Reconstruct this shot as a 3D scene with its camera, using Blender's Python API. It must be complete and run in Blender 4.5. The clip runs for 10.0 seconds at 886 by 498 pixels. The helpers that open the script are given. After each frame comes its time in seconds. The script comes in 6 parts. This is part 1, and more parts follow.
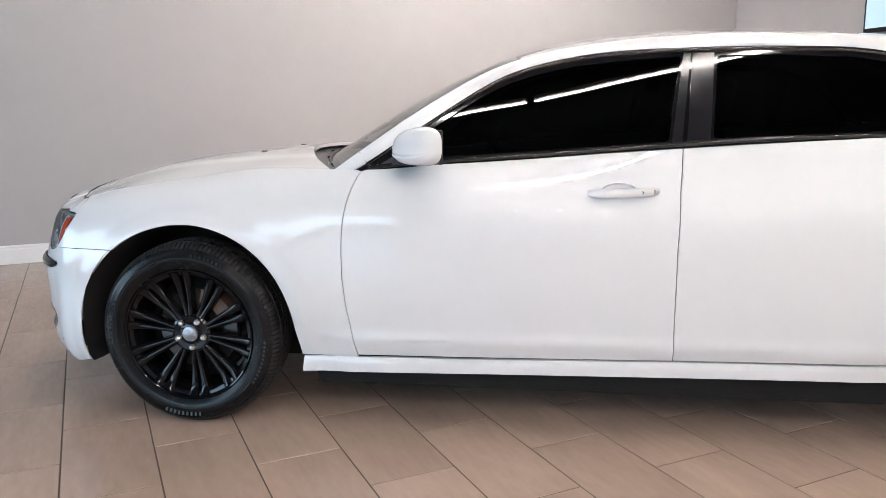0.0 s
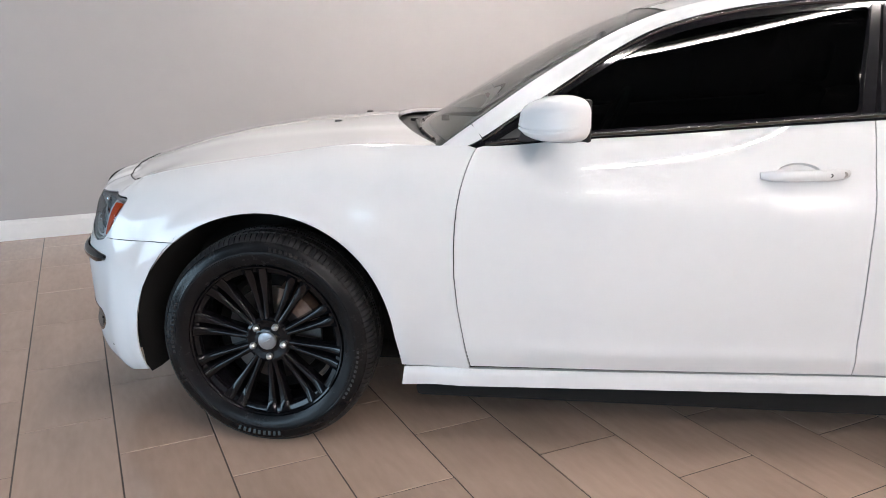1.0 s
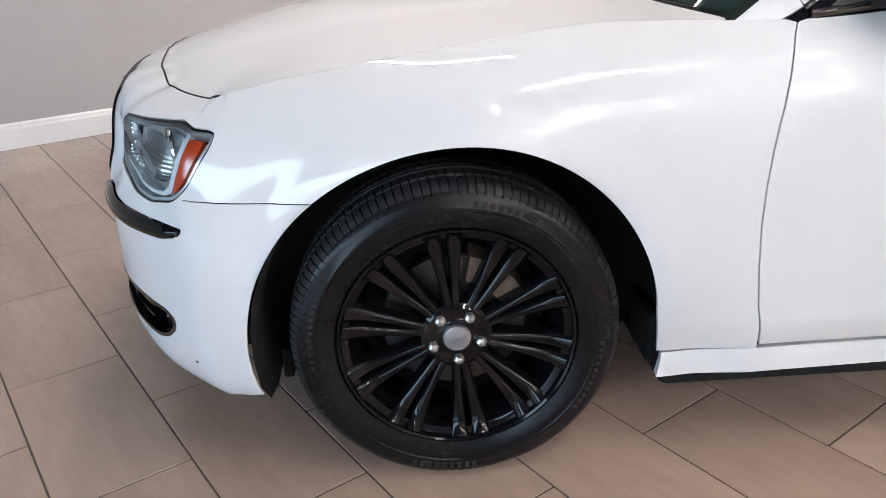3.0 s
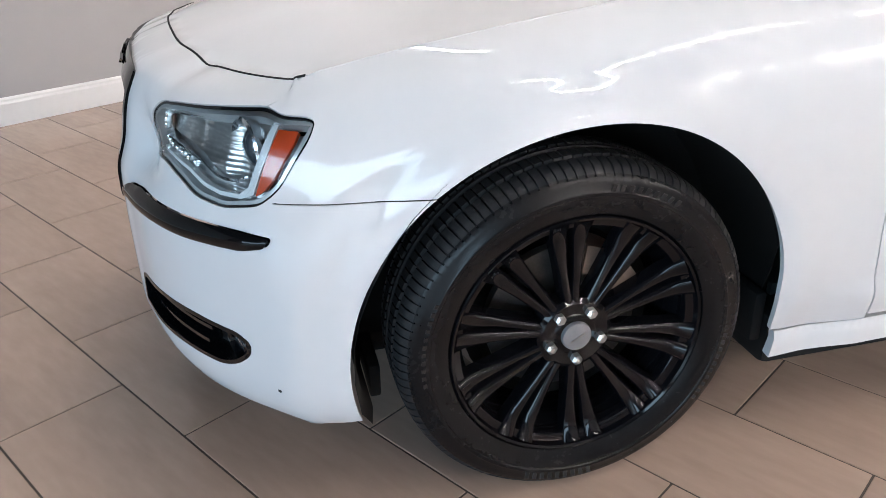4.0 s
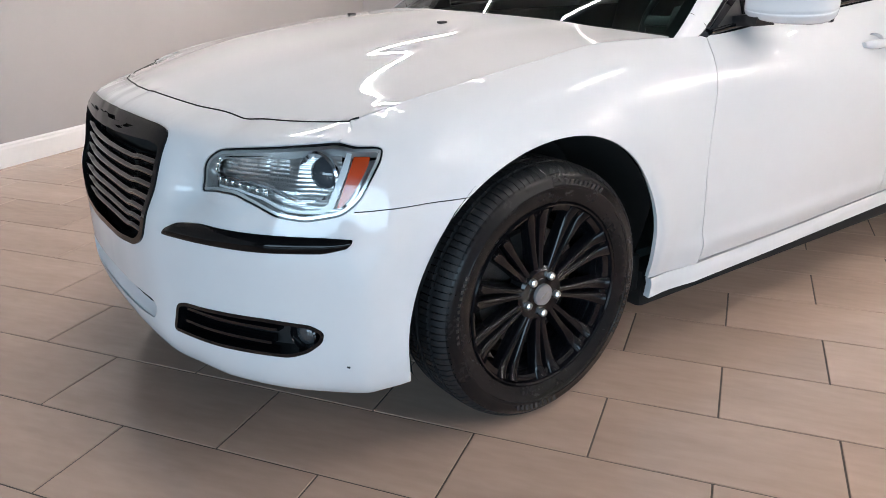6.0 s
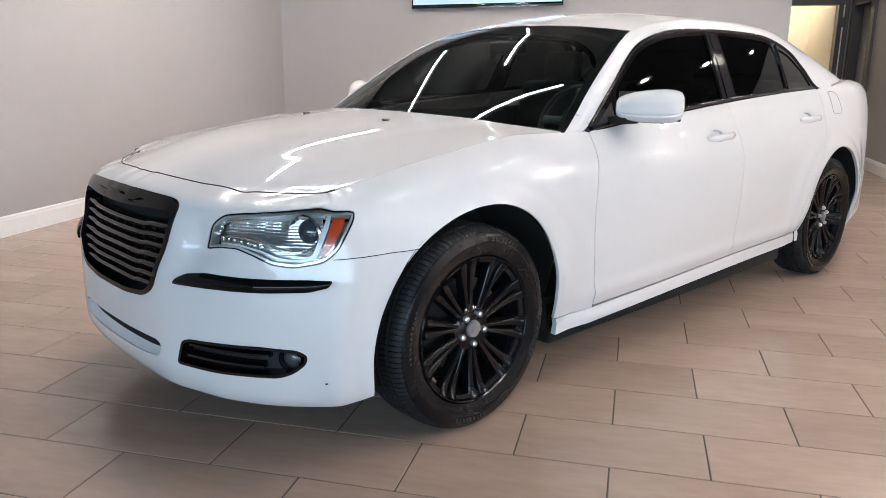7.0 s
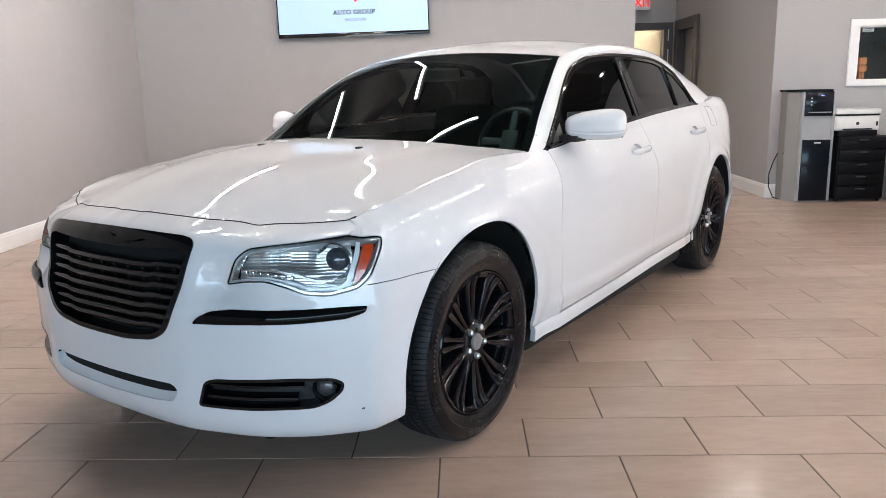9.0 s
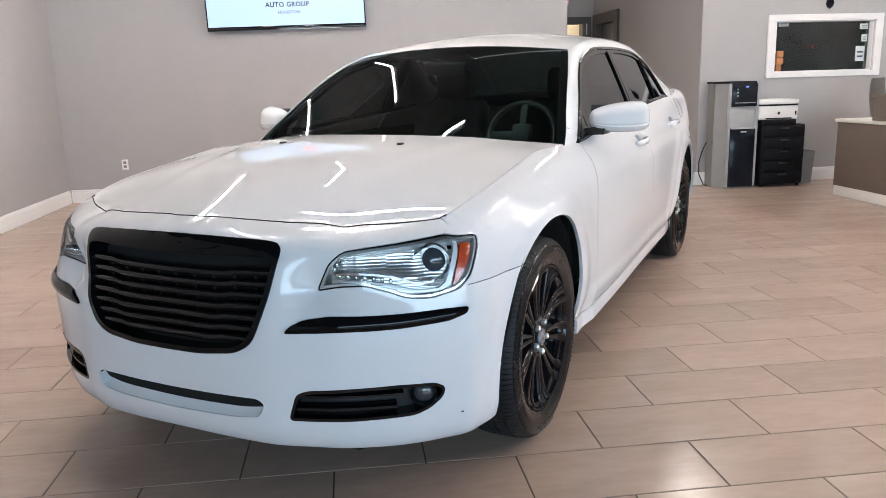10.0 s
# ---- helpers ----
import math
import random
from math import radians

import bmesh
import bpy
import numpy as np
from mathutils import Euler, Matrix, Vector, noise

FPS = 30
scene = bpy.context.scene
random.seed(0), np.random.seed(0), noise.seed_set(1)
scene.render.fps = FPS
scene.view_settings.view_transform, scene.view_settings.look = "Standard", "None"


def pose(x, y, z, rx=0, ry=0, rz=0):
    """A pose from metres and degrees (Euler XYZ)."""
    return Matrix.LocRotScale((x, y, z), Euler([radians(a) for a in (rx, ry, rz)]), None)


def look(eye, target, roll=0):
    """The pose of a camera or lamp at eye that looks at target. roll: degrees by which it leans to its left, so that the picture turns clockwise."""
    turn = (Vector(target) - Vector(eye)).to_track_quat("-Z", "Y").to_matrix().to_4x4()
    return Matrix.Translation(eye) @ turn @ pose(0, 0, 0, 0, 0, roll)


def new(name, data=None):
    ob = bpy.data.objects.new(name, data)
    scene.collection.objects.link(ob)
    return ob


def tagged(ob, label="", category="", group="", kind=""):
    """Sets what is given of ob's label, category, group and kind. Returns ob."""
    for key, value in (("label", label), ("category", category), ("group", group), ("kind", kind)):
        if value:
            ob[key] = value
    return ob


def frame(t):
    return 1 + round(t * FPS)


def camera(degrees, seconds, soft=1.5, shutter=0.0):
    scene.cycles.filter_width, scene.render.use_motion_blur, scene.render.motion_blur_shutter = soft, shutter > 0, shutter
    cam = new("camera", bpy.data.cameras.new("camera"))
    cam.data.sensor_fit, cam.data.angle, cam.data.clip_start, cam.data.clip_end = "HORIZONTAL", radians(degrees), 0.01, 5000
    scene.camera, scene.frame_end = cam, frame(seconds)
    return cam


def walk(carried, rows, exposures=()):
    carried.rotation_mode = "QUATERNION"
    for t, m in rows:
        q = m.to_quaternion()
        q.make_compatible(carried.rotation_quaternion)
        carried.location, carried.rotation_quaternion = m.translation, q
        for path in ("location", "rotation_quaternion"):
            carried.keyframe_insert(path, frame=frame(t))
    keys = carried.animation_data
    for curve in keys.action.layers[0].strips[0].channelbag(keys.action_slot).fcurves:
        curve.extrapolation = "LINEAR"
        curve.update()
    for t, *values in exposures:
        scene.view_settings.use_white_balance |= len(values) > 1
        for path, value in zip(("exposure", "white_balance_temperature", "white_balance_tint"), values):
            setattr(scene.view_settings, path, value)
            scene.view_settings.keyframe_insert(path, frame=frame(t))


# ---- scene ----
cam = camera(60.5, 10.0, soft=0.75)
PATH = [
    (0, (1.352, -3.514, 1.213), (1.087, -1.567, 0.844), -0.4),
    (0.5, (1.166, -3.275, 1.253), (0.878, -1.346, 0.809), -0.8),
    (1, (0.873, -3.097, 1.236), (0.626, -1.171, 0.758), -0.5),
    (1.5, (0.635, -2.882, 1.223), (0.435, -0.973, 0.662), -0.9),
    (2, (0.363, -2.686, 1.185), (0.279, -0.788, 0.559), -0.7),
    (2.5, (0.135, -2.488, 1.207), (0.127, -0.625, 0.48), -1.4),
    (3, (-0.107, -2.265, 1.183), (0.004, -0.435, 0.384), -1.5),
    (3.2, (-0.195, -2.192, 1.173), (-0.037, -0.373, 0.357), -1.1),
    (4.3, (-0.65, -1.99, 1.143), (-0.111, -0.276, 0.264), -1.2),
    (4.5, (-0.718, -1.998, 1.138), (-0.104, -0.307, 0.263), -0.9),
    (5, (-0.902, -2.065, 1.145), (-0.127, -0.415, 0.322), -0.2),
    (6.3, (-1.45, -2.315, 1.208), (-0.255, -0.844, 0.57), -0.2),
    (6.5, (-1.552, -2.415, 1.222), (-0.3, -0.97, 0.637), 0.1),
    (7, (-1.751, -2.569, 1.229), (-0.421, -1.15, 0.759), 0.5),
    (7.5, (-1.846, -2.61, 1.217), (-0.468, -1.22, 0.805), 0.3),
    (8, (-1.919, -2.553, 1.224), (-0.467, -1.237, 0.824), -0.2),
    (8.5, (-2.052, -2.385, 1.231), (-0.514, -1.175, 0.822), -0.9),
    (9, (-2.193, -2.215, 1.234), (-0.575, -1.111, 0.827), -1.2),
    (9.5, (-2.308, -1.965, 1.237), (-0.622, -0.971, 0.826), -1.3),
    (10, (-2.444, -1.674, 1.247), (-0.69, -0.814, 0.819), -1.6),
]
walk(cam, [(t, look(eye, target, roll)) for t, eye, target, roll in PATH],
     exposures=[(0, 0.0), (2.5, 0.06), (3.0, 0.11), (4.5, 0.11), (5.2, 0.09), (6.5, 0.02), (7.5, -0.03), (9.0, 0.0), (10, 0.06)])


# ---- light ----
world = bpy.data.worlds.new("world")
scene.world = world
world.use_nodes = True
_n = world.node_tree.nodes
_sky = _n.new("ShaderNodeTexSky")
_sky.sky_type, _sky.sun_disc = "NISHITA", False
_sky.sun_elevation, _sky.sun_rotation = radians(50), radians(100)
world.node_tree.links.new(_sky.outputs[0], _n["Background"].inputs[0])
_n["Background"].inputs[1].default_value = 0.10

ROOM = pose(0, 0, 0, 0, 0, 32.83)          # the room stands turned to the car


def on_room(u, v, z, rz=0.0):
    return ROOM @ pose(u, v, z, 0, 0, rz)


# ---- materials ----
def material(name, colour, rough=0.5, metal=0.0, coat=0.0, vary=0.0, scale=8.0, bump=0.0, bump_scale=60.0, spec=0.5, alpha=1.0, emit=0.0, emit_colour=None, transmission=0.0, ior=1.45, rough_vary=0.0, island=0.0, second=None, stretch=None, coat_rough=0.03):
    m = bpy.data.materials.new(name)
    m.use_nodes = True
    nt = m.node_tree
    b = nt.nodes["Principled BSDF"]
    b.inputs["Base Color"].default_value = (*colour, 1)
    b.inputs["Roughness"].default_value = rough
    b.inputs["Metallic"].default_value = metal
    b.inputs["Coat Weight"].default_value = coat
    b.inputs["Coat Roughness"].default_value = coat_rough
    b.inputs["Specular IOR Level"].default_value = spec
    b.inputs["Alpha"].default_value = alpha
    b.inputs["Transmission Weight"].default_value = transmission
    b.inputs["IOR"].default_value = ior
    if emit:
        b.inputs["Emission Color"].default_value = (*(emit_colour or colour), 1)
        b.inputs["Emission Strength"].default_value = emit
    coord = nt.nodes.new("ShaderNodeTexCoord")
    src = coord.outputs["Object"]
    if stretch:
        mp = nt.nodes.new("ShaderNodeMapping")
        mp.inputs["Scale"].default_value = stretch
        nt.links.new(src, mp.inputs["Vector"])
        src = mp.outputs["Vector"]
    if island:
        info = nt.nodes.new("ShaderNodeObjectInfo")
        add = nt.nodes.new("ShaderNodeVectorMath")
        add.operation = "MULTIPLY_ADD"
        add.inputs[1].default_value = (17.0, 31.0, 7.0)
        nt.links.new(info.outputs["Random"], add.inputs[0])
        nt.links.new(src, add.inputs[2])
        src = add.outputs[0]
    if vary or rough_vary or island:
        n = nt.nodes.new("ShaderNodeTexNoise")
        n.inputs["Scale"].default_value = scale
        n.inputs["Detail"].default_value = 6
        n.inputs["Roughness"].default_value = 0.6
        nt.links.new(src, n.inputs["Vector"])
        n2 = nt.nodes.new("ShaderNodeTexNoise")
        n2.inputs["Scale"].default_value = scale * 9
        n2.inputs["Detail"].default_value = 3
        nt.links.new(src, n2.inputs["Vector"])
        mixf = nt.nodes.new("ShaderNodeMath")
        mixf.operation = "MULTIPLY_ADD"
        mixf.inputs[1].default_value = 0.35
        nt.links.new(n2.outputs["Fac"], mixf.inputs[0])
        sc = nt.nodes.new("ShaderNodeMath")
        sc.operation = "MULTIPLY"
        sc.inputs[1].default_value = 0.65
        nt.links.new(n.outputs["Fac"], sc.inputs[0])
        nt.links.new(sc.outputs[0], mixf.inputs[2])
        ramp = nt.nodes.new("ShaderNodeValToRGB")
        a = [max(0.0, c * (1 - vary)) for c in colour]
        o = second or [min(1.0, c * (1 + vary)) for c in colour]
        ramp.color_ramp.elements[0].position, ramp.color_ramp.elements[1].position = 0.3, 0.7
        ramp.color_ramp.elements[0].color, ramp.color_ramp.elements[1].color = (*a, 1), (*o, 1)
        nt.links.new(mixf.outputs[0], ramp.inputs[0])
        out = ramp.outputs[0]
        if island:
            hsv = nt.nodes.new("ShaderNodeHueSaturation")
            mr = nt.nodes.new("ShaderNodeMapRange")
            mr.inputs["To Min"].default_value, mr.inputs["To Max"].default_value = 1 - island, 1 + island
            nt.links.new(info.outputs["Random"], mr.inputs["Value"])
            nt.links.new(mr.outputs[0], hsv.inputs["Value"])
            nt.links.new(out, hsv.inputs["Color"])
            out = hsv.outputs[0]
        if vary or island:
            nt.links.new(out, b.inputs["Base Color"])
        if rough_vary:
            r = nt.nodes.new("ShaderNodeMapRange")
            r.inputs["From Min"].default_value, r.inputs["From Max"].default_value = 0.3, 0.7
            r.inputs["To Min"].default_value, r.inputs["To Max"].default_value = max(0.02, rough - rough_vary), min(1, rough + rough_vary)
            nt.links.new(mixf.outputs[0], r.inputs["Value"])
            nt.links.new(r.outputs[0], b.inputs["Roughness"])
    if bump:
        n3 = nt.nodes.new("ShaderNodeTexNoise")
        n3.inputs["Scale"].default_value = bump_scale
        n3.inputs["Detail"].default_value = 4
        nt.links.new(src, n3.inputs["Vector"])
        bp = nt.nodes.new("ShaderNodeBump")
        bp.inputs["Strength"].default_value = bump
        bp.inputs["Distance"].default_value = 0.004
        nt.links.new(n3.outputs["Fac"], bp.inputs["Height"])
        nt.links.new(bp.outputs[0], b.inputs["Normal"])
    return m


PAINT = material("white_car_paint", (0.655, 0.657, 0.668), 0.6, coat=1.0, vary=0.012, scale=3, spec=0.0, coat_rough=0.004)
GLOSS_BLACK = material("gloss_black", (0.004, 0.004, 0.005), 0.05, spec=0.5)
TRIM_GLOSS = material("gloss_trim", (0.004, 0.004, 0.005), 0.03, spec=0.9)
GRILLE_BLACK = material("grille_black", (0.003, 0.003, 0.0035), 0.05, spec=0.22, vary=0.2, scale=30)
SATIN_BLACK = material("satin_black_plastic", (0.012, 0.012, 0.013), 0.45, vary=0.2, scale=30, bump=0.1, bump_scale=400)
RUBBER = material("tyre_rubber", (0.0062, 0.0062, 0.0070), 0.24, vary=0.3, scale=12, rough_vary=0.07, bump=0.02, bump_scale=150, spec=0.2)
TREAD = material("tread_rubber", (0.014, 0.014, 0.0155), 0.62, vary=0.3, scale=14, bump=0.05, bump_scale=300, spec=0.35)
RIM_BLACK = material("black_rim_paint", (0.0035, 0.0035, 0.0045), 0.06, spec=0.3, vary=0.2, scale=20, bump=0.02, bump_scale=60)
UNDER = material("dark_underbody", (0.004, 0.004, 0.004), 0.9, vary=0.3, scale=10)


def glass(name, tint, gloss=1.0, rough=0.0, ior=1.5):
    """Thin glass: tinted see-through with a mirror sheen."""
    m = bpy.data.materials.new(name)
    m.use_nodes = True
    nt = m.node_tree
    nt.nodes.clear()
    out = nt.nodes.new("ShaderNodeOutputMaterial")
    mix = nt.nodes.new("ShaderNodeMixShader")
    tr = nt.nodes.new("ShaderNodeBsdfTransparent")
    gl = nt.nodes.new("ShaderNodeBsdfGlossy")
    fr = nt.nodes.new("ShaderNodeFresnel")
    tr.inputs["Color"].default_value = (*tint, 1)
    gl.inputs["Color"].default_value = (gloss, gloss, gloss, 1)
    gl.inputs["Roughness"].default_value = rough
    fr.inputs["IOR"].default_value = ior
    nt.links.new(fr.outputs[0], mix.inputs[0])
    nt.links.new(tr.outputs[0], mix.inputs[1])
    nt.links.new(gl.outputs[0], mix.inputs[2])
    nt.links.new(mix.outputs[0], out.inputs[0])
    return m


GLASS_WS = glass("windscreen_glass", (0.46, 0.64, 0.63), ior=1.36)
GLASS_SIDE = glass("privacy_glass", (0.018, 0.024, 0.023), ior=1.27)
LENS_CLEAR = glass("lamp_lens", (0.93, 0.94, 0.94), gloss=0.5, ior=1.4)
PANE = glass("window_pane", (0.55, 0.60, 0.60), ior=1.45)
SATIN_GREY = material("dull_black_trim", (0.035, 0.034, 0.036), 0.42, vary=0.2, scale=25, bump=0.05, bump_scale=300)
BAR_BLACK = material("bar_black", (0.004, 0.004, 0.005), 0.08, spec=0.42, vary=0.2, scale=40)
PILLAR = material("charcoal_pillar", (0.011, 0.0105, 0.012), 0.12, vary=0.1, scale=25, spec=0.35)
FOG_GLASS = material("fog_lamp_glass", (0.045, 0.048, 0.052), 0.12, coat=0.6, vary=0.3, scale=40)
NUT = material("bright_nut_steel", (0.62, 0.61, 0.60), 0.28, metal=0.9, vary=0.1, scale=60)
DISC = material("brake_disc_steel", (0.10, 0.097, 0.095), 0.42, metal=0.8, vary=0.3, scale=20)
AMBER = material("amber_reflector", (0.72, 0.075, 0.012), 0.22, coat=1.0, vary=0.1, scale=60)
LENS_MILK = material("milky_lens", (0.90, 0.90, 0.90), 0.18, coat=0.6, vary=0.06, scale=40)
LAMP_CHROME = material("lamp_reflector", (0.78, 0.78, 0.78), 0.10, metal=0.95, coat=0.3, vary=0.1, scale=30)
LAMP_RIM = material("frosted_lamp_rim", (0.74, 0.74, 0.74), 0.2, metal=0.4, coat=0.3, vary=0.08, scale=30)
PROJ = material("projector_glass", (0.05, 0.055, 0.065), 0.03, coat=1.0, vary=0.3, scale=25)
BOWL = material("reflector_mirror", (0.80, 0.80, 0.80), 0.30, metal=1.0, vary=0.15, scale=35)
CABIN = material("cabin_leather", (0.055, 0.072, 0.072), 0.6, vary=0.2, scale=15, bump=0.1, bump_scale=120)
CAP_GREY = material("cap_grey", (0.30, 0.31, 0.33), 0.3, metal=0.6, vary=0.08, scale=60)
CALIPER = material("brake_caliper", (0.16, 0.11, 0.085), 0.6, metal=0.3, vary=0.35, scale=25)
MARK = material("sidewall_lettering", (0.010, 0.010, 0.011), 0.35)
CHROME = material("chrome", (0.75, 0.76, 0.78), 0.12, metal=1.0)
STEEL = material("brake_steel", (0.35, 0.34, 0.33), 0.35, metal=1.0, vary=0.25, scale=20, rough_vary=0.1)
SCREEN = material("screen_glow", (0.03, 0.035, 0.04), 0.25, emit=1.12, emit_colour=(0.55, 0.76, 1.0))
SCREEN_INK = material("screen_ink", (0.03, 0.06, 0.12), 0.4)
SCREEN_PALE_INK = material("screen_pale_ink", (0.10, 0.16, 0.26), 0.4, emit=0.25, emit_colour=(0.7, 0.85, 1.0))
SCREEN_RED = material("screen_red", (0.75, 0.03, 0.03), 0.4, emit=0.5, emit_colour=(0.9, 0.06, 0.05))
EXIT_RED = material("exit_letters", (0.9, 0.03, 0.02), 0.4, emit=0.7, emit_colour=(1.0, 0.05, 0.04))
DOOR_GREY = material("grey_door_paint", (0.085, 0.080, 0.080), 0.45, vary=0.1, scale=5)
LIT_ROOM_PALE = material("pale_door_paint", (0.30, 0.31, 0.33), 0.4, vary=0.08, scale=4)
BEIGE = material("beige_wall_paint", (0.80, 0.72, 0.58), 0.6, vary=0.04, scale=2)
SILVER = material("silver_plastic", (0.42, 0.42, 0.42), 0.35, metal=0.4, vary=0.06, scale=15)
GREY_PANEL = material("grey_side_panel", (0.23, 0.227, 0.22), 0.5, vary=0.05, scale=10)
DARK_PANEL = material("dark_blue_panel", (0.006, 0.008, 0.012), 0.12, spec=0.25, vary=0.1, scale=8)
BLACK_BOX = material("black_cabinet", (0.005, 0.005, 0.0062), 0.45, vary=0.2, scale=12, spec=0.14)
OFF_WHITE = material("printer_plastic", (0.72, 0.71, 0.69), 0.4, vary=0.03, scale=10)
BIN_GREY = material("grey_bin", (0.20, 0.20, 0.205), 0.5, vary=0.1, scale=10)
LAMINATE = material("brown_laminate", (0.135, 0.105, 0.085), 0.45, vary=0.12, scale=4, stretch=(1, 1, 8))
PALE_TOP = material("pale_laminate", (0.68, 0.66, 0.62), 0.35, vary=0.04, scale=5)
LEATHER = material("grey_leather", (0.22, 0.20, 0.19), 0.5, vary=0.1, scale=9, bump=0.1, bump_scale=90)
FIGURE = material("figure_plastic", (0.40, 0.16, 0.06), 0.4, vary=0.25, scale=20)
# the unlit office's gloom is put into these two wall colours
OFFICE_GLOOM = material("dark_office_wall", (0.012, 0.016, 0.018), 0.6, vary=0.2, scale=2)
OFFICE_TEAL_GLOOM = material("dim_teal_wall", (0.030, 0.052, 0.052), 0.6, vary=0.2, scale=2)
STICKER = material("pale_sticker", (0.55, 0.58, 0.57), 0.5)
SIGN_RED = material("dull_red_shape", (0.20, 0.02, 0.025), 0.5)
WALL_GREY = material("grey_wall_paint", (0.385, 0.373, 0.371), 0.55, vary=0.03, scale=0.8, bump=0.08, bump_scale=180)
WHITE_TRIM = material("white_trim_paint", (0.78, 0.77, 0.76), 0.35, vary=0.03, scale=4)
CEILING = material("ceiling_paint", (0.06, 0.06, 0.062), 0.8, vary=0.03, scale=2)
GROUT = material("tile_grout", (0.085, 0.068, 0.058), 0.9, vary=0.2, scale=15)
TILE = material("porcelain_tile", (0.445, 0.329, 0.264), 0.21, rough_vary=0.05, spec=0.6, vary=0.13, scale=1.9, island=0.06, stretch=(2.6, 0.6, 1))


# ---- mesh helpers ----
def smooth(bm, angle=None):
    for f in bm.faces:
        f.smooth = True
    if angle is not None:
        for e in bm.edges:
            if len(e.link_faces) == 2 and e.calc_face_angle(0) > radians(angle):
                e.smooth = False


def part(name, bm, mat, parent=None, label="", angle=35, at=None):
    """One mesh object from bm, under its thing or part."""
    me = bpy.data.meshes.new(name)
    if angle is not None:
        smooth(bm, angle)
    bm.to_mesh(me)
    bm.free()
    if "skin_normal" in me.attributes:
        # shade by the true surface, walls of the edges by their own faces
        at_v = [Vector(d.vector) for d in me.attributes["skin_normal"].data]
        split = []
        for p in me.polygons:
            own = all(at_v[v].dot(p.normal) > 0.6 for v in p.vertices)
            split += [at_v[v] if own else p.normal for v in p.vertices]
        me.normals_split_custom_set(split)
    for m in (mat if isinstance(mat, (list, tuple)) else (mat,)):
        me.materials.append(m)
    ob = new(name, me)
    if parent is not None:
        ob.parent = parent
    if at is not None:
        ob.matrix_basis = at
    if label:
        ob["label"] = label
    return ob


def box(bm, x0, x1, y0, y1, z0, z1, bevel=0.0, seg=2):
    r = bmesh.ops.create_cube(bm, size=1)
    vs = r["verts"]
    for v in vs:
        v.co = Vector((x0 + (v.co.x + 0.5) * (x1 - x0), y0 + (v.co.y + 0.5) * (y1 - y0), z0 + (v.co.z + 0.5) * (z1 - z0)))
    if bevel:
        es = {e for v in vs for e in v.link_edges}
        bmesh.ops.bevel(bm, geom=list(es), offset=bevel, segments=seg, affect="EDGES", profile=0.5)
    return bm


def boxes(*rows, bevel=0.0, seg=2):
    bm = bmesh.new()
    for r in rows:
        box(bm, *r, bevel=bevel, seg=seg)
    return bm


def lathe(profile, seg=48, axis="y", closed=False):
    """Turns a list of (radius, offset) about an axis."""
    bm = bmesh.new()
    rings = []
    for r, o in profile:
        ring = []
        for k in range(seg):
            a = 2 * math.pi * k / seg
            c, s = r * math.cos(a), r * math.sin(a)
            ring.append(bm.verts.new((c, o, s) if axis == "y" else (c, s, o)))
        rings.append(ring)
    pairs = list(zip(rings, rings[1:])) + ([(rings[-1], rings[0])] if closed else [])
    for p, q in pairs:
        for k in range(seg):
            bm.faces.new((p[k], p[(k + 1) % seg], q[(k + 1) % seg], q[k]))
    bmesh.ops.recalc_face_normals(bm, faces=bm.faces)
    return bm


def tube(points, radius, seg=8):
    """A round bar along points."""
    bm = bmesh.new()
    pts = [Vector(p) for p in points]
    rings = []
    for i, p in enumerate(pts):
        d = (pts[min(i + 1, len(pts) - 1)] - pts[max(i - 1, 0)]).normalized()
        a = d.cross(Vector((0, 0, 1)) if abs(d.z) < 0.9 else Vector((1, 0, 0))).normalized()
        b = d.cross(a)
        rings.append([bm.verts.new(p + radius * (math.cos(2 * math.pi * k / seg) * a + math.sin(2 * math.pi * k / seg) * b)) for k in range(seg)])
    for p, q in zip(rings, rings[1:]):
        for k in range(seg):
            bm.faces.new((p[k], p[(k + 1) % seg], q[(k + 1) % seg], q[k]))
    bm.faces.new(rings[0][::-1])
    bm.faces.new(rings[-1])
    bmesh.ops.recalc_face_normals(bm, faces=bm.faces)
    return bm


def strip_sweep(centre, section, closed=False):
    """Sweeps a section: centre gives (point, across, out) rows, section (a, o) pairs."""
    bm = bmesh.new()
    rings = []
    for p, across, out in centre:
        rings.append([bm.verts.new(Vector(p) + a * Vector(across) + o * Vector(out)) for a, o in section])
    n = len(section)
    for p, q in list(zip(rings, rings[1:])) + ([(rings[-1], rings[0])] if closed else []):
        for k in range(n):
            bm.faces.new((p[k], p[(k + 1) % n], q[(k + 1) % n], q[k]))
    if not closed:
        bm.faces.new(rings[0][::-1])
        bm.faces.new(rings[-1])
    bmesh.ops.recalc_face_normals(bm, faces=bm.faces)
    return bm


LED = material("led_tube", (1, 1, 1), 0.5, emit=240.0, emit_colour=(1.0, 0.915, 0.872))
LED_DIM = material("led_tube_dim", (1, 1, 1), 0.5, emit=275.0, emit_colour=(1.0, 0.915, 0.872))
SPOT = material("spot_lamp", (1, 1, 1), 0.5, emit=300.0, emit_colour=(1.0, 0.91, 0.84))
CEIL = 3.30


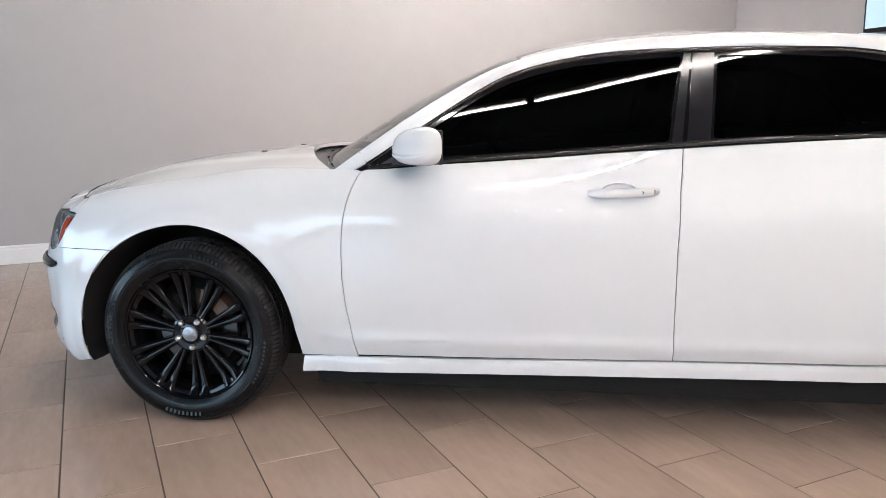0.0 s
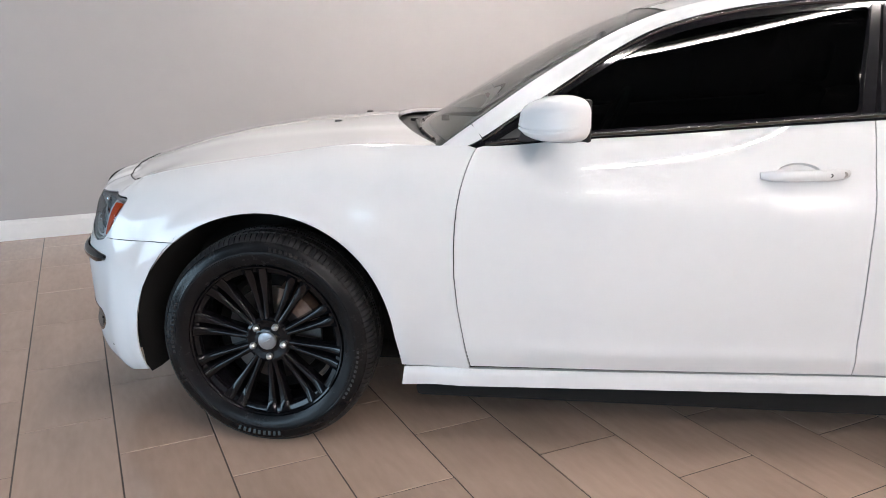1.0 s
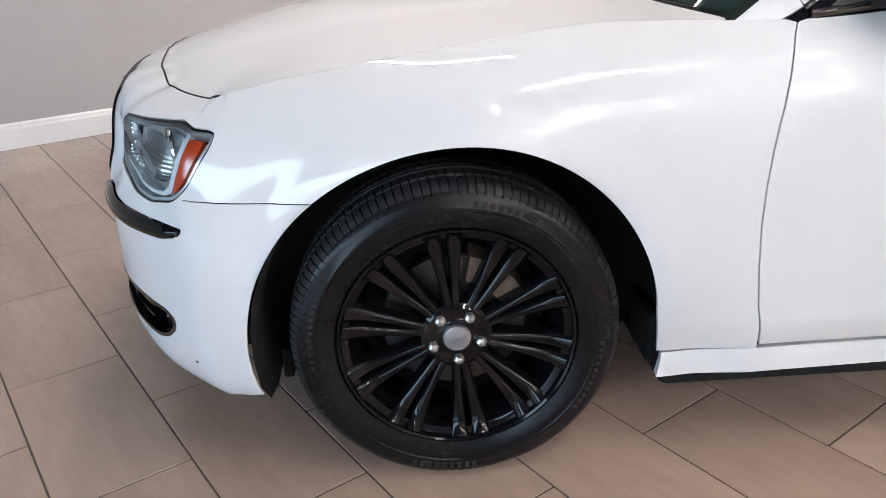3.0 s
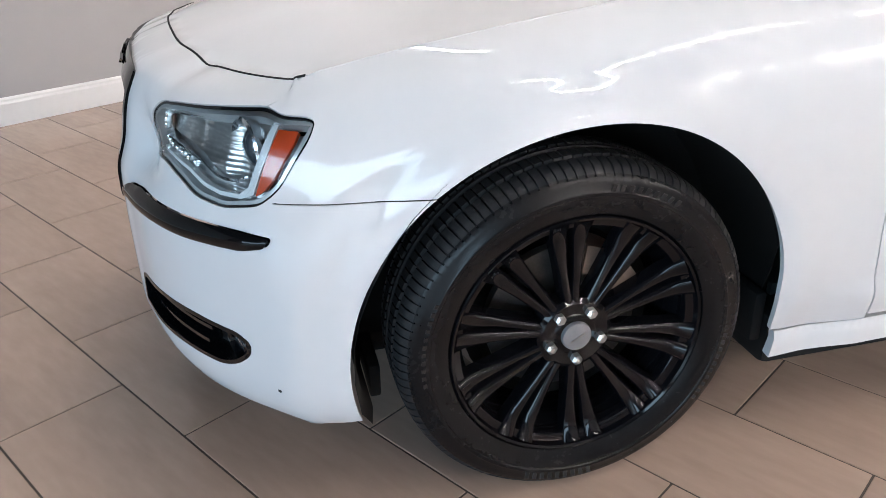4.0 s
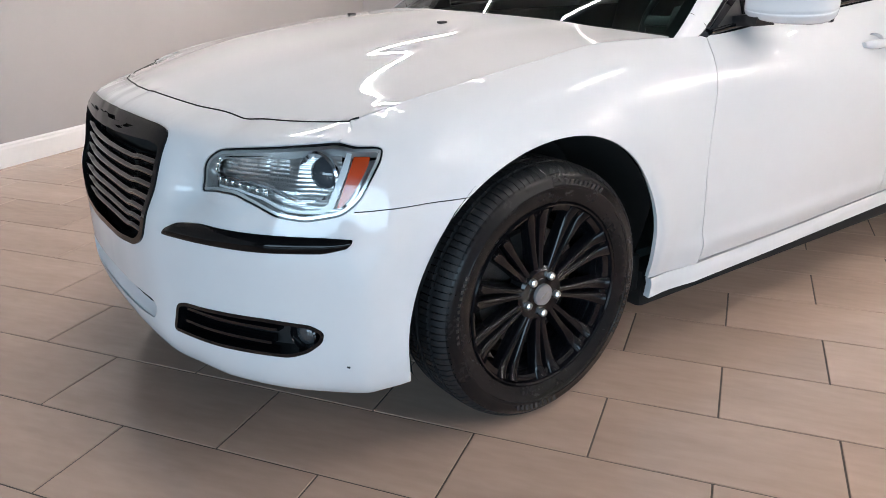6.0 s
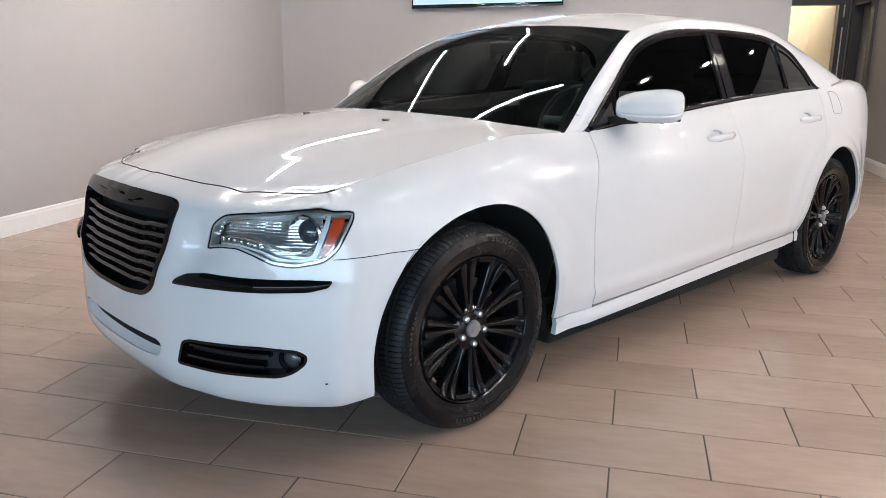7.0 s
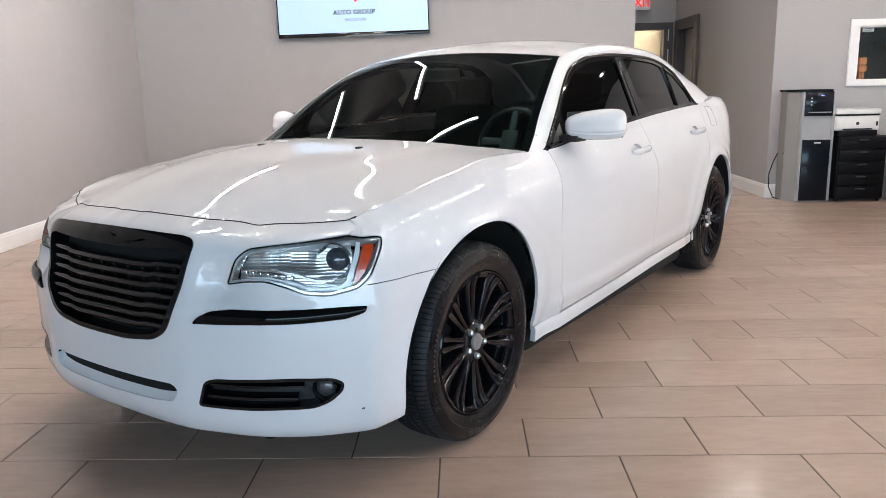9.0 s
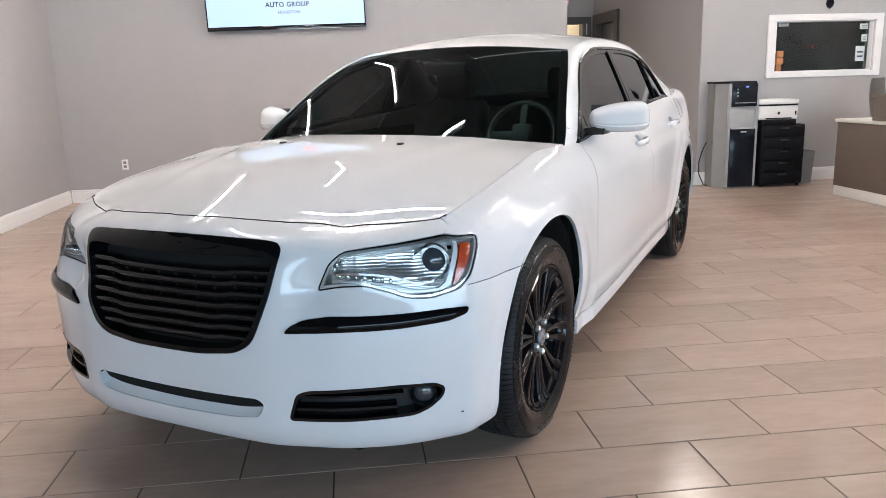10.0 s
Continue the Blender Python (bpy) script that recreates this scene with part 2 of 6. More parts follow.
def led_line(points, name="linear_led_light", mat=LED, half=0.0095):
    """A hanging tube of light along points (u, v) under the ceiling."""
    for a, b in zip(points, points[1:]):
        (u0, v0), (u1, v1) = a, b
        n = math.hypot(u1 - u0, v1 - v0)
        bm = boxes((0, n, -half, half, -0.018, 0.0), bevel=0.004, seg=1)
        ob = part(name, bm, mat, None, "", None, on_room(u0, v0, CEIL - 0.16, math.degrees(math.atan2(v1 - v0, u1 - u0))))
        tagged(ob, "white linear LED tube hanging under the ceiling", "ceiling light", "LED tubes")
        part("light_housing", boxes((0, n, -0.026, 0.026, 0.002, 0.05), bevel=0.004, seg=1), WHITE_TRIM, ob)
        for k in (0.15, 0.85):
            part("suspension", boxes((n * k - 0.002, n * k + 0.002, -0.002, 0.002, 0.048, 0.162)), STEEL, ob)


# the tube at v -5.2 is an unseen guess, added to brighten the floor
for line in ([(1.4, 1.51), (4.5, 1.39)], [(1.38, 0.39), (1.28, -0.46)], [(2.2, 0.22), (3.53, 0.05), (4.6, 0.15)], [(1.2, 1.15), (0.1, 1.28), (-0.02, -0.25)], [(-1.1, -2.14), (-0.19, -2.43)], [(-0.14, -2.445), (1.5, -2.89)],
             [(2.6, -2.9), (4.4, -3.6)], [(-3.0, -5.2), (-0.6, -5.2)], [(-0.6, -6.4), (2.4, -6.4)], [(-3.5, -7.6), (0.0, -7.6)], [(0.8, -7.6), (4.4, -7.6)]):
    led_line(line, mat=LED_DIM if line[0] in ((-1.1, -2.14), (-0.14, -2.445)) else LED, half=0.006 if line[0] in ((1.2, 1.15), (-1.1, -2.14), (-0.14, -2.445)) else 0.0095)
for u, v in ((-3.5, -3.4), (0.4, -4.3), (1.6, -4.6), (3.2, -5.1), (2.4, -3.8), (3.4, -4.2), (4.6, -4.4), (4.1, -5.4), (4.9, -5.65), (-3.5, -8.0), (-0.5, -8.0), (2.5, -8.0), (7.0, -3.45), (8.6, -3.45)):
    ob = part("downlight", lathe([(0.0005, 0.0), (0.05, 0.0), (0.055, -0.006), (0.07, -0.008), (0.075, 0.0)], 24, "z"), WHITE_TRIM, None, "", None, on_room(u, v, CEIL - 0.001))
    tagged(ob, "small round recessed ceiling spotlight", "spotlight", "spotlights")
    part("lamp_disc", lathe([(0.0005, -0.004), (0.034, -0.004)], 20, "z"), SPOT, ob)
day = new("shop_window_daylight", bpy.data.lights.new("shop_window_daylight", "AREA"))
day.data.shape, day.data.size, day.data.size_y, day.data.energy, day.data.color = "RECTANGLE", 10.5, 1.4, 390, (0.54, 0.78, 1.0)
day.matrix_basis = ROOM @ pose(-7.1, -2.9, 1.25, 90, 0, -90)
back_room = new("back_room_light", bpy.data.lights.new("back_room_light", "AREA"))
back_room.data.size, back_room.data.energy, back_room.data.color = 0.8, 30, (1.0, 0.88, 0.72)
back_room.matrix_basis = ROOM @ pose(10.2, -3.5, 2.6)

# ---- the car's shape ----
def pchip(xs, ys):
    """A smooth curve through points that overshoots nowhere."""
    xs, ys = np.asarray(xs, float), np.asarray(ys, float)
    h, d = np.diff(xs), np.diff(ys) / np.diff(xs)
    m = np.zeros(len(xs))
    for i in range(1, len(xs) - 1):
        if d[i - 1] * d[i] > 0:
            w1, w2 = 2 * h[i] + h[i - 1], h[i] + 2 * h[i - 1]
            m[i] = (w1 + w2) / (w1 / d[i - 1] + w2 / d[i])
    m[0], m[-1] = d[0], d[-1]

    def f(x):
        x = np.clip(np.asarray(x, float), xs[0], xs[-1])
        i = np.clip(np.searchsorted(xs, x) - 1, 0, len(xs) - 2)
        t = (x - xs[i]) / h[i]
        return ys[i] * (1 + 2 * t) * (1 - t) ** 2 + m[i] * h[i] * t * (1 - t) ** 2 + ys[i + 1] * t * t * (3 - 2 * t) + m[i + 1] * h[i] * t * t * (t - 1)
    return f


def spline(points, n):
    """n points along a Catmull-Rom curve, evenly by length."""
    p = np.asarray(points, float)
    q = np.vstack([2 * p[0] - p[1], p, 2 * p[-1] - p[-2]])
    out = []
    for i in range(1, len(q) - 2):
        t = np.linspace(0, 1, 24, endpoint=False)[:, None]
        a, b, c, d = q[i - 1], q[i], q[i + 1], q[i + 2]
        out.append(0.5 * (2 * b + (c - a) * t + (2 * a - 5 * b + 4 * c - d) * t ** 2 + (3 * b - a - 3 * c + d) * t ** 3))
    o = np.vstack(out + [p[-1:]])
    s = np.r_[0, np.cumsum(np.linalg.norm(np.diff(o, axis=0), axis=1))]
    k = np.linspace(0, s[-1], n)
    return np.stack([np.interp(k, s, o[:, j]) for j in range(p.shape[1])], 1)


# half of the car's outline from above: x along the car (front axle 0), h from its middle
PLAN = spline([(-0.900, 0), (-0.898, 0.17), (-0.884, 0.345), (-0.856, 0.448), (-0.81, 0.578), (-0.74, 0.703), (-0.655, 0.803), (-0.565, 0.878),
               (-0.49, 0.902), (-0.42, 0.908), (-0.34, 0.913), (-0.15, 0.930), (0.1, 0.944), (0.4, 0.948), (0.7, 0.948), (1.2, 0.957), (1.9, 0.953), (2.57, 0.941),
               (3.157, 0.932), (3.42, 0.922), (3.63, 0.902), (3.93, 0.840), (4.12, 0.765), (4.25, 0.64), (4.315, 0.42), (4.33, 0)], 900)
PLAN_S = np.r_[0, np.cumsum(np.linalg.norm(np.diff(PLAN, axis=0), axis=1))]
_t = np.gradient(PLAN, axis=0)
_t /= np.linalg.norm(_t, axis=1)[:, None]
PLAN_N = np.stack([_t[:, 1], -_t[:, 0]], 1)     # inward

# sections: place along the outline (x), height of the upper edge, and how far the skin lies inside the outline, by height
SECTIONS = [
    (-0.900, 0.909, [(0.17, 0.16), (0.20, 0.07), (0.25, 0.02), (0.32, 0.0), (0.45, 0.0), (0.60, 0.008), (0.72, 0.020), (0.80, 0.032), (0.855, 0.046), (0.885, 0.080), (0.901, 0.112), (0.909, 0.15)]),
    (-0.856, 0.890, [(0.17, 0.16), (0.20, 0.07), (0.25, 0.02), (0.32, 0.0), (0.45, 0.0), (0.62, 0.004), (0.70, 0.03), (0.78, 0.045), (0.83, 0.063), (0.862, 0.092), (0.880, 0.133), (0.890, 0.185)]),
    (-0.740, 0.882, [(0.17, 0.15), (0.20, 0.07), (0.25, 0.025), (0.32, 0.010), (0.45, 0.004), (0.60, 0.0), (0.68, 0.02), (0.76, 0.04), (0.815, 0.060), (0.848, 0.090), (0.870, 0.13), (0.882, 0.18)]),
    (-0.565, 0.890, [(0.19, 0.10), (0.22, 0.05), (0.27, 0.022), (0.32, 0.012), (0.40, 0.008), (0.50, 0.004), (0.60, 0.002), (0.70, 0.012), (0.78, 0.026), (0.83, 0.047), (0.864, 0.090), (0.890, 0.15)]),
    (-0.300, 0.942, [(0.20, 0.06), (0.25, 0.03), (0.32, 0.012), (0.45, 0.004), (0.60, 0.0), (0.72, 0.003), (0.80, 0.009), (0.85, 0.020), (0.89, 0.042), (0.92, 0.074), (0.942, 0.121)]),
    (0.000, 0.985, [(0.20, 0.05), (0.30, 0.01), (0.45, 0.0), (0.60, 0.0), (0.72, 0.002), (0.80, 0.007), (0.86, 0.018), (0.90, 0.035), (0.93, 0.056), (0.955, 0.086), (0.975, 0.122), (0.985, 0.155)]),
    (0.350, 1.025, [(0.20, 0.075), (0.30, 0.038), (0.40, 0.014), (0.55, 0.0), (0.70, 0.0), (0.80, 0.002), (0.87, 0.011), (0.92, 0.031), (0.96, 0.058), (0.99, 0.090), (1.01, 0.124), (1.025, 0.158)]),
    (0.700, 1.025, [(0.20, 0.080), (0.225, 0.072), (0.30, 0.050), (0.34, 0.036), (0.40, 0.016), (0.50, 0.003), (0.60, 0.0), (0.75, 0.0), (0.86, 0.004), (0.91, 0.016), (0.95, 0.036), (1.00, 0.078), (1.025, 0.102)]),
    (1.100, 1.055, [(0.20, 0.088), (0.225, 0.080), (0.30, 0.058), (0.34, 0.043), (0.40, 0.020), (0.50, 0.005), (0.60, 0.0), (0.75, 0.0), (0.86, 0.006), (0.92, 0.024), (0.97, 0.052), (1.02, 0.092), (1.055, 0.124)]),
    (1.900, 1.108, [(0.20, 0.100), (0.225, 0.092), (0.30, 0.070), (0.34, 0.055), (0.40, 0.030), (0.50, 0.012), (0.60, 0.004), (0.75, 0.0), (0.85, 0.007), (0.91, 0.026), (0.97, 0.057), (1.04, 0.098), (1.108, 0.140)]),
    (2.570, 1.142, [(0.20, 0.095), (0.30, 0.060), (0.40, 0.022), (0.50, 0.008), (0.60, 0.0), (0.78, 0.0), (0.88, 0.007), (0.95, 0.024), (1.01, 0.049), (1.08, 0.085), (1.142, 0.126)]),
    (3.157, 1.166, [(0.20, 0.06), (0.30, 0.02), (0.45, 0.0), (0.60, 0.0), (0.80, 0.003), (0.90, 0.010), (0.97, 0.023), (1.03, 0.040), (1.08, 0.058), (1.13, 0.083), (1.166, 0.112)]),
    (3.740, 1.205, [(0.20, 0.07), (0.25, 0.03), (0.32, 0.0), (0.60, 0.0), (0.80, 0.004), (0.92, 0.015), (1.04, 0.030), (1.11, 0.048), (1.16, 0.072), (1.19, 0.10), (1.205, 0.152)]),
    (4.160, 1.200, [(0.20, 0.08), (0.25, 0.03), (0.32, 0.0), (0.60, 0.0), (0.80, 0.01), (1.00, 0.026), (1.09, 0.045), (1.15, 0.07), (1.185, 0.11), (1.20, 0.17)]),
    (4.330, 1.200, [(0.20, 0.08), (0.25, 0.03), (0.32, 0.0), (0.60, 0.0), (0.80, 0.01), (1.00, 0.025), (1.10, 0.04), (1.16, 0.07), (1.20, 0.12)]),
]
SEC_S = np.array([np.interp(x, PLAN[:, 0], PLAN_S) for x, _, _ in SECTIONS])
_top = pchip(SEC_S, [z for _, z, _ in SECTIONS])


def TOP(s):
    """Height of the skin's upper edge; the hood's front edge dips beside the grille and has a notch in the middle."""
    s = np.asarray(s, float)
    return _top(s) - 0.008 * np.exp(-((s - 0.59) / 0.055) ** 2) - 0.004 / (1 + np.exp(np.clip((s - 0.075) / 0.006, -40, 40)))



TAUS = np.linspace(0.15, 1, 480)
SEC_D = np.array([pchip([p[0] / z for p in t], [p[1] for p in t])(TAUS) for _, z, t in SECTIONS])
SEC_F = [pchip(SEC_S, SEC_D[:, j]) for j in range(len(TAUS))]
GRID_S = np.linspace(0, PLAN_S[-1], 1400)
GRID_D = np.array([f(GRID_S) for f in SEC_F])       # by tau, by s
for _ in range(110):
    # evens out the joints between sections, keeping the edges
    q = np.vstack([2 * GRID_D[:1] - GRID_D[1:2], GRID_D, 2 * GRID_D[-1:] - GRID_D[-2:-1]])
    GRID_D = (q[:-2] + 2 * GRID_D + q[2:]) / 4
    q = np.hstack([GRID_D[:, 1:2], GRID_D, 2 * GRID_D[:, -1:] - GRID_D[:, -2:-1]])
    GRID_D = (q[:, :-2] + 2 * GRID_D + q[:, 2:]) / 4
_k = np.clip((GRID_S - 1.15) / 0.3, 0, 1) * np.clip((4.6 - GRID_S) / 0.4, 0, 1)
_long = GRID_D.copy()
for _ in range(700):
    # longer waves along the sides, behind the head lamps
    q = np.hstack([_long[:, :1], _long, _long[:, -1:]])
    _long = (q[:, :-2] + 2 * _long + q[:, 2:]) / 4
GRID_D = GRID_D + (_long - GRID_D) * _k


def ease(t):
    t = np.clip(t, 0, 1)
    return t * t * (3 - 2 * t)


def lip(x, z):
    """The slight flare of the skin round the wheel openings."""
    out = 0.0
    for c in (0.03, 3.135):
        r = np.hypot(x - c, z - 0.36)
        if c < 1:
            out = out - 0.006 * np.exp(-(np.maximum(r - 0.415, 0) / 0.030) ** 4) * ease((x - c - 0.02) / 0.25) * (z > 0.2)
        low = np.where((x > c) | (c > 1), np.clip((z - 0.32) / 0.16, 0, 1), 1.0)
        out = out + (0.009 * np.exp(-((r - 0.46) / 0.045) ** 2) + 0.006 / (1 + np.exp(np.clip((r - 0.520) / 0.007, -40, 40))) + 0.015 / (1 + np.exp(np.clip((r - 0.615) / 0.024, -40, 40))) * ease((1.01 - z) / 0.24) * np.where((c < 1) & (x > c), np.clip((z - 0.50) / 0.25, 0, 1), 1.0)) * (z > 0.2) * low * np.where((c < 1) & (x > c), 1 - 0.6 * ease((x - c) / 0.3), 1.0)
    return out


def skin(s, z):
    """The body's side, nose and tail: outline length s and height z give x, h, z."""
    s, z = np.asarray(s, float), np.asarray(z, float)
    tau = np.clip(z / TOP(s), 0.15, 1.04)
    fi = np.clip((tau - 0.15) / 0.85 * (len(TAUS) - 1), 0, None)
    fj = np.clip(s / PLAN_S[-1] * (len(GRID_S) - 1), 0, len(GRID_S) - 1.001)
    i, j = np.minimum(fi.astype(int), len(TAUS) - 2), fj.astype(int)
    a, b = fi - i, fj - j
    d = (GRID_D[i, j] * (1 - a) + GRID_D[i + 1, j] * a) * (1 - b) + (GRID_D[i, j + 1] * (1 - a) + GRID_D[i + 1, j + 1] * a) * b
    x, h = np.interp(s, PLAN_S, PLAN[:, 0]), np.interp(s, PLAN_S, PLAN[:, 1])
    nx, nh = np.interp(s, PLAN_S, PLAN_N[:, 0]), np.interp(s, PLAN_S, PLAN_N[:, 1])
    d = d - lip(x, z)
    # the hollow between grille and head lamp
    d = d + 0.040 * np.exp(-((s - 0.505) / np.where(s < 0.505, 0.05, 0.10)) ** 2 - ((z - 0.705) / np.where(z < 0.705, 0.05, 0.085)) ** 2)
    # the lower edge of the doors stands out below a soft crease
    d = d - 0.018 / (1 + np.exp(np.clip((z - 0.392 - 0.008 * x) / 0.012, -40, 40))) * np.clip((x - 0.55) / 0.12, 0, 1) * np.clip((2.72 - x) / 0.2, 0, 1) * (z > 0.15)
    return np.stack([x + d * nx, np.maximum(h + d * nh, 0), z], -1)


def sill_skin(s, z):
    """The sill bulges out of the side below the doors, with a rounded upper edge."""
    p = skin(s, z)
    t = np.clip((0.290 + 0.0175 * p[..., 0] - z) / 0.08, 0, 1.2)
    p[..., 1] += 0.009 * np.clip(t / 0.25, 0, 1) ** 0.5 + 0.022 * t
    return p


def s_at(x):
    """Outline length at a place along the car."""
    return np.interp(x, PLAN[:, 0], PLAN_S)


# the side windows' surface and the cabin's edges
BELT_Z = pchip([0.6, 0.714, 0.97, 1.26, 1.66, 1.89, 2.23, 2.52, 3.02, 3.3], [1.012, 1.022, 1.047, 1.065, 1.095, 1.110, 1.130, 1.142, 1.153, 1.156])
BELT_H = pchip([0.6, 0.714, 1.0, 1.5, 1.9, 2.4, 2.8, 3.3], [0.836, 0.842, 0.838, 0.828, 0.820, 0.815, 0.808, 0.790])


def side_glass(x, z):
    return np.stack([x, BELT_H(x) - 0.45 * (z - BELT_Z(x)) - 0.10 * np.maximum(z - BELT_Z(x), 0) ** 2, z], -1)


# pairs along the cabin's edge: window opening's upper edge (x, z on the side glass), and the inner edge of pillar and rail (x, h, z)
RAIL = [((0.50, 0.940), (0.50, 0.828, 0.956)), ((0.62, 0.998), (0.60, 0.813, 1.027)), ((0.715, 1.042), (0.679, 0.795, 1.083)), ((0.835, 1.120), (0.775, 0.765, 1.150)), ((0.963, 1.203), (0.885, 0.735, 1.225)), ((1.126, 1.308), (1.04, 0.693, 1.320)),
        ((1.270, 1.380), (1.17, 0.655, 1.388)), ((1.46, 1.430), (1.32, 0.614, 1.443)), ((1.663, 1.456), (1.53, 0.608, 1.484)), ((1.939, 1.466), (1.85, 0.600, 1.515)),
        ((2.247, 1.466), (2.25, 0.598, 1.518)), ((2.560, 1.448), (2.66, 0.592, 1.502)), ((2.80, 1.380), (2.92, 0.598, 1.460)), ((2.93, 1.280), (3.15, 0.630, 1.388)),
        ((3.04, 1.172), (3.37, 0.68, 1.300)), ((3.24, 1.150), (3.62, 0.72, 1.205))]


# ---- cut sheets of the body's surface ----
from mathutils.geometry import delaunay_2d_cdt


def ring(pts, r=0.0, step=0.012, closed=True):
    """A dense outline through corners, each rounded by r."""
    p = [np.array(q, float) for q in pts]
    out = []
    n = len(p)
    for i in range(n):
        if r and (closed or 0 < i < n - 1):
            a, b, c = p[i - 1], p[i], p[(i + 1) % n]
            la, lc = np.linalg.norm(a - b), np.linalg.norm(c - b)
            k = min(r, la * 0.45, lc * 0.45)
            u, w = b + (a - b) / la * k, b + (c - b) / lc * k
            for t in np.linspace(0, 1, 6):
                out.append((1 - t) ** 2 * u + 2 * t * (1 - t) * b + t * t * w)
        else:
            out.append(p[i])
    if closed:
        out.append(out[0])
    dense = [out[0]]
    for a, b in zip(out, out[1:]):
        m = max(1, int(np.ceil(np.linalg.norm(b - a) / step)))
        for k in range(1, m + 1):
            dense.append(a + (b - a) * k / m)
    if closed:
        dense.pop()
    keep = [dense[0]]
    for q in dense[1:]:
        if np.linalg.norm(q - keep[-1]) > 1e-4:
            keep.append(q)
    if closed and np.linalg.norm(keep[-1] - keep[0]) < 1e-4:
        keep.pop()
    return np.array(keep)


def inside(pts, poly):
    x, y = pts[:, 0], pts[:, 1]
    res = np.zeros(len(pts), bool)
    a = poly
    b = np.roll(poly, -1, axis=0)
    for (x0, y0), (x1, y1) in zip(a, b):
        if y0 == y1:
            continue
        hit = ((y0 > y) != (y1 > y)) & (x < (x1 - x0) * (y - y0) / (y1 - y0) + x0)
        res ^= hit
    return res


def edge_gap(pts, poly):
    best = np.full(len(pts), 9.0)
    for a, b in zip(poly, np.roll(poly, -1, axis=0)):
        d = b - a
        t = np.clip(((pts - a) @ d) / (d @ d + 1e-12), 0, 1)
        best = np.minimum(best, np.linalg.norm(pts - (a + t[:, None] * d), axis=1))
    return best


def sheet(outer, holes=(), fn=None, step=0.03, side=-1, depth=0.014, lift=0.0, rows=None, e=0.011):
    """A sheet cut out of a surface fn(a, b) -> x, h, z, with its edges turned inwards by depth."""
    outer = np.asarray(outer, float)
    lo, hi = outer.min(0), outer.max(0)
    ga = np.arange(lo[0] + step / 2, hi[0], step)
    gb = np.arange(lo[1] + step / 2, hi[1], step) if rows is None else np.asarray([q for q in rows if lo[1] < q < hi[1]])
    grid = np.array([(a + (step / 2 if k % 2 else 0), b) for k, b in enumerate(gb) for a in ga]) if len(ga) and len(gb) else np.zeros((0, 2))
    if len(grid):
        ok = inside(grid, outer) & (edge_gap(grid, outer) > step * 0.35)
        for h in holes:
            ok &= ~inside(grid, h) & (edge_gap(grid, h) > step * 0.35)
        grid = grid[ok]
    verts, edges = [], []
    for r in (outer, *holes):
        k = len(verts)
        verts += [Vector(q) for q in r]
        edges += [(k + i, k + (i + 1) % len(r)) for i in range(len(r))]
    verts += [Vector(q) for q in grid]
    vo, _, fo, *_ = delaunay_2d_cdt(verts, edges, [], 0, 1e-6)
    uv = np.array([tuple(q) for q in vo])
    tri = np.array([f for f in fo if len(f) == 3])
    mid = uv[tri].mean(1)
    ok = inside(mid, outer)
    for h in holes:
        ok &= ~inside(mid, h)
    a2 = np.abs(np.cross(uv[tri[:, 1]] - uv[tri[:, 0]], uv[tri[:, 2]] - uv[tri[:, 0]]))
    tri = tri[ok & (a2 > 4e-7)]
    p = np.asarray(fn(uv[:, 0], uv[:, 1]), float)
    da = (np.asarray(fn(uv[:, 0] + e, uv[:, 1])) - np.asarray(fn(uv[:, 0] - e, uv[:, 1])))
    db = (np.asarray(fn(uv[:, 0], uv[:, 1] + e)) - np.asarray(fn(uv[:, 0], uv[:, 1] - e)))
    nrm = np.cross(da, db)
    nrm /= np.linalg.norm(nrm, axis=1)[:, None] + 1e-12
    out = p - np.array([1.6, 0.0, 0.7])
    out[:, 0] *= 0.25
    flip = np.sign((nrm * out).sum(1))
    nrm *= np.where(flip == 0, 1, flip)[:, None]
    p = p + lift * nrm
    used = np.unique(tri)
    remap = {k: i for i, k in enumerate(used)}
    bm = bmesh.new()
    lay_n = bm.verts.layers.float_vector.new("skin_normal")
    vs = [bm.verts.new((p[k, 0], side * p[k, 1], p[k, 2])) for k in used]
    for t in tri:
        try:
            bm.faces.new([vs[remap[k]] for k in t])
        except ValueError:
            pass
    nv = {vs[remap[k]]: Vector((nrm[k, 0], side * nrm[k, 1], nrm[k, 2])) for k in used}
    for v, q in nv.items():
        v[lay_n] = q
    bm.normal_update()
    for f in bm.faces:
        m = sum((nv[v] for v in f.verts), Vector())
        if f.normal.dot(m) < 0:
            f.normal_flip()
    if depth:
        rim = [ed for ed in bm.edges if ed.is_boundary]
        low = {}
        for ed in rim:
            for v in ed.verts:
                if v not in low:
                    low[v] = bm.verts.new(v.co - depth * nv[v])
        for ed in rim:
            f = ed.link_faces[0]
            a, b = ed.verts
            ls = [l for l in f.loops if l.edge == ed][0]
            a, b = ls.vert, ls.link_loop_next.vert
            bm.faces.new((b, a, low[a], low[b]))
    return bm


def shrink(poly, d):
    """The outline moved inwards by d."""
    poly = np.asarray(poly, float)
    area = np.sum(poly[:, 0] * np.roll(poly[:, 1], -1) - np.roll(poly[:, 0], -1) * poly[:, 1])
    t = np.roll(poly, -1, axis=0) - np.roll(poly, 1, axis=0)
    t /= np.linalg.norm(t, axis=1)[:, None] + 1e-12
    n = np.stack([-t[:, 1], t[:, 0]], 1) * np.sign(area)
    return poly + d * n


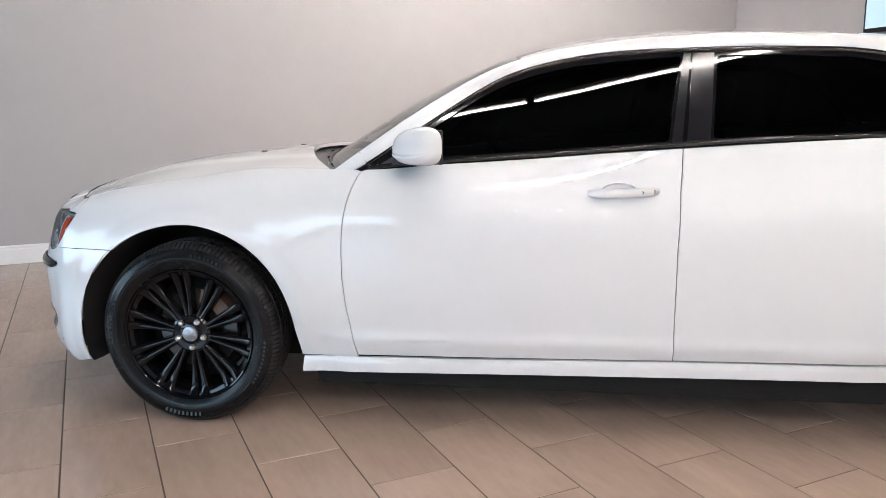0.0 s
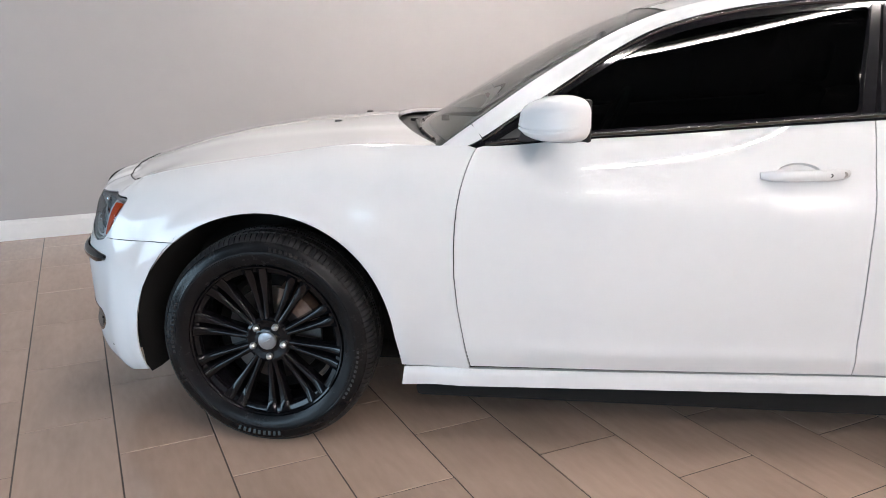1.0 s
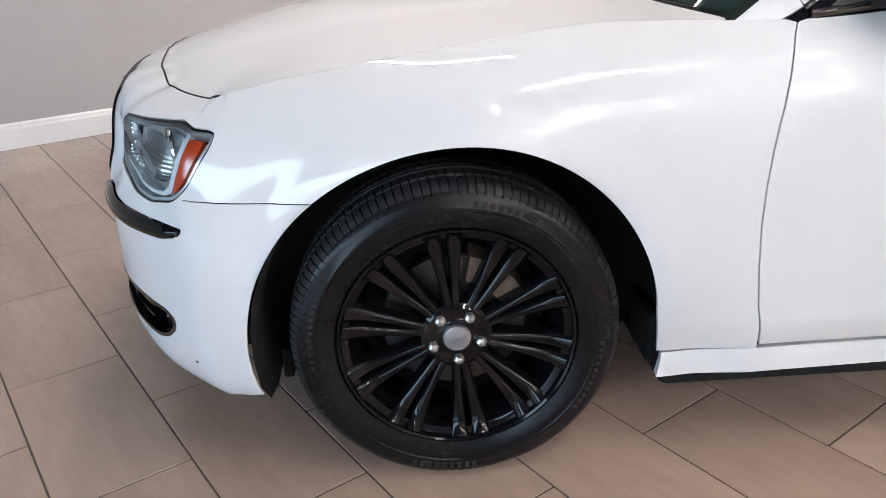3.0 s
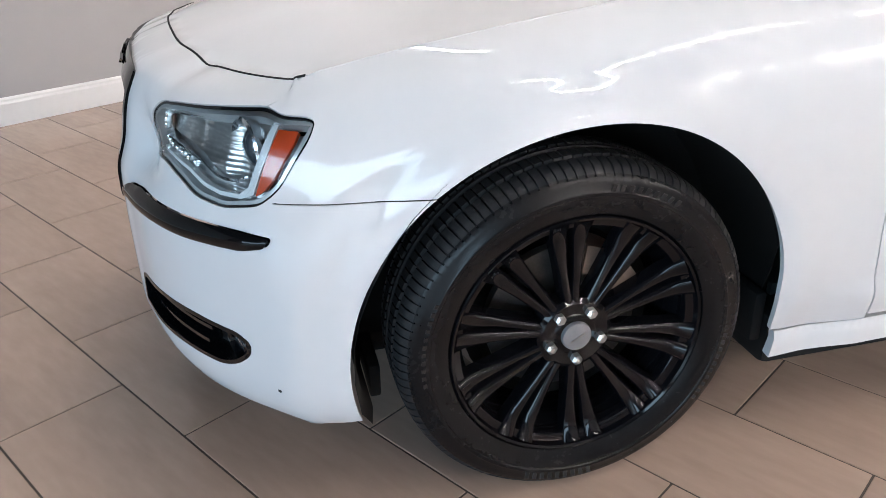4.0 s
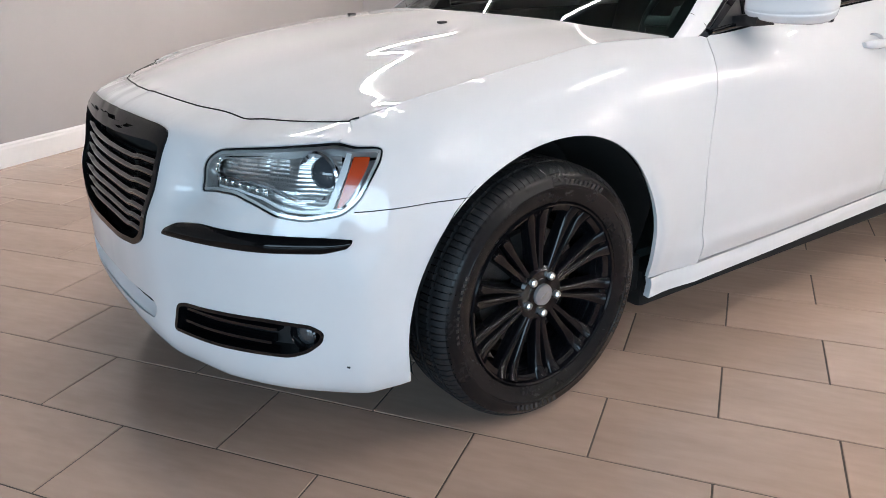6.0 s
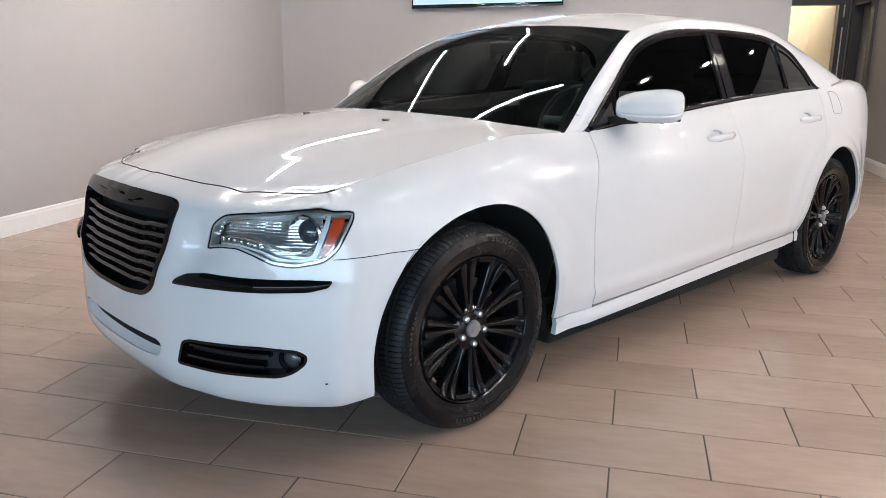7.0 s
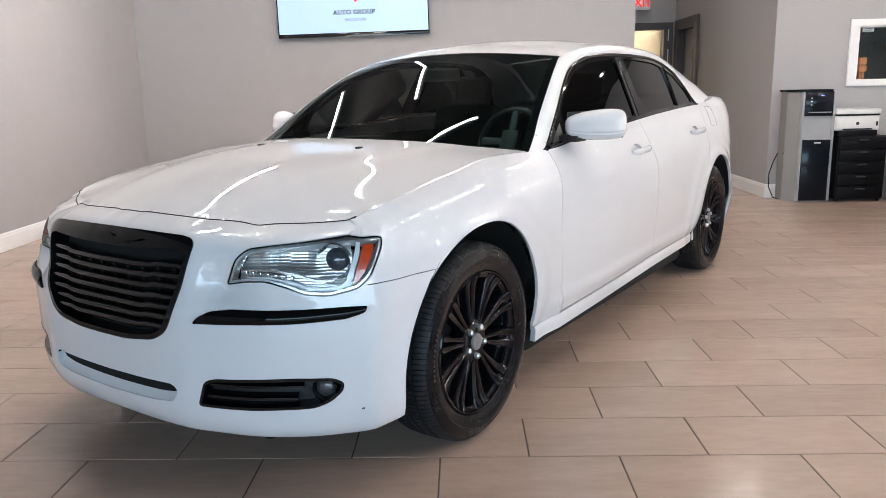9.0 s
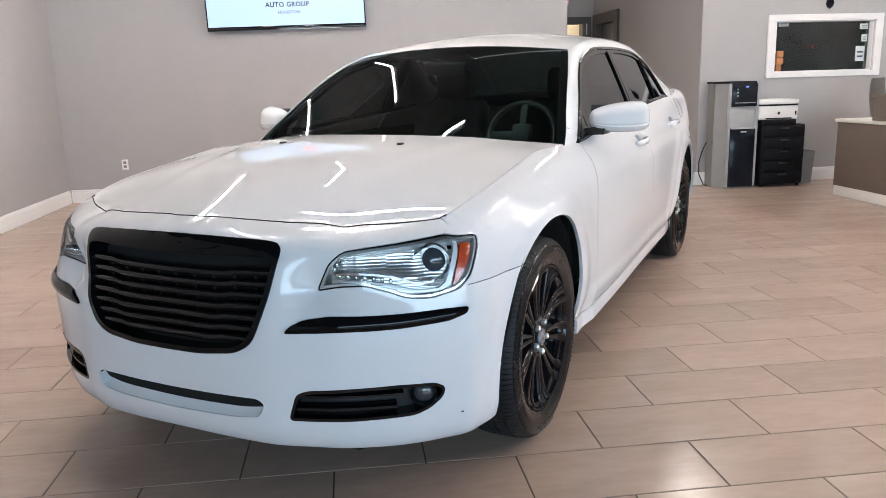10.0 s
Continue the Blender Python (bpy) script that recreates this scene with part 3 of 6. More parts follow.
def thing(name, at, label, category, group="", kind=""):
    ob = new(name)
    ob.empty_display_size = 0.1
    ob.matrix_basis = at
    return tagged(ob, label, category, group, kind)


YC, K = 0.025, 0.9644
CAR = thing("car", pose(0, YC, 0) @ Matrix.Scale(K, 4), "white four-door sedan with black wheels and tinted windows parked on tiles", "car")
GAP = 0.0017


def both(name, make, mat, label="", angle=35, parent=None):
    """A part on the left and its mirror image on the right."""
    return [part(name, make(sd), mat, parent or CAR, label, angle) for sd in (-1, 1)]


def arch(c, rx_front, rx_back, rz, a0, a1, n=44):
    """Wheel opening as (s, z), from front bottom over the top to the back."""
    o = []
    for a in np.linspace(radians(a0), radians(a1), n):
        rx = rx_front if math.cos(a) < 0 else rx_back
        o.append((float(s_at(c + rx * math.cos(a))), 0.365 + rz * math.sin(a)))
    return o


DH = 0.048
FINE_ROWS = list(np.arange(0.16, 0.345, 0.028)) + list(np.arange(0.345, 0.435, 0.008)) + list(np.arange(0.44, 0.80, 0.028)) + list(np.arange(0.80, 1.2, 0.011))


WING_ROWS = list(np.arange(0.30, 0.80, 0.018)) + list(np.arange(0.80, 1.2, 0.011))


def moved(pts):
    return [(a + DH, b) for a, b in pts]


def lamp_at(pts):
    """Points of the head lamp, its outer end drawn round the corner."""
    return [(a + DH + 0.028 * min(1.0, max(0.0, (a - 0.82) / 0.18)), b) for a, b in pts]


LAMP = ring(lamp_at([(0.461, 0.705), (0.480, 0.742), (0.510, 0.795), (0.553, 0.826), (0.63, 0.835), (0.73, 0.842), (0.885, 0.857), (0.93, 0.850), (0.985, 0.849), (1.003, 0.843), (0.990, 0.815), (0.938, 0.732),
                   (0.897, 0.698), (0.82, 0.681), (0.745, 0.687), (0.69, 0.708), (0.62, 0.727), (0.55, 0.722)]), 0.02)
STRIP = ring(moved([(0.375, 0.598), (0.395, 0.618), (0.435, 0.637), (0.51, 0.646), (0.70, 0.647), (0.86, 0.649), (0.935, 0.646), (0.925, 0.628), (0.86, 0.613), (0.708, 0.607), (0.55, 0.604)]), 0.012)
FOG = ring(moved([(0.375, 0.328), (0.402, 0.412), (0.44, 0.424), (0.55, 0.429), (0.70, 0.433), (0.82, 0.426), (0.852, 0.408), (0.846, 0.38), (0.808, 0.348), (0.758, 0.330), (0.57, 0.326)]), 0.02)
GRILLE = [(0.0, 0.862), (0.15, 0.860), (0.36, 0.852), (0.418, 0.843), (0.398, 0.776), (0.352, 0.629), (0.318, 0.560), (0.265, 0.530), (0.13, 0.514), (0.0, 0.512)]
VENT = [(0.0, 0.386), (0.325, 0.390), (0.350, 0.374), (0.33, 0.332), (0.24, 0.322), (0.0, 0.316)]
ARCH_F = arch(0.03, 0.482, 0.419, 0.455, 195, -8, 90)
ARCH_R = arch(3.135, 0.400, 0.440, 0.450, 188, -14)
S_HC, S_LN, SEAM_Z = 1.006 + DH, 0.900 + DH, 0.712
S_END = PLAN_S[-1]


def mirrored(q):
    """Joins a half outline that starts and ends on the middle line with its mirror image."""
    q = q[q[:, 0] > 1e-4]
    return np.vstack([q, np.stack([-q[::-1, 0], q[::-1, 1]], 1)])


def nose(a, b):
    """The skin across the middle; a is minus on the right side."""
    p = skin(np.abs(a), b)
    p[..., 1] *= np.where(np.asarray(a) < 0, -1.0, 1.0)
    return p


# front bumper with its openings
SEAM = 0.0012
a_lo = [q for q in ARCH_F[: len(ARCH_F) // 2] if q[1] <= SEAM_Z - SEAM]
S_SEAM = float(np.interp(SEAM_Z, [q[1] for q in ARCH_F[:40]], [q[0] for q in ARCH_F[:40]]))
bump = [(0.0, 0.240)] + [(q, 0.240 - 0.020 * min(1, q / 0.85) + 0.030 * max(0, (q - 0.95) / 0.17) ** 2) for q in np.linspace(0.05, a_lo[0][0] - 0.01, 24)] + a_lo
bump += [(S_SEAM, SEAM_Z - SEAM), (0.94 + DH, SEAM_Z - 0.004 - SEAM), (0.93 + DH, 0.78), (S_LN - GAP, 0.84), (S_LN - GAP, 0.857), (S_HC - 0.012, float(TOP(S_HC)) - 0.010)]
bump += [(q, float(TOP(q)) - 0.0015) for q in np.linspace(S_HC - 0.02, 0, 40)]
grille_o, vent_o = mirrored(ring(GRILLE, 0.03, closed=False)), mirrored(ring(VENT, 0.02, closed=False))
openings = [grille_o, vent_o]
for h in (LAMP, FOG, STRIP):
    openings += [h, np.stack([-h[::-1, 0], h[::-1, 1]], 1)]
BUMPER = part("front_bumper", sheet(mirrored(ring(bump, 0, 0.02)), openings, nose, 0.028, -1, 0.005, rows=FINE_ROWS), PAINT, CAR)

# front wings
a_f = [q for k, q in enumerate(ARCH_F) if not (k < len(ARCH_F) // 2 and q[1] < SEAM_Z + SEAM)]
DOOR_F = [(0.694, 0.315), (0.672, 0.42), (0.655, 0.52), (0.645, 0.62), (0.644, 0.71), (0.647, 0.78), (0.653, 0.84), (0.664, 0.90), (0.679, 0.955), (0.695, 0.998), (0.706, 1.018)]
door_f = [(float(s_at(x)), z) for x, z in DOOR_F]
a_f = [(q[0] + (0.020 * ((0.42 - q[1]) / 0.12) ** 1.4 if q[1] < 0.42 and k > len(a_f) // 2 else 0), q[1]) for k, q in enumerate(a_f)]
wing = [(0.94 + DH, SEAM_Z + SEAM - 0.004), (S_SEAM, SEAM_Z + SEAM)] + a_f + [(a_f[-1][0] + 0.004, 0.303)] + [(q[0] - GAP, q[1] - (0.012 if k == 0 else 0)) for k, q in enumerate(door_f)]
wing += [(q, float(TOP(q)) - 0.002) for q in np.linspace(door_f[-1][0] - 0.02, S_HC, 50)] + [(S_LN + GAP, 0.857), (S_LN + GAP, 0.84), (0.93 + DH, 0.78)]
both("front_wing", lambda sd: sheet(ring(wing, 0, 0.02), [LAMP], skin, 0.018, sd, 0.014, rows=WING_ROWS), PAINT)

# doors, sills, rear quarters
B_S = [(float(s_at(x)), z) for x, z in [(1.875, 0.333), (1.870, 0.5), (1.868, 0.75), (1.876, 0.95), (1.888, 1.05), (1.893, 1.107)]]
R_S = [(float(s_at(x)), z) for x, z in [(2.640, 0.345), (2.645, 0.40), (2.67, 0.52), (2.73, 0.64), (2.81, 0.74), (2.89, 0.82), (2.94, 0.90), (2.96, 1.0), (2.975, 1.08), (2.985, 1.15)]]


def belt(s):
    return float(TOP(s)) - 0.002


front_door = [(q[0] + GAP, q[1]) for q in door_f] + [(q, belt(q)) for q in np.linspace(door_f[-1][0] + 0.02, B_S[-1][0] - 0.02, 40)] + [(q[0] - GAP, q[1]) for q in B_S[::-1]]
rear_door = [(q[0] + GAP, q[1]) for q in B_S] + [(q, belt(q)) for q in np.linspace(B_S[-1][0] + 0.02, R_S[-1][0] - 0.02, 40)] + [(q[0] - GAP, q[1]) for q in R_S[::-1]]
def cup_ring(x, z):
    """Outline of the hollow behind a door handle."""
    s = float(s_at(x))
    return np.array([(s + 0.062 * math.cos(a) - 0.012, z + 0.003 + 0.028 * math.sin(a)) for a in np.linspace(0, 2 * math.pi, 30)[:-1]])


H_F, H_R = (1.676, 0.953), (2.728, 0.997)
FDOORS = both("front_door", lambda sd: sheet(ring(front_door, 0, 0.02), [cup_ring(*H_F)], skin, 0.03, sd, 0.016, rows=FINE_ROWS), PAINT)
RDOORS = both("rear_door", lambda sd: sheet(ring(rear_door, 0, 0.02), [cup_ring(*H_R)], skin, 0.03, sd, 0.016, rows=FINE_ROWS), PAINT)
sill = [(float(s_at(0.466)), 0.236), (float(s_at(0.60)), 0.243), (float(s_at(1.2)), 0.258), (float(s_at(2.742)), 0.281), (float(s_at(2.736)), 0.338), (float(s_at(1.90)), 0.327), (float(s_at(0.72)), 0.305), (float(s_at(0.474)), 0.298)]
both("sill", lambda sd: sheet(ring(sill, 0, 0.02), [], sill_skin, 0.02, sd, 0.025, lift=0.002, rows=np.arange(0.225, 0.34, 0.006)), PAINT)
seal = ring([(float(s_at(0.60)), 0.285), (float(s_at(2.66)), 0.305), (float(s_at(2.66)), 0.365), (float(s_at(0.70)), 0.335)], 0, 0.03)
both("door_seal", lambda sd: sheet(seal, [], skin, 0.04, sd, 0.004, lift=-0.014), UNDER, "black rubber door seal")
quarter = [(q[0] + GAP, q[1]) for q in R_S[::-1]] + [(ARCH_R[0][0] - 0.01, 0.32)] + ARCH_R + [(ARCH_R[-1][0] + 0.02, 0.24), (S_END - 0.02, 0.24), (S_END - 0.001, 0.24), (S_END - 0.001, 1.13)]
quarter += [(q, float(TOP(q)) - 0.001) for q in np.linspace(S_END - 0.03, R_S[-1][0] + 0.03, 70)]
both("rear_quarter", lambda sd: sheet(ring(quarter, 0, 0.025), [], skin, 0.035, sd, 0.016, rows=FINE_ROWS), PAINT)

# hood, crowned between its edges
EDGE_S = np.linspace(0, s_at(0.60), 1200)
EDGE = skin(EDGE_S, TOP(EDGE_S) - 0.001)
HOOD_H = pchip(np.r_[-0.95, EDGE[16::32, 0]], np.r_[0.01, EDGE[16::32, 1]])
HOOD_E = pchip(np.r_[-0.95, EDGE[16::32, 0]], np.r_[0.908, EDGE[16::32, 2]])
HOOD_C = pchip([-0.95, -0.752, -0.66, -0.50, -0.25, 0.0, 0.2, 0.45, 0.6], [0.905, 0.911, 0.947, 0.985, 1.024, 1.053, 1.069, 1.082, 1.087])


TAB_X, TAB_H = np.arange(-0.98, 0.70, 0.01), np.arange(0.0, 1.0, 0.01)


def hood_table():
    """The hood's crown between its edges, evened out over a few centimetres."""
    x, h = np.meshgrid(TAB_X, TAB_H, indexing="ij")
    r = np.clip(h / HOOD_H(x), 0, 1.1)
    z = HOOD_C(x) + (HOOD_E(x) - HOOD_C(x)) * r ** 2.4
    out = x[:, 0] > 0.57
    k = int(np.argmax(out)) - 1
    z[out] = z[k] + (x[out] - x[k]) * (z[k] - z[k - 12]) / (x[k] - x[k - 12])
    for _ in range(36):
        q = np.pad(z, ((1, 1), (0, 0)), "edge")
        z = (q[:-2] + 2 * z + q[2:]) / 4
        q = np.concatenate([z[:, 1:2], z, z[:, -1:]], 1)
        z = (q[:, :-2] + 2 * z + q[:, 2:]) / 4
    return z


def hood_plate(step=0.02, wave=0.16):
    """The hood as a springy plate laid over that crown and held at its edges, finely resampled."""
    xs, hs = np.arange(-0.98, 0.66, step), np.arange(0.0, 0.90, step)
    nx, nh = len(xs), len(hs)
    n = nx * nh
    A, rhs = np.zeros((n, n)), np.zeros(n)
    ids = np.arange(n).reshape(nx, nh)

    def add(cols, vals, weight, want=0.0):
        for ci, vi in zip(cols, vals):
            for cj, vj in zip(cols, vals):
                np.add.at(A, (ci, cj), weight * vi * vj)
            np.add.at(rhs, ci, weight * vi * want)

    bend = (wave / step) ** 4
    left = np.concatenate([ids[:, 1:2], ids[:, :-1]], 1)
    add([ids[:-2].ravel(), ids[1:-1].ravel(), ids[2:].ravel()], [1, -2, 1], bend)
    add([left[:, :-1].ravel(), ids[:, :-1].ravel(), ids[:, 1:].ravel()], [1, -2, 1], bend)
    add([ids[1:, 1:].ravel(), ids[:-1, 1:].ravel(), ids[1:, :-1].ravel(), ids[:-1, :-1].ravel()], [1, -1, -1, 1], 2 * bend)
    crown = hood_table()[::2, ::2][:nx, :nh] - 0.004
    inside = (hs[None, :] < HOOD_H(xs)[:, None] - 0.03) & (xs[:, None] < 0.56 - 0.235 * (1 - (hs[None, :] / 0.79) ** 2) + 0.03)
    k = ids[inside]
    A[k, k] += 1.0
    rhs[k] += crown[inside]
    fx, fh = (EDGE[:, 0] - xs[0]) / step, EDGE[:, 1] / step
    i, j = np.clip(fx.astype(int), 0, nx - 2), np.clip(fh.astype(int), 0, nh - 2)
    a, b = fx - i, fh - j
    add([ids[i, j], ids[i + 1, j], ids[i, j + 1], ids[i + 1, j + 1]], [(1 - a) * (1 - b), a * (1 - b), (1 - a) * b, a * b], 300.0, EDGE[:, 2] + _top(EDGE_S) - TOP(EDGE_S))
    A[np.arange(n), np.arange(n)] += 1e-9
    z = np.linalg.solve(A, rhs).reshape(nx, nh)

    def finer(z, first):
        q = np.vstack([first, z, 2 * z[-1:] - z[-2:-1], 3 * z[-1:] - 2 * z[-2:-1]])
        out = []
        for t in (0.0, 0.25, 0.5, 0.75):
            w = 0.5 * np.array([-t + 2 * t * t - t ** 3, 2 - 5 * t * t + 3 * t ** 3, t + 4 * t * t - 3 * t ** 3, t ** 3 - t * t])
            out.append(sum(w[m] * q[m:m + len(z)] for m in range(4)))
        return np.stack(out, 1).reshape(-1, z.shape[1])

    z = finer(z, 2 * z[:1] - z[1:2])
    return finer(z.T, z.T[1:2]).T


HOOD_Z = hood_plate()


def hood_top(x, h):
    x, h = np.asarray(x, float), np.asarray(h, float)
    fx, fh = np.clip((x + 0.98) / 0.005, 0, HOOD_Z.shape[0] - 1.001), np.clip(np.abs(h) / 0.005, 0, HOOD_Z.shape[1] - 1.001)
    i, j = fx.astype(int), fh.astype(int)
    a, b = fx - i, fh - j
    z = (HOOD_Z[i, j] * (1 - a) + HOOD_Z[i + 1, j] * a) * (1 - b) + (HOOD_Z[i, j + 1] * (1 - a) + HOOD_Z[i + 1, j + 1] * a) * b
    crease = 0.33 + 0.22 * np.clip((x + 0.75) / 1.2, 0, 1)
    z = z + 0.005 / (1 + np.exp((np.abs(h) - crease) / 0.020)) * np.clip((x + 0.72) / 0.4, 0, 1)
    flat = np.stack([x.ravel(), np.abs(h).ravel()], 1)
    d2 = ((flat[:, None, :] - EDGE[None, :, :2]) ** 2).sum(-1)
    k = d2.argmin(1)
    d, ze = np.sqrt(d2[np.arange(len(k)), k]).reshape(x.shape), EDGE[:, 2][k].reshape(x.shape)
    return np.stack([x, h, z + (ze - z) * np.exp(-(d / 0.016) ** 2)], -1)


def hood_rear(h):
    return 0.56 - 0.235 * (1 - (np.asarray(h) / 0.79) ** 2)


hf = [skin(q, TOP(q) - 0.001) for q in np.linspace(0, S_HC, 40)]
hs_ = [skin(q, TOP(q) - 0.001) for q in np.linspace(S_HC + 0.02, s_at(0.55), 50)]
half = [(float(p[0]) + 0.0015, float(p[1])) for p in hf] + [(float(p[0]) + 0.001, float(p[1]) - 0.0025) for p in hs_]
half += [(float(hood_rear(h)), float(h)) for h in np.linspace(half[-1][1] - 0.01, 0.0, 30)]
hood_ring = np.array(half[1:-1] + [(x, -h) for x, h in half[::-1]][1:-1])
HOOD = part("hood", sheet(ring(hood_ring, 0, 0.02), [], hood_top, 0.025, -1, 0.015, e=0.022), PAINT, CAR)

# dark rubber in the shut lines round the hood
part("hood_seal", tube([tuple(skin(np.array(abs(q)), np.array(float(TOP(abs(q))) - 0.0008)) * np.array([1, math.copysign(1, q), 1])) for q in np.linspace(-S_HC, S_HC, 120)], 0.0023, 8), UNDER, CAR, "dark hood shut line")
for sd in (-1, 1):
    part("hood_side_seal", tube([tuple(skin(np.array(q), np.array(float(TOP(q)) - 0.002)) * np.array([1, sd, 1]) + np.array([0, -sd * 0.003, 0])) for q in np.linspace(S_HC + 0.01, s_at(0.53), 80)], 0.0016, 6), PAINT, CAR, "thin hood side shut line")

# cabin: pillars and roof rails, roof, glass
L3 = np.array([side_glass(np.array(x), np.array(z)) for (x, z), _ in RAIL])
I3 = np.array([i for _, i in RAIL], float)
N_R = 120
_r6 = spline(np.hstack([L3, I3]), N_R)
L3d, I3d = _r6[:, :3], _r6[:, 3:]


def rail(sd):
    bm = bmesh.new()
    g = []
    out = np.array([0, 0.74, 0.67])
    for i in range(N_R):
        a, b = L3d[i], I3d[i]
        row = []
        for t in np.linspace(0, 1, 11):
            p = a + (b - a) * t + out * (0.004 + 0.010 * min(1.0, max(0.0, (a[0] - 0.6) / 0.5))) * math.sin(math.pi * t) ** 0.7
            row.append(bm.verts.new((p[0], sd * p[1], p[2])))
        p = b - np.array([0, 0.004, 0.025])
        row.append(bm.verts.new((p[0], sd * p[1], p[2])))
        p = a - np.array([0, 0.02, 0.0])
        row.insert(0, bm.verts.new((p[0], sd * p[1], p[2])))
        g.append(row)
    for r, q in zip(g, g[1:]):
        for k in range(len(r) - 1):
            bm.faces.new((r[k], r[k + 1], q[k + 1], q[k]))
    bmesh.ops.recalc_face_normals(bm, faces=bm.faces)
    if sum(f.normal.y * sd for f in bm.faces) < 0:
        bmesh.ops.reverse_faces(bm, faces=bm.faces)
    return bm


both("roof_rail", rail, PAINT, angle=50)
for sd in (-1, 1):
    k_ = int(np.argmin(np.abs(I3d[:, 0] - 0.682)))
    row = [L3d[k_] + (I3d[k_] - L3d[k_]) * t + np.array([0, 0.74, 0.67]) * (0.0040 * math.sin(math.pi * min(1, max(0, t))) ** 0.7 + 0.0004) for t in np.linspace(0.0, 0.97, 14)]
    part("pillar_seam", tube([(p[0], sd * p[1], p[2]) for p in row], 0.0016, 6), SATIN_GREY, CAR, "thin dark seam across the pillar")


def span(i0, i1, rise, nose_x=0.0, tail_x=0.0, n=24, cols=30, inset=0.0, drop=0.0, even=0):
    """A crowned surface between the two inner rail edges from row i0 to i1."""
    bm = bmesh.new()
    g = []
    tt = np.linspace(i0, i1, n)
    flow = np.stack([np.polyval(np.polyfit(tt, np.interp(tt, np.arange(N_R), I3d[:, j]), even), tt) for j in range(3)], 1) if even else None
    for m_, t in enumerate(tt):
        k = int(np.clip(np.floor(t), 0, N_R - 2))
        p = flow[m_] if even else I3d[k] + (I3d[k + 1] - I3d[k]) * (t - k)
        f = (t - i0) / (i1 - i0)
        row = []
        for c in np.linspace(-1, 1, cols):
            b = (1 - abs(c) ** 2)
            row.append(bm.verts.new((p[0] + b * (nose_x * (1 - f) + tail_x * f), c * (p[1] - inset), p[2] + b * rise(f) - drop)))
        g.append(row)
    for r, q in zip(g, g[1:]):
        for k in range(cols - 1):
            bm.faces.new((r[k], r[k + 1], q[k + 1], q[k]))
    bmesh.ops.recalc_face_normals(bm, faces=bm.faces)
    if sum(f.normal.z for f in bm.faces) < 0:
        bmesh.ops.reverse_faces(bm, faces=bm.faces)
    return bm


def row_of(x):
    return float(np.interp(x, I3d[:, 0], np.arange(N_R)))


WS_FOOT, WS_TOP, RW_TOP = row_of(0.58), row_of(1.30), row_of(2.90)
part("windscreen", span(WS_FOOT, WS_TOP, lambda f: 0.032 + 0.006 * f, -0.17, -0.045, n=40, cols=60, drop=0.004, inset=0.002, even=3), GLASS_WS, CAR, "tinted windscreen glass")
part("roof", span(WS_TOP, RW_TOP, lambda f: 0.038 - 0.004 * f + 0.018 * math.sin(math.pi * f) ** 0.9, -0.045, 0.0, n=40), PAINT, CAR)
part("rear_window", span(RW_TOP, N_R - 1, lambda f: 0.034 - 0.02 * f, 0.0, 0.10, drop=0.004), GLASS_SIDE, CAR)


def dotted_band(sd, i0, i1, w):
    """The black printed edge along a side of the windscreen."""
    bm = bmesh.new()
    g = []
    for t in np.linspace(i0, i1, 24):
        k = int(np.clip(np.floor(t), 0, N_R - 2))
        p = I3d[k] + (I3d[k + 1] - I3d[k]) * (t - k)
        f = (t - i0) / (i1 - i0)
        row = []
        for c in (1.0, 1 - w / p[1] * 0.5, 1 - w / p[1]):
            b = 1 - c ** 2
            row.append(bm.verts.new((p[0] + b * (-0.17 * (1 - f) - 0.045 * f), sd * c * (p[1] - 0.002), p[2] + b * (0.032 + 0.006 * f) - 0.007)))
        g.append(row)
    for r, q in zip(g, g[1:]):
        for k in range(2):
            bm.faces.new((r[k], r[k + 1], q[k + 1], q[k]))
    return bm


both("glass_border", lambda sd: dotted_band(sd, WS_FOOT, WS_TOP, 0.035), SATIN_BLACK, "black printed windscreen border")

# side window surround and panes
up = [(float(x), float(z)) for x, _, z in L3d if 0.66 < x < 3.03]
low_x = np.linspace(3.03, 0.68, 70)
frame_out = ring([(x, z - 0.003) for x, z in up] + [(float(x), float(BELT_Z(x)) - 0.006) for x in low_x], 0, 0.015)


def up_z(x, d):
    xs, zs = [q[0] for q in up], [q[1] for q in up]
    return float(np.interp(x, xs, zs)) - d


def bel(x, d=0.020):
    return float(BELT_Z(x)) + d


tri_pane = ring([(0.775, bel(0.775, 0.016)), (0.915, bel(0.915, 0.016)), (0.925, up_z(0.925, 0.045)), (0.85, up_z(0.85, 0.04))], 0.008)
pane_f = ring([(0.955, bel(0.955))] + [(x, up_z(x, 0.034)) for x in (0.965, 1.05, 1.15, 1.25, 1.35, 1.5, 1.7)] + [(1.895, up_z(1.895, 0.030)), (1.862, 1.28), (1.842, bel(1.842))], 0.02)
pane_r = ring([(1.995, bel(1.995)), (2.01, 1.28), (2.022, up_z(2.022, 0.030)), (2.25, up_z(2.25, 0.030)), (2.5, up_z(2.5, 0.032)), (2.61, up_z(2.61, 0.036)), (2.635, 1.28), (2.60, bel(2.60))], 0.02)
pane_q = ring([(2.64, bel(2.64)), (2.672, 1.28), (2.675, up_z(2.675, 0.036)), (2.80, up_z(2.80, 0.036)), (2.92, up_z(2.92, 0.036)), (2.975, bel(2.975))], 0.02)
WFRAMES = both("window_surround", lambda sd: sheet(frame_out, [pane_f, pane_r, pane_q, tri_pane], side_glass, 0.06, sd, 0.012), GLOSS_BLACK, "gloss black window surround")
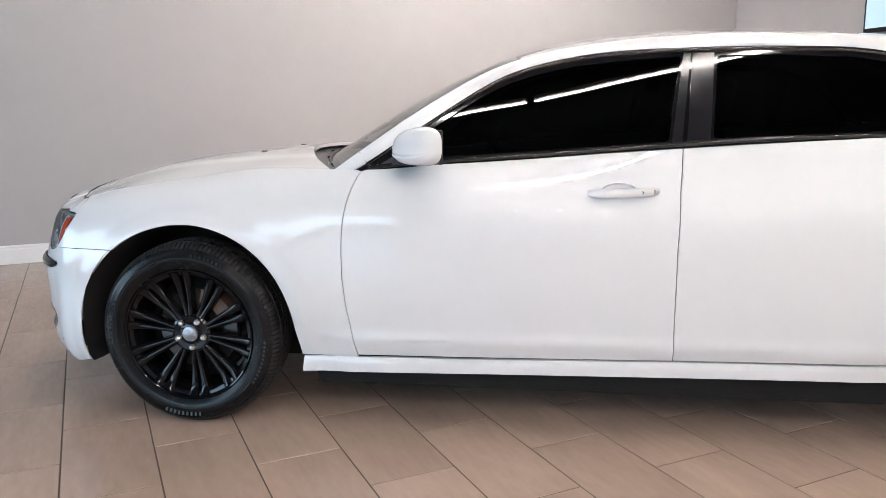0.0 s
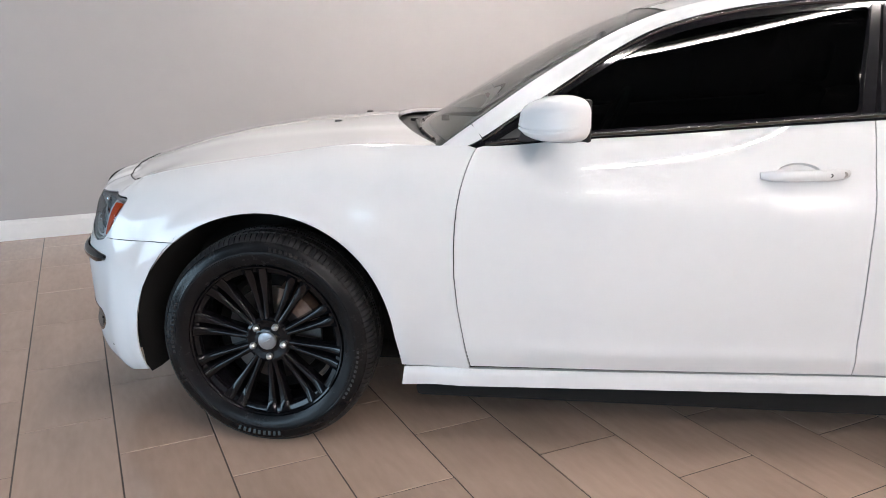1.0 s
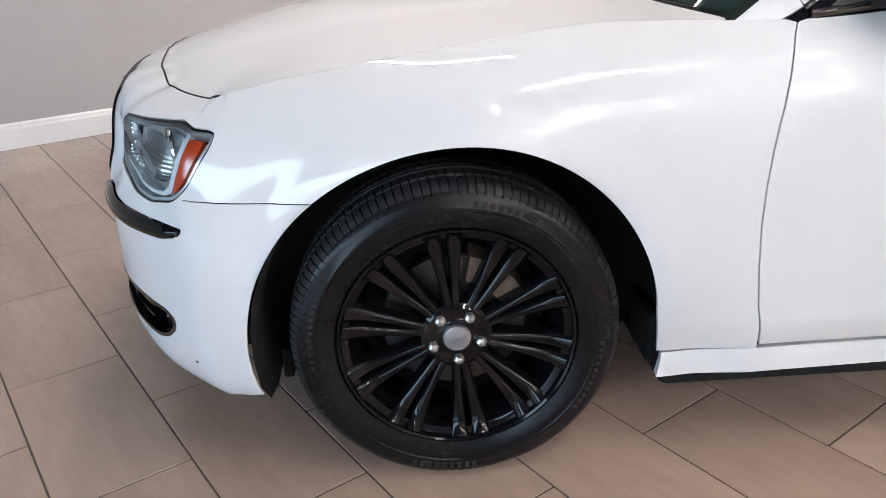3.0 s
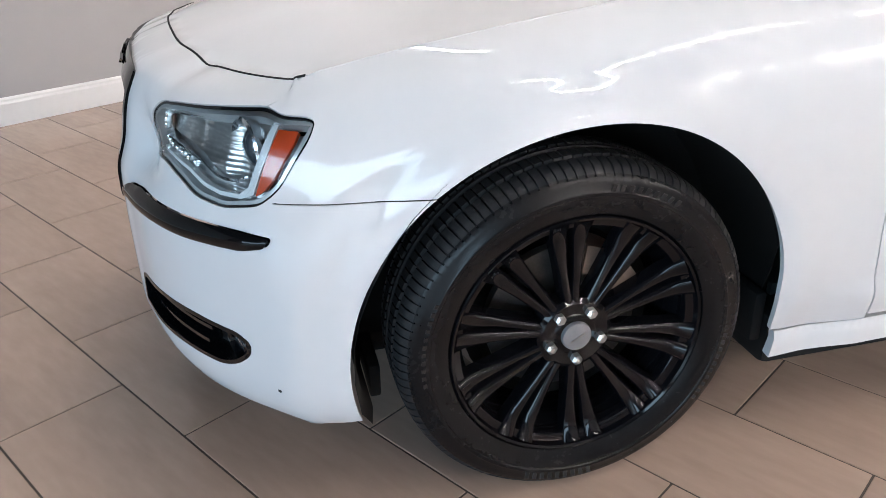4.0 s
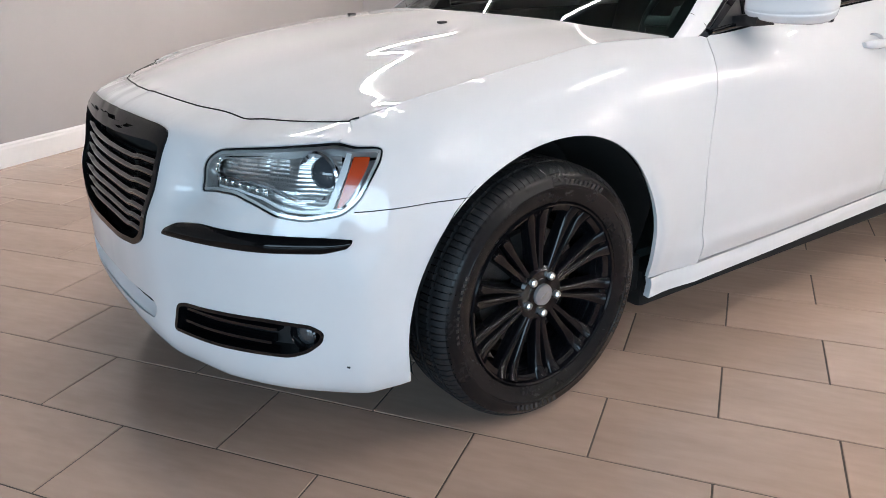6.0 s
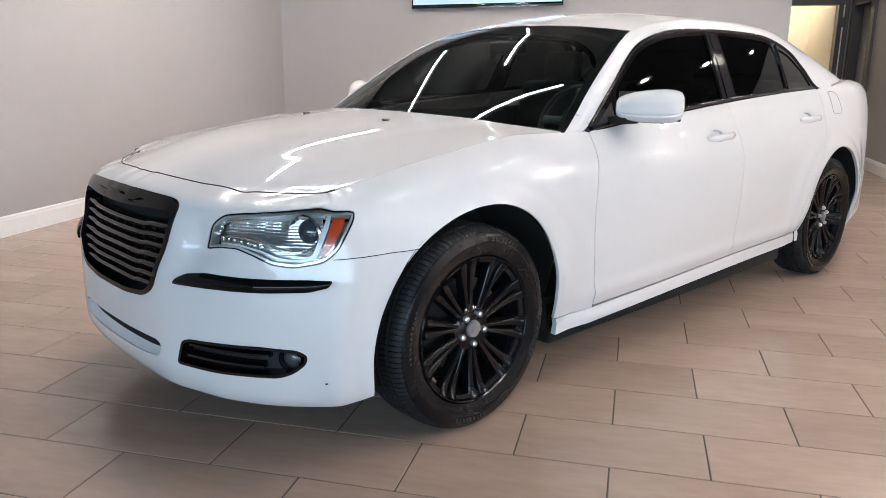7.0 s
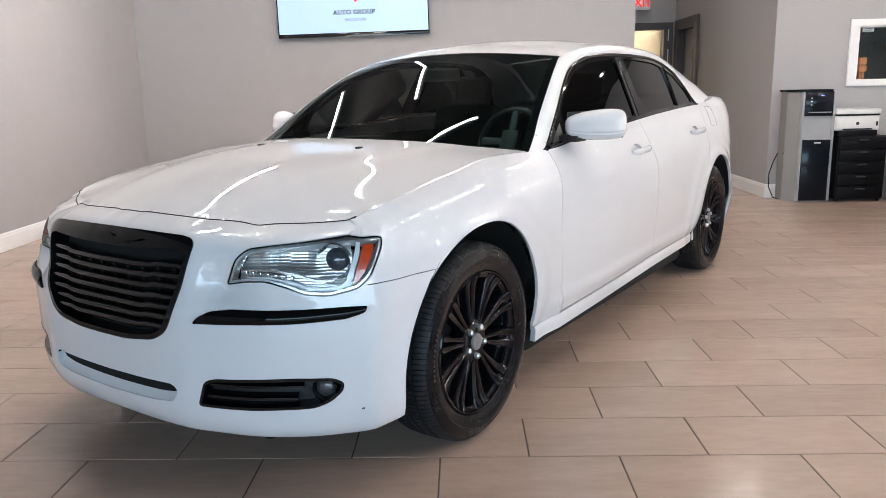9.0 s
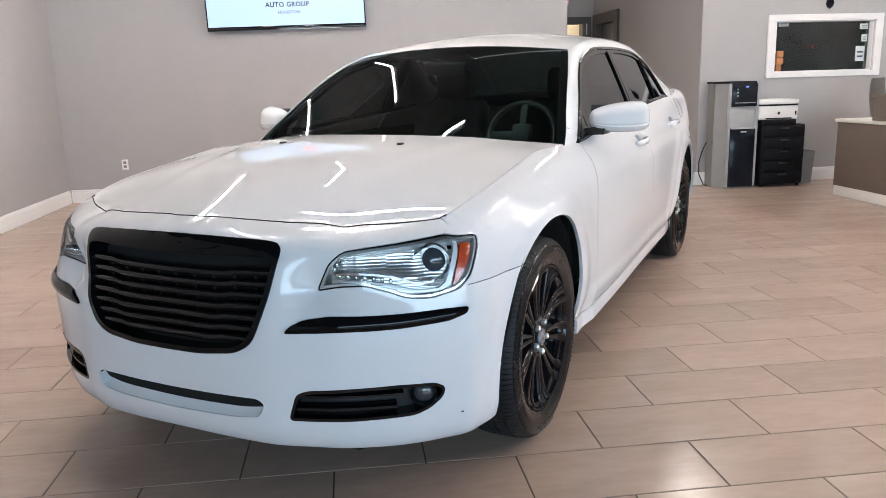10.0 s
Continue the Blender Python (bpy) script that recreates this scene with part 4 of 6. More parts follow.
for k, w in enumerate(WFRAMES):
    sd = (-1, 1)[k]
    part("front_side_glass", sheet(shrink(pane_f, -0.003), [], side_glass, 0.06, sd, 0, lift=-0.006), GLASS_SIDE, w, "dark tinted door glass")
    part("rear_side_glass", sheet(shrink(pane_r, -0.003), [], side_glass, 0.06, sd, 0, lift=-0.006), GLASS_SIDE, w, "dark tinted door glass")
    part("quarter_glass", sheet(shrink(pane_q, -0.003), [], side_glass, 0.06, sd, 0, lift=-0.006), GLASS_SIDE, w, "small dark quarter glass")
    part("mirror_triangle", sheet(shrink(tri_pane, -0.002), [], side_glass, 0.06, sd, 0, lift=-0.004), SATIN_GREY, w, "dull black mirror triangle")
    # pillar covers between the doors, belt strip and upper bright edge
    for x0, x1, x2, x3 in ((1.850, 1.886, 1.928, 1.902), (1.904, 1.986, 2.012, 1.934)):
        part("pillar_cover", sheet(ring([(x0, bel(x0, 0.012)), (x1, bel(x1, 0.012)), (x2, up_z(x2, 0.02)), (x3, up_z(x3, 0.02))], 0.004), [], side_glass, 0.05, sd, 0.008, lift=0.004), PILLAR, w, "charcoal door pillar cover")
    n = 60
    xs = np.linspace(0.735, 3.0, n)
    bead = [(0.0095 * math.cos(v), 0.0085 * math.sin(v)) for v in np.linspace(math.pi, 0, 11)]
    rows = []
    for x in xs:
        p = side_glass(np.array(x), np.array(float(BELT_Z(x)) + 0.006))
        rows.append(((p[0], sd * p[1], p[2]), (0, 0, 1), (0, sd, 0.3)))
    part("belt_moulding", strip_sweep(rows, bead), TRIM_GLOSS, w, "gloss black belt strip", angle=60)
    rows = []
    for i in range(N_R - 6):
        p = L3d[i]
        if p[0] < 0.70:
            continue
        rows.append(((p[0], sd * (p[1] + 0.002), p[2] - 0.007), (0, -0.3 * sd, 1), (0, sd, 0.3)))
    part("upper_moulding", strip_sweep(rows, bead), TRIM_GLOSS, w, "gloss black upper window strip", angle=60)
    rows = []
    for t in np.linspace(0, 1, 14):
        x = 2.620 + 0.042 * t - 0.012 * t * t
        p = side_glass(np.array(x), np.array(bel(x, 0.012) + (up_z(x, 0.026) - bel(x, 0.012)) * t))
        rows.append(((p[0], sd * p[1], p[2]), (1, 0, 0), (0, sd, 0.45)))
    part("glass_divider", strip_sweep(rows, bead), TRIM_GLOSS, w, "gloss black divider before the quarter glass", angle=60)

# fuel door in the driver's side
fuel = ring([(float(s_at(3.095)), 1.012), (float(s_at(3.235)), 1.010), (float(s_at(3.215)), 1.136), (float(s_at(3.105)), 1.142)], 0.02, 0.008)
part("fuel_door_seam", tube([tuple(skin(np.array(q[0]), np.array(q[1])) * np.array([1, -1, 1])) for q in [*fuel, fuel[0]]], 0.0010, 6), UNDER, CAR, "thin shut line of the fuel door")

# boot lid and tail
def deck_top(x, h):
    x, h = np.asarray(x, float), np.asarray(h, float)
    e = np.interp(x, DK[:, 0], DK[:, 2])
    w = np.interp(x, DK[:, 0], DK[:, 1])
    return np.stack([x, h, e + 0.03 * np.clip(1 - (np.abs(h) / np.maximum(w, 0.05)) ** 2, 0, 1)], -1)


DK_S = np.linspace(s_at(3.30), S_END, 120)
DK = skin(DK_S, TOP(DK_S) - 0.001)
dk = [(float(p[0]), max(float(p[1]) - 0.004, 0.0)) for p in DK]
dk = [(x, h) for x, h in dk if h > 0.001]
DK = DK[DK[:, 1] >= 0]
DK = DK[np.argsort(DK[:, 0])]
part("boot_lid", sheet(ring(dk + [(x, -h) for x, h in dk[::-1]], 0, 0.03), [], deck_top, 0.05, -1, 0.012), PAINT, CAR)
for sd in (-1, 1):
    lr = ring([(float(s_at(4.10)), 0.80), (float(s_at(4.10)), 1.07), (float(s_at(4.27)), 1.07), (float(s_at(4.27)), 0.80)], 0.02)
    part("tail_lamp", sheet(lr, [], skin, 0.04, sd, 0.01, lift=0.006), AMBER, CAR, "red tail lamp")

# underside, wheel housings
part("floor_pan", boxes((0.50, 2.66, -0.85, 0.85, 0.165, 0.30), bevel=0.02), UNDER, CAR, "dark underside")
part("engine_bay_tray", boxes((-0.72, 0.50, -0.58, 0.58, 0.185, 0.30), bevel=0.02), UNDER, CAR, "dark underside")
part("boot_floor", boxes((2.66, 4.22, -0.62, 0.62, 0.24, 0.36), bevel=0.02), UNDER, CAR, "dark underside")
part("radiator_panel", boxes((-0.66, -0.62, -0.46, 0.46, 0.25, 0.80), bevel=0.005), UNDER, CAR, "dark radiator behind the grille")
part("bulkhead", boxes((0.50, 0.54, -0.78, 0.78, 0.22, 0.93), bevel=0.005), UNDER, CAR, "dark bulkhead")
part("rear_bulkhead", boxes((3.0, 3.06, -0.60, 0.60, 0.3, 1.1), bevel=0.005), UNDER, CAR, "dark rear bulkhead")


def liner(cx, sd):
    bm = bmesh.new()
    g = []
    for a in np.linspace(radians(200), radians(-20), 26):
        row = []
        for h, r in ((0.955, 0.462 if math.cos(a) > 0 or cx > 1 else 0.476), (0.86, 0.466), (0.70, 0.468), (0.60, 0.45), (0.585, 0.0)):
            z = max(0.365 + r * math.sin(a), 0.245)
            tuck = min(1.0, max(0.0, (0.56 - z) / 0.2)) * (0.085 if math.cos(a) > 0 else 0.030)
            row.append(bm.verts.new((cx + r * math.cos(a), sd * min(h, (0.90 if math.cos(a) > 0.15 and cx < 1 else 0.945) - tuck), z)))
        g.append(row)
    for p, q in zip(g, g[1:]):
        for k in range(4):
            bm.faces.new((p[k], p[k + 1], q[k + 1], q[k]))
    bmesh.ops.remove_doubles(bm, verts=bm.verts, dist=1e-5)
    bmesh.ops.recalc_face_normals(bm, faces=bm.faces)
    return bm


for cx in (0.03, 3.135):
    both("wheel_liner", lambda sd: liner(cx, sd), UNDER, "black wheel arch liner")
both("splash_flap", lambda sd: boxes((-0.405, -0.380, *sorted((sd * 0.66, sd * 0.80)), 0.222, 0.30), bevel=0.006), UNDER, "black splash flap behind the bumper")
both("mud_guard", lambda sd: boxes((0.462, 0.492, *sorted((sd * 0.70, sd * 0.845)), 0.235, 0.36), bevel=0.008), UNDER, "black rear edge of the wheel housing")
part("paint_chip", boxes((-0.004, 0.004, -0.002, 0.002, -0.0025, 0.0025), bevel=0.001), SATIN_BLACK, BUMPER, "small black paint chip").matrix_basis = pose(-0.5846, -0.8571, 0.316, 0, 0, -55)


# ---- grille ----
g_in = mirrored(ring([(0.0, 0.809), (0.15, 0.810), (0.345, 0.816), (0.393, 0.806), (0.380, 0.770), (0.338, 0.634), (0.302, 0.568), (0.258, 0.544), (0.13, 0.529), (0.0, 0.527)], 0.03, closed=False))
GRILLE_OB = part("grille", sheet(shrink(grille_o, -0.002), [g_in], nose, 0.03, -1, 0.066, lift=0.006), GRILLE_BLACK, CAR, "gloss black grille surround")
part("grille_backing", sheet(shrink(grille_o, -0.01), [], nose, 0.05, -1, 0, lift=-0.055), UNDER, GRILLE_OB, "dark mesh behind the bars")
for k in range(7):
    z = 0.758 - 0.0325 * k
    w = float(np.interp(z, [0.527, 0.544, 0.568, 0.634, 0.77, 0.806], [0.16, 0.250, 0.300, 0.336, 0.378, 0.388])) + 0.01
    rows = []
    for a in np.linspace(-w, w, 41):
        # each bar steps forward towards its ends
        stepped = 0.011 * min(1.0, max(0.0, (abs(a) - w * 0.58) / 0.03))
        p = nose(np.array(a), np.array(z))
        rows.append(((p[0] + 0.014, -p[1], z + stepped * 0.6), (0, 0, 1), (-1, 0, 0)))
    part("grille_bar", strip_sweep(rows, [(-0.0125, -0.012), (-0.011, 0.003), (-0.006, 0.0072), (-0.001, 0.0085), (0.004, 0.0075), (0.0072, 0.0045), (0.009, 0.0), (0.0095, -0.006), (0.009, -0.018)]), BAR_BLACK, GRILLE_OB, "gloss black grille bar", angle=60)
for a in np.linspace(-0.30, 0.30, 9):
    zt, zb = 0.757, float(np.interp(abs(a), [0, 0.25, 0.29, 0.33], [0.54, 0.555, 0.60, 0.68]))
    p = nose(np.array(a), np.array(0.7))
    part("grille_rib", boxes((p[0] + 0.042, p[0] + 0.050, -p[1] - 0.0025, -p[1] + 0.0025, zb, zt), bevel=0.001), SATIN_BLACK, GRILLE_OB)
badge = mirrored(ring([(0.0, 0.842), (0.04, 0.845), (0.06, 0.836), (0.20, 0.838), (0.17, 0.829), (0.12, 0.826), (0.15, 0.822), (0.06, 0.815), (0.0, 0.814)], 0.004, closed=False))
part("badge", sheet(badge, [], nose, 0.02, -1, 0.006, lift=0.013), GRILLE_BLACK, GRILLE_OB, "black winged badge")

# lower air opening
part("vent_backing", sheet(shrink(vent_o, -0.008), [], nose, 0.05, -1, 0, lift=-0.028), UNDER, BUMPER, "dark lower air opening")
bm = bmesh.new()
g = []
for a in np.linspace(-0.352, 0.352, 61):
    low = float(np.interp(abs(a), [0, 0.24, 0.33, 0.353], [0.313, 0.319, 0.331, 0.372]))
    back = float(np.interp(abs(a), [0, 0.27, 0.353], [0.359, 0.363, 0.374]))
    row = []
    for t in np.linspace(0, 1, 7):
        p = nose(np.array(a), np.array(low + (back - low) * t))
        row.append(bm.verts.new((p[0] + 0.001 + 0.034 * math.sin(t * 1.57), -p[1], p[2])))
    g.append(row)
for p, q in zip(g, g[1:]):
    for k in range(6):
        bm.faces.new((p[k], p[k + 1], q[k + 1], q[k]))
bmesh.ops.recalc_face_normals(bm, faces=bm.faces)
part("vent_lip", bm, PAINT, BUMPER)

# bumper strips and fog lamps
STRIP_S = np.linspace(STRIP[:, 0].min(), STRIP[:, 0].max(), 200)
_mid = [[float(q[1]) for q in STRIP if abs(q[0] - v) < 0.012] for v in STRIP_S]
_low, _high = np.array([min(v) for v in _mid]), np.array([max(v) for v in _mid])


def strip_skin(q, z):
    """The strip bulges out of the bumper."""
    p = skin(q, z)
    lo, hi = np.interp(q, STRIP_S, _low), np.interp(q, STRIP_S, _high)
    t = np.clip((z - lo) / np.maximum(hi - lo, 0.004), 0, 1)
    out = 0.013 * np.sqrt(np.maximum(4 * t * (1 - t), 0.0) + 1e-4) * np.clip((hi - lo) / 0.03, 0, 1)
    p[..., 0] -= 0.8 * out
    p[..., 1] += 0.6 * out
    return p


for sd in (-1, 1):
    part("bumper_strip", sheet(shrink(STRIP, 0.001), [], strip_skin, 0.012, sd, 0.02, lift=0.002, e=0.005, rows=np.arange(0.40, 0.70, 0.005)), GRILLE_BLACK, BUMPER, "gloss black bumper strip")
    fog = part("fog_lamp_surround", sheet(shrink(FOG, 0.0005), [shrink(FOG, 0.010)], skin, 0.02, sd, 0.055, lift=0.001), GLOSS_BLACK, BUMPER, "gloss black fog lamp surround")
    part("fog_backing", sheet(shrink(FOG, 0.002), [], skin, 0.03, sd, 0, lift=-0.050), SATIN_BLACK, fog)
    for z, b0, b1 in ((0.398, 0.44, 0.72), (0.360, 0.43, 0.70)):
        rows = []
        for s in np.linspace(b0 + 0.0, b1 + DH, 20):
            p = skin(np.array(s), np.array(z))
            rows.append(((p[0] + 0.022, sd * (p[1] - 0.012), p[2]), (0, 0, 1), (-0.8, sd * 0.6, 0)))
        part("fog_bar", strip_sweep(rows, [(-0.010, -0.02), (-0.004, 0.012), (0.004, 0.012), (0.010, -0.02)]), GLOSS_BLACK, fog)
    p = skin(np.array(0.785 + DH), np.array(0.385))
    d = Vector((-0.90, sd * 0.44, 0)).normalized()
    m = Matrix.Translation((p[0] + 0.028, sd * (p[1] - 0.016), p[2])) @ d.to_track_quat("-Y", "Z").to_matrix().to_4x4()
    part("fog_bezel", lathe([(0.034, 0.02), (0.040, -0.012), (0.036, -0.016), (0.031, -0.006), (0.030, 0.02)], 32), GLOSS_BLACK, fog, at=m)
    part("fog_lens", lathe([(0.0005, -0.010), (0.012, -0.009), (0.022, -0.005), (0.030, 0.002), (0.030, 0.012)], 32), FOG_GLASS, fog, "small round fog lamp lens", at=m)


# ---- head lamps ----
def head_lamp(sd):
    o = LAMP
    hl = part("head_lamp", sheet(shrink(o, 0.0008), [shrink(o, 0.0038)], skin, 0.02, sd, 0.012, lift=-0.003), GLOSS_BLACK, CAR, "head lamp with chrome inside and amber reflector")
    part("lens_cover", sheet(shrink(o, 0.004), [], skin, 0.025, sd, 0.0, lift=-0.0035), LENS_CLEAR, hl, "clear lamp lens")
    part("lamp_shell", sheet(shrink(o, 0.003), [], skin, 0.025, sd, 0.0, lift=-0.062), LAMP_RIM, hl, "grey lamp shell")
    # the fluted mirror behind the lens: a wide trough and a bowl round the projector
    bm = bmesh.new()
    g = []
    for a in np.linspace(0.52, 0.895, 90):
        row = []
        for b in np.linspace(0.690, 0.835, 100):
            p = skin(np.array(a + DH), np.array(b))
            near = float(ease((a - 0.74) / 0.07))
            deep = 0.052 - 0.016 * min(1.0, ((b - 0.785) / 0.045) ** 2) * (1 - near) - 0.014 * min(1.0, ((a - 0.835) / 0.06) ** 2 + ((b - 0.765) / 0.06) ** 2) * near
            deep += 0.0010 * abs(math.sin(math.pi * (b + 0.10 * (a - 0.7) ** 2 + (0.0035 if a > 0.70 else 0.0)) / 0.0095)) + 0.001 * (math.floor(a / 0.03) % 2)
            row.append(bm.verts.new((p[0] + 0.78 * deep, sd * (p[1] - 0.62 * deep), p[2])))
        g.append(row)
    for p, q in zip(g, g[1:]):
        for k in range(len(p) - 1):
            bm.faces.new((p[k], p[k + 1], q[k + 1], q[k]))
    bmesh.ops.recalc_face_normals(bm, faces=bm.faces)
    part("reflector_bowl", bm, BOWL, hl, "fluted chrome reflector", angle=35)
    part("chrome_rim", sheet(shrink(o, 0.0042), [shrink(o, 0.011)], skin, 0.01, sd, 0.03, lift=-0.006), LAMP_RIM, hl, "frosted grey lamp rim")
    amb = ring(lamp_at([(0.928, 0.832), (0.972, 0.830), (0.965, 0.812), (0.922, 0.748), (0.900, 0.722), (0.884, 0.712), (0.896, 0.75), (0.914, 0.80)]), 0.004)
    part("amber_reflector", sheet(amb, [], skin, 0.015, sd, 0.012, lift=-0.010), AMBER, hl, "orange side reflector")
    guide = ring(lamp_at([(0.922, 0.843), (0.910, 0.80), (0.890, 0.75), (0.876, 0.712), (0.85, 0.701), (0.80, 0.699), (0.75, 0.706), (0.70, 0.724), (0.62, 0.737), (0.54, 0.733),
                        (0.545, 0.738), (0.62, 0.7425), (0.703, 0.730), (0.754, 0.713), (0.80, 0.7065), (0.846, 0.709), (0.866, 0.725), (0.878, 0.757), (0.897, 0.81), (0.908, 0.845)]), 0.003, 0.006)
    part("light_guide", sheet(guide, [], skin, 0.015, sd, 0.014, lift=-0.014), LENS_MILK, hl, "white light guide")
    rows = []
    for a, b in spline([(0.53, 0.752), (0.62, 0.756), (0.71, 0.744), (0.765, 0.727), (0.80, 0.722), (0.835, 0.724)], 30):
        p = skin(np.array(a + DH), np.array(b))
        rows.append(((p[0] + 0.022, sd * (p[1] - 0.018), p[2]), (0, 0, 1), (-0.75, sd * 0.66, 0)))
    part("chrome_blade", strip_sweep(rows, [(-0.004, -0.02), (-0.003, 0.004), (0.003, 0.004), (0.004, -0.02)]), CHROME, hl, "chrome blade under the projector")
    p = skin(np.array(0.838 + DH), np.array(0.775))
    d = Vector((-0.93, sd * 0.36, 0)).normalized()
    m = Matrix.Translation((p[0] + 0.040, sd * (p[1] - 0.03), p[2])) @ d.to_track_quat("-Y", "Z").to_matrix().to_4x4()
    part("projector_ring", lathe([(0.038, 0.03), (0.058, -0.004), (0.060, -0.012), (0.055, -0.016), (0.047, -0.010), (0.044, 0.01), (0.040, 0.03)], 40, closed=True), CHROME, hl, "chrome projector ring", at=m)
    part("projector_lens", lathe([(0.0005, -0.014), (0.018, -0.012), (0.032, -0.004), (0.041, 0.008), (0.041, 0.02)], 36), PROJ, hl, "dark projector lens", at=m)
    rows = []
    for s in np.linspace(0.535, 0.80, 14):
        p = skin(np.array(s + DH), np.array(0.800 + 0.10 * (s - 0.535)))
        rows.append(((p[0] + 0.030, sd * (p[1] - 0.022), p[2]), (0, 0, 1), (-0.75, sd * 0.66, 0)))
    part("led_shelf", strip_sweep(rows, [(-0.003, -0.02), (-0.002, 0.012), (0.002, 0.012), (0.003, -0.02)]), CHROME, hl, "chrome shelf under the LED row")
    cell = None
    spots = [(0.560 + 0.026 * k, 0.815 + 0.0032 * k) for k in range(9)] + [(0.545 - 0.008 * k, 0.795 - 0.014 * k) for k in range(3)] + [(0.545 + 0.026 * k, 0.7465 - 0.0004 * k * k) for k in range(7)]
    for a, b in spots:
        p = skin(np.array(a + DH), np.array(b))
        if cell is None:
            cell = o_ = part("led_cell", boxes((-0.008, 0.008, -0.004, 0.004, -0.007, 0.007), bevel=0.003), LAMP_CHROME, hl)
        else:
            o_ = new("led_cell", cell.data)
            o_.parent = hl
        o_.matrix_basis = Matrix.Translation((p[0] + 0.024, sd * (p[1] - 0.016), p[2])) @ Matrix.Rotation(sd * radians(-52), 4, "Z")
    return hl


for sd in (-1, 1):
    head_lamp(sd)


# ---- door handles, mirrors, nozzles, wipers ----
def handle(x, z, sd, door):
    s = float(s_at(x))
    rows = []
    for t in np.linspace(-1, 1, 25):
        p = skin(np.array(s + 0.125 * t), np.array(z + 0.004 * t))
        out = 0.030 * (1 - abs(t) ** 4) + 0.006
        rows.append(((p[0], sd * (p[1] + out), p[2]), (0, 0, 1), (0, sd, 0)))
    k = [0.55 + 0.45 * (1 - abs(t) ** 6) for t in np.linspace(-1, 1, 25)]
    bm = bmesh.new()
    g = []
    for (c, a, o), f in zip(rows, k):
        g.append([bm.verts.new(Vector(c) + Vector(a) * 0.017 * f * math.sin(u) + Vector(o) * 0.010 * math.cos(u)) for u in np.linspace(0, 2 * math.pi, 13)[:-1]])
    for p, q in zip(g, g[1:]):
        for j in range(12):
            bm.faces.new((p[j], p[(j + 1) % 12], q[(j + 1) % 12], q[j]))
    bm.faces.new(g[0][::-1])
    bm.faces.new(g[-1])
    bmesh.ops.recalc_face_normals(bm, faces=bm.faces)
    h = part("door_handle", bm, PAINT, door, "white door handle")
    part("handle_cup", sheet(shrink(cup_ring(x, z), -0.004), [], skin, 0.012, sd, 0.0, lift=-0.015), PAINT, door, "hollow behind the handle")
    return h, rows


for k, sd in enumerate((-1, 1)):
    h, rows = handle(*H_F, sd, FDOORS[k])
    for t, r in ((18, 0.0055), (22, 0.0085)):
        c = rows[t][0]
        part("key_hole" if t == 22 else "handle_button", lathe([(0.0004, 0.0), (r, 0.0), (r, 0.004)], 14), STEEL if t == 22 else SATIN_BLACK, FDOORS[k], at=Matrix.Translation((c[0], c[1] + sd * 0.0095, c[2])) @ (Matrix.Identity(4) if sd < 0 else Matrix.Rotation(math.pi, 4, "Z")))
    handle(*H_R, sd, RDOORS[k])


def mirror(sd):
    sec = ring([(0.036, 0.062), (0.0, 0.071), (-0.042, 0.060), (-0.066, 0.034), (-0.076, -0.026), (-0.071, -0.032), (-0.077, -0.039), (-0.058, -0.060), (0.0, -0.068), (0.036, -0.063)], 0.016, 0.006)
    bm = bmesh.new()
    g = []
    for t, fx, fz in ((-1.0, 0.30, 0.22), (-0.99, 0.48, 0.36), (-0.955, 0.66, 0.50), (-0.88, 0.79, 0.62), (-0.72, 0.90, 0.75), (-0.45, 0.98, 0.88), (-0.15, 1.02, 0.96), (0.15, 1.01, 1.0), (0.42, 0.97, 1.01), (0.64, 0.89, 0.98), (0.80, 0.77, 0.91), (0.91, 0.60, 0.79), (0.97, 0.42, 0.62), (1.0, 0.22, 0.40)):
        g.append([bm.verts.new((0.036 + (a - 0.036) * fx, sd * t * 0.135, b * fz + 0.004 * t)) for a, b in sec])
    n = len(sec)
    for p, q in zip(g, g[1:]):
        for k in range(n):
            bm.faces.new((p[k], p[(k + 1) % n], q[(k + 1) % n], q[k]))
    bm.faces.new(g[0][::-1])
    bm.faces.new(g[-1])
    bmesh.ops.recalc_face_normals(bm, faces=bm.faces)
    m = Matrix.Translation((0.945, sd * 0.968, 1.117)) @ Matrix.Rotation(-sd * radians(31), 4, "Z")
    cap = part("door_mirror", bm, PAINT, CAR, "white door mirror", at=m, angle=50)
    part("mirror_edge", boxes((0.031, 0.047, -0.127, 0.127, -0.060, 0.060), bevel=0.007), SATIN_BLACK, cap, "black mirror edge")
    part("mirror_glass", boxes((0.0465, 0.0485, -0.117, 0.117, -0.050, 0.050), bevel=0.0008), CHROME, cap, "mirror glass")
    rows = []
    for t in np.linspace(0, 1, 10):
        rows.append(((0.915 - 0.02 * t, sd * (0.80 + 0.12 * t), 1.050 + 0.012 * math.sin(t * 1.5)), (1, 0, 0), (0, 0, 1)))
    part("mirror_arm", strip_sweep(rows, [(-0.055, -0.014), (-0.045, 0.02), (0.035, 0.024), (0.05, -0.014)]), SATIN_BLACK, CAR, "black mirror foot")
    return cap


for sd in (-1, 1):
    mirror(sd)

for sd in (-1, 1):
    z = float(hood_top(np.array([0.117]), np.array([0.287]))[0, 2])
    part("washer_nozzle", boxes((-0.014, 0.014, -0.011, 0.011, -0.004, 0.007), bevel=0.004), SATIN_BLACK, HOOD, "small black washer nozzle", at=Matrix.Translation((0.117, sd * 0.287, z)))

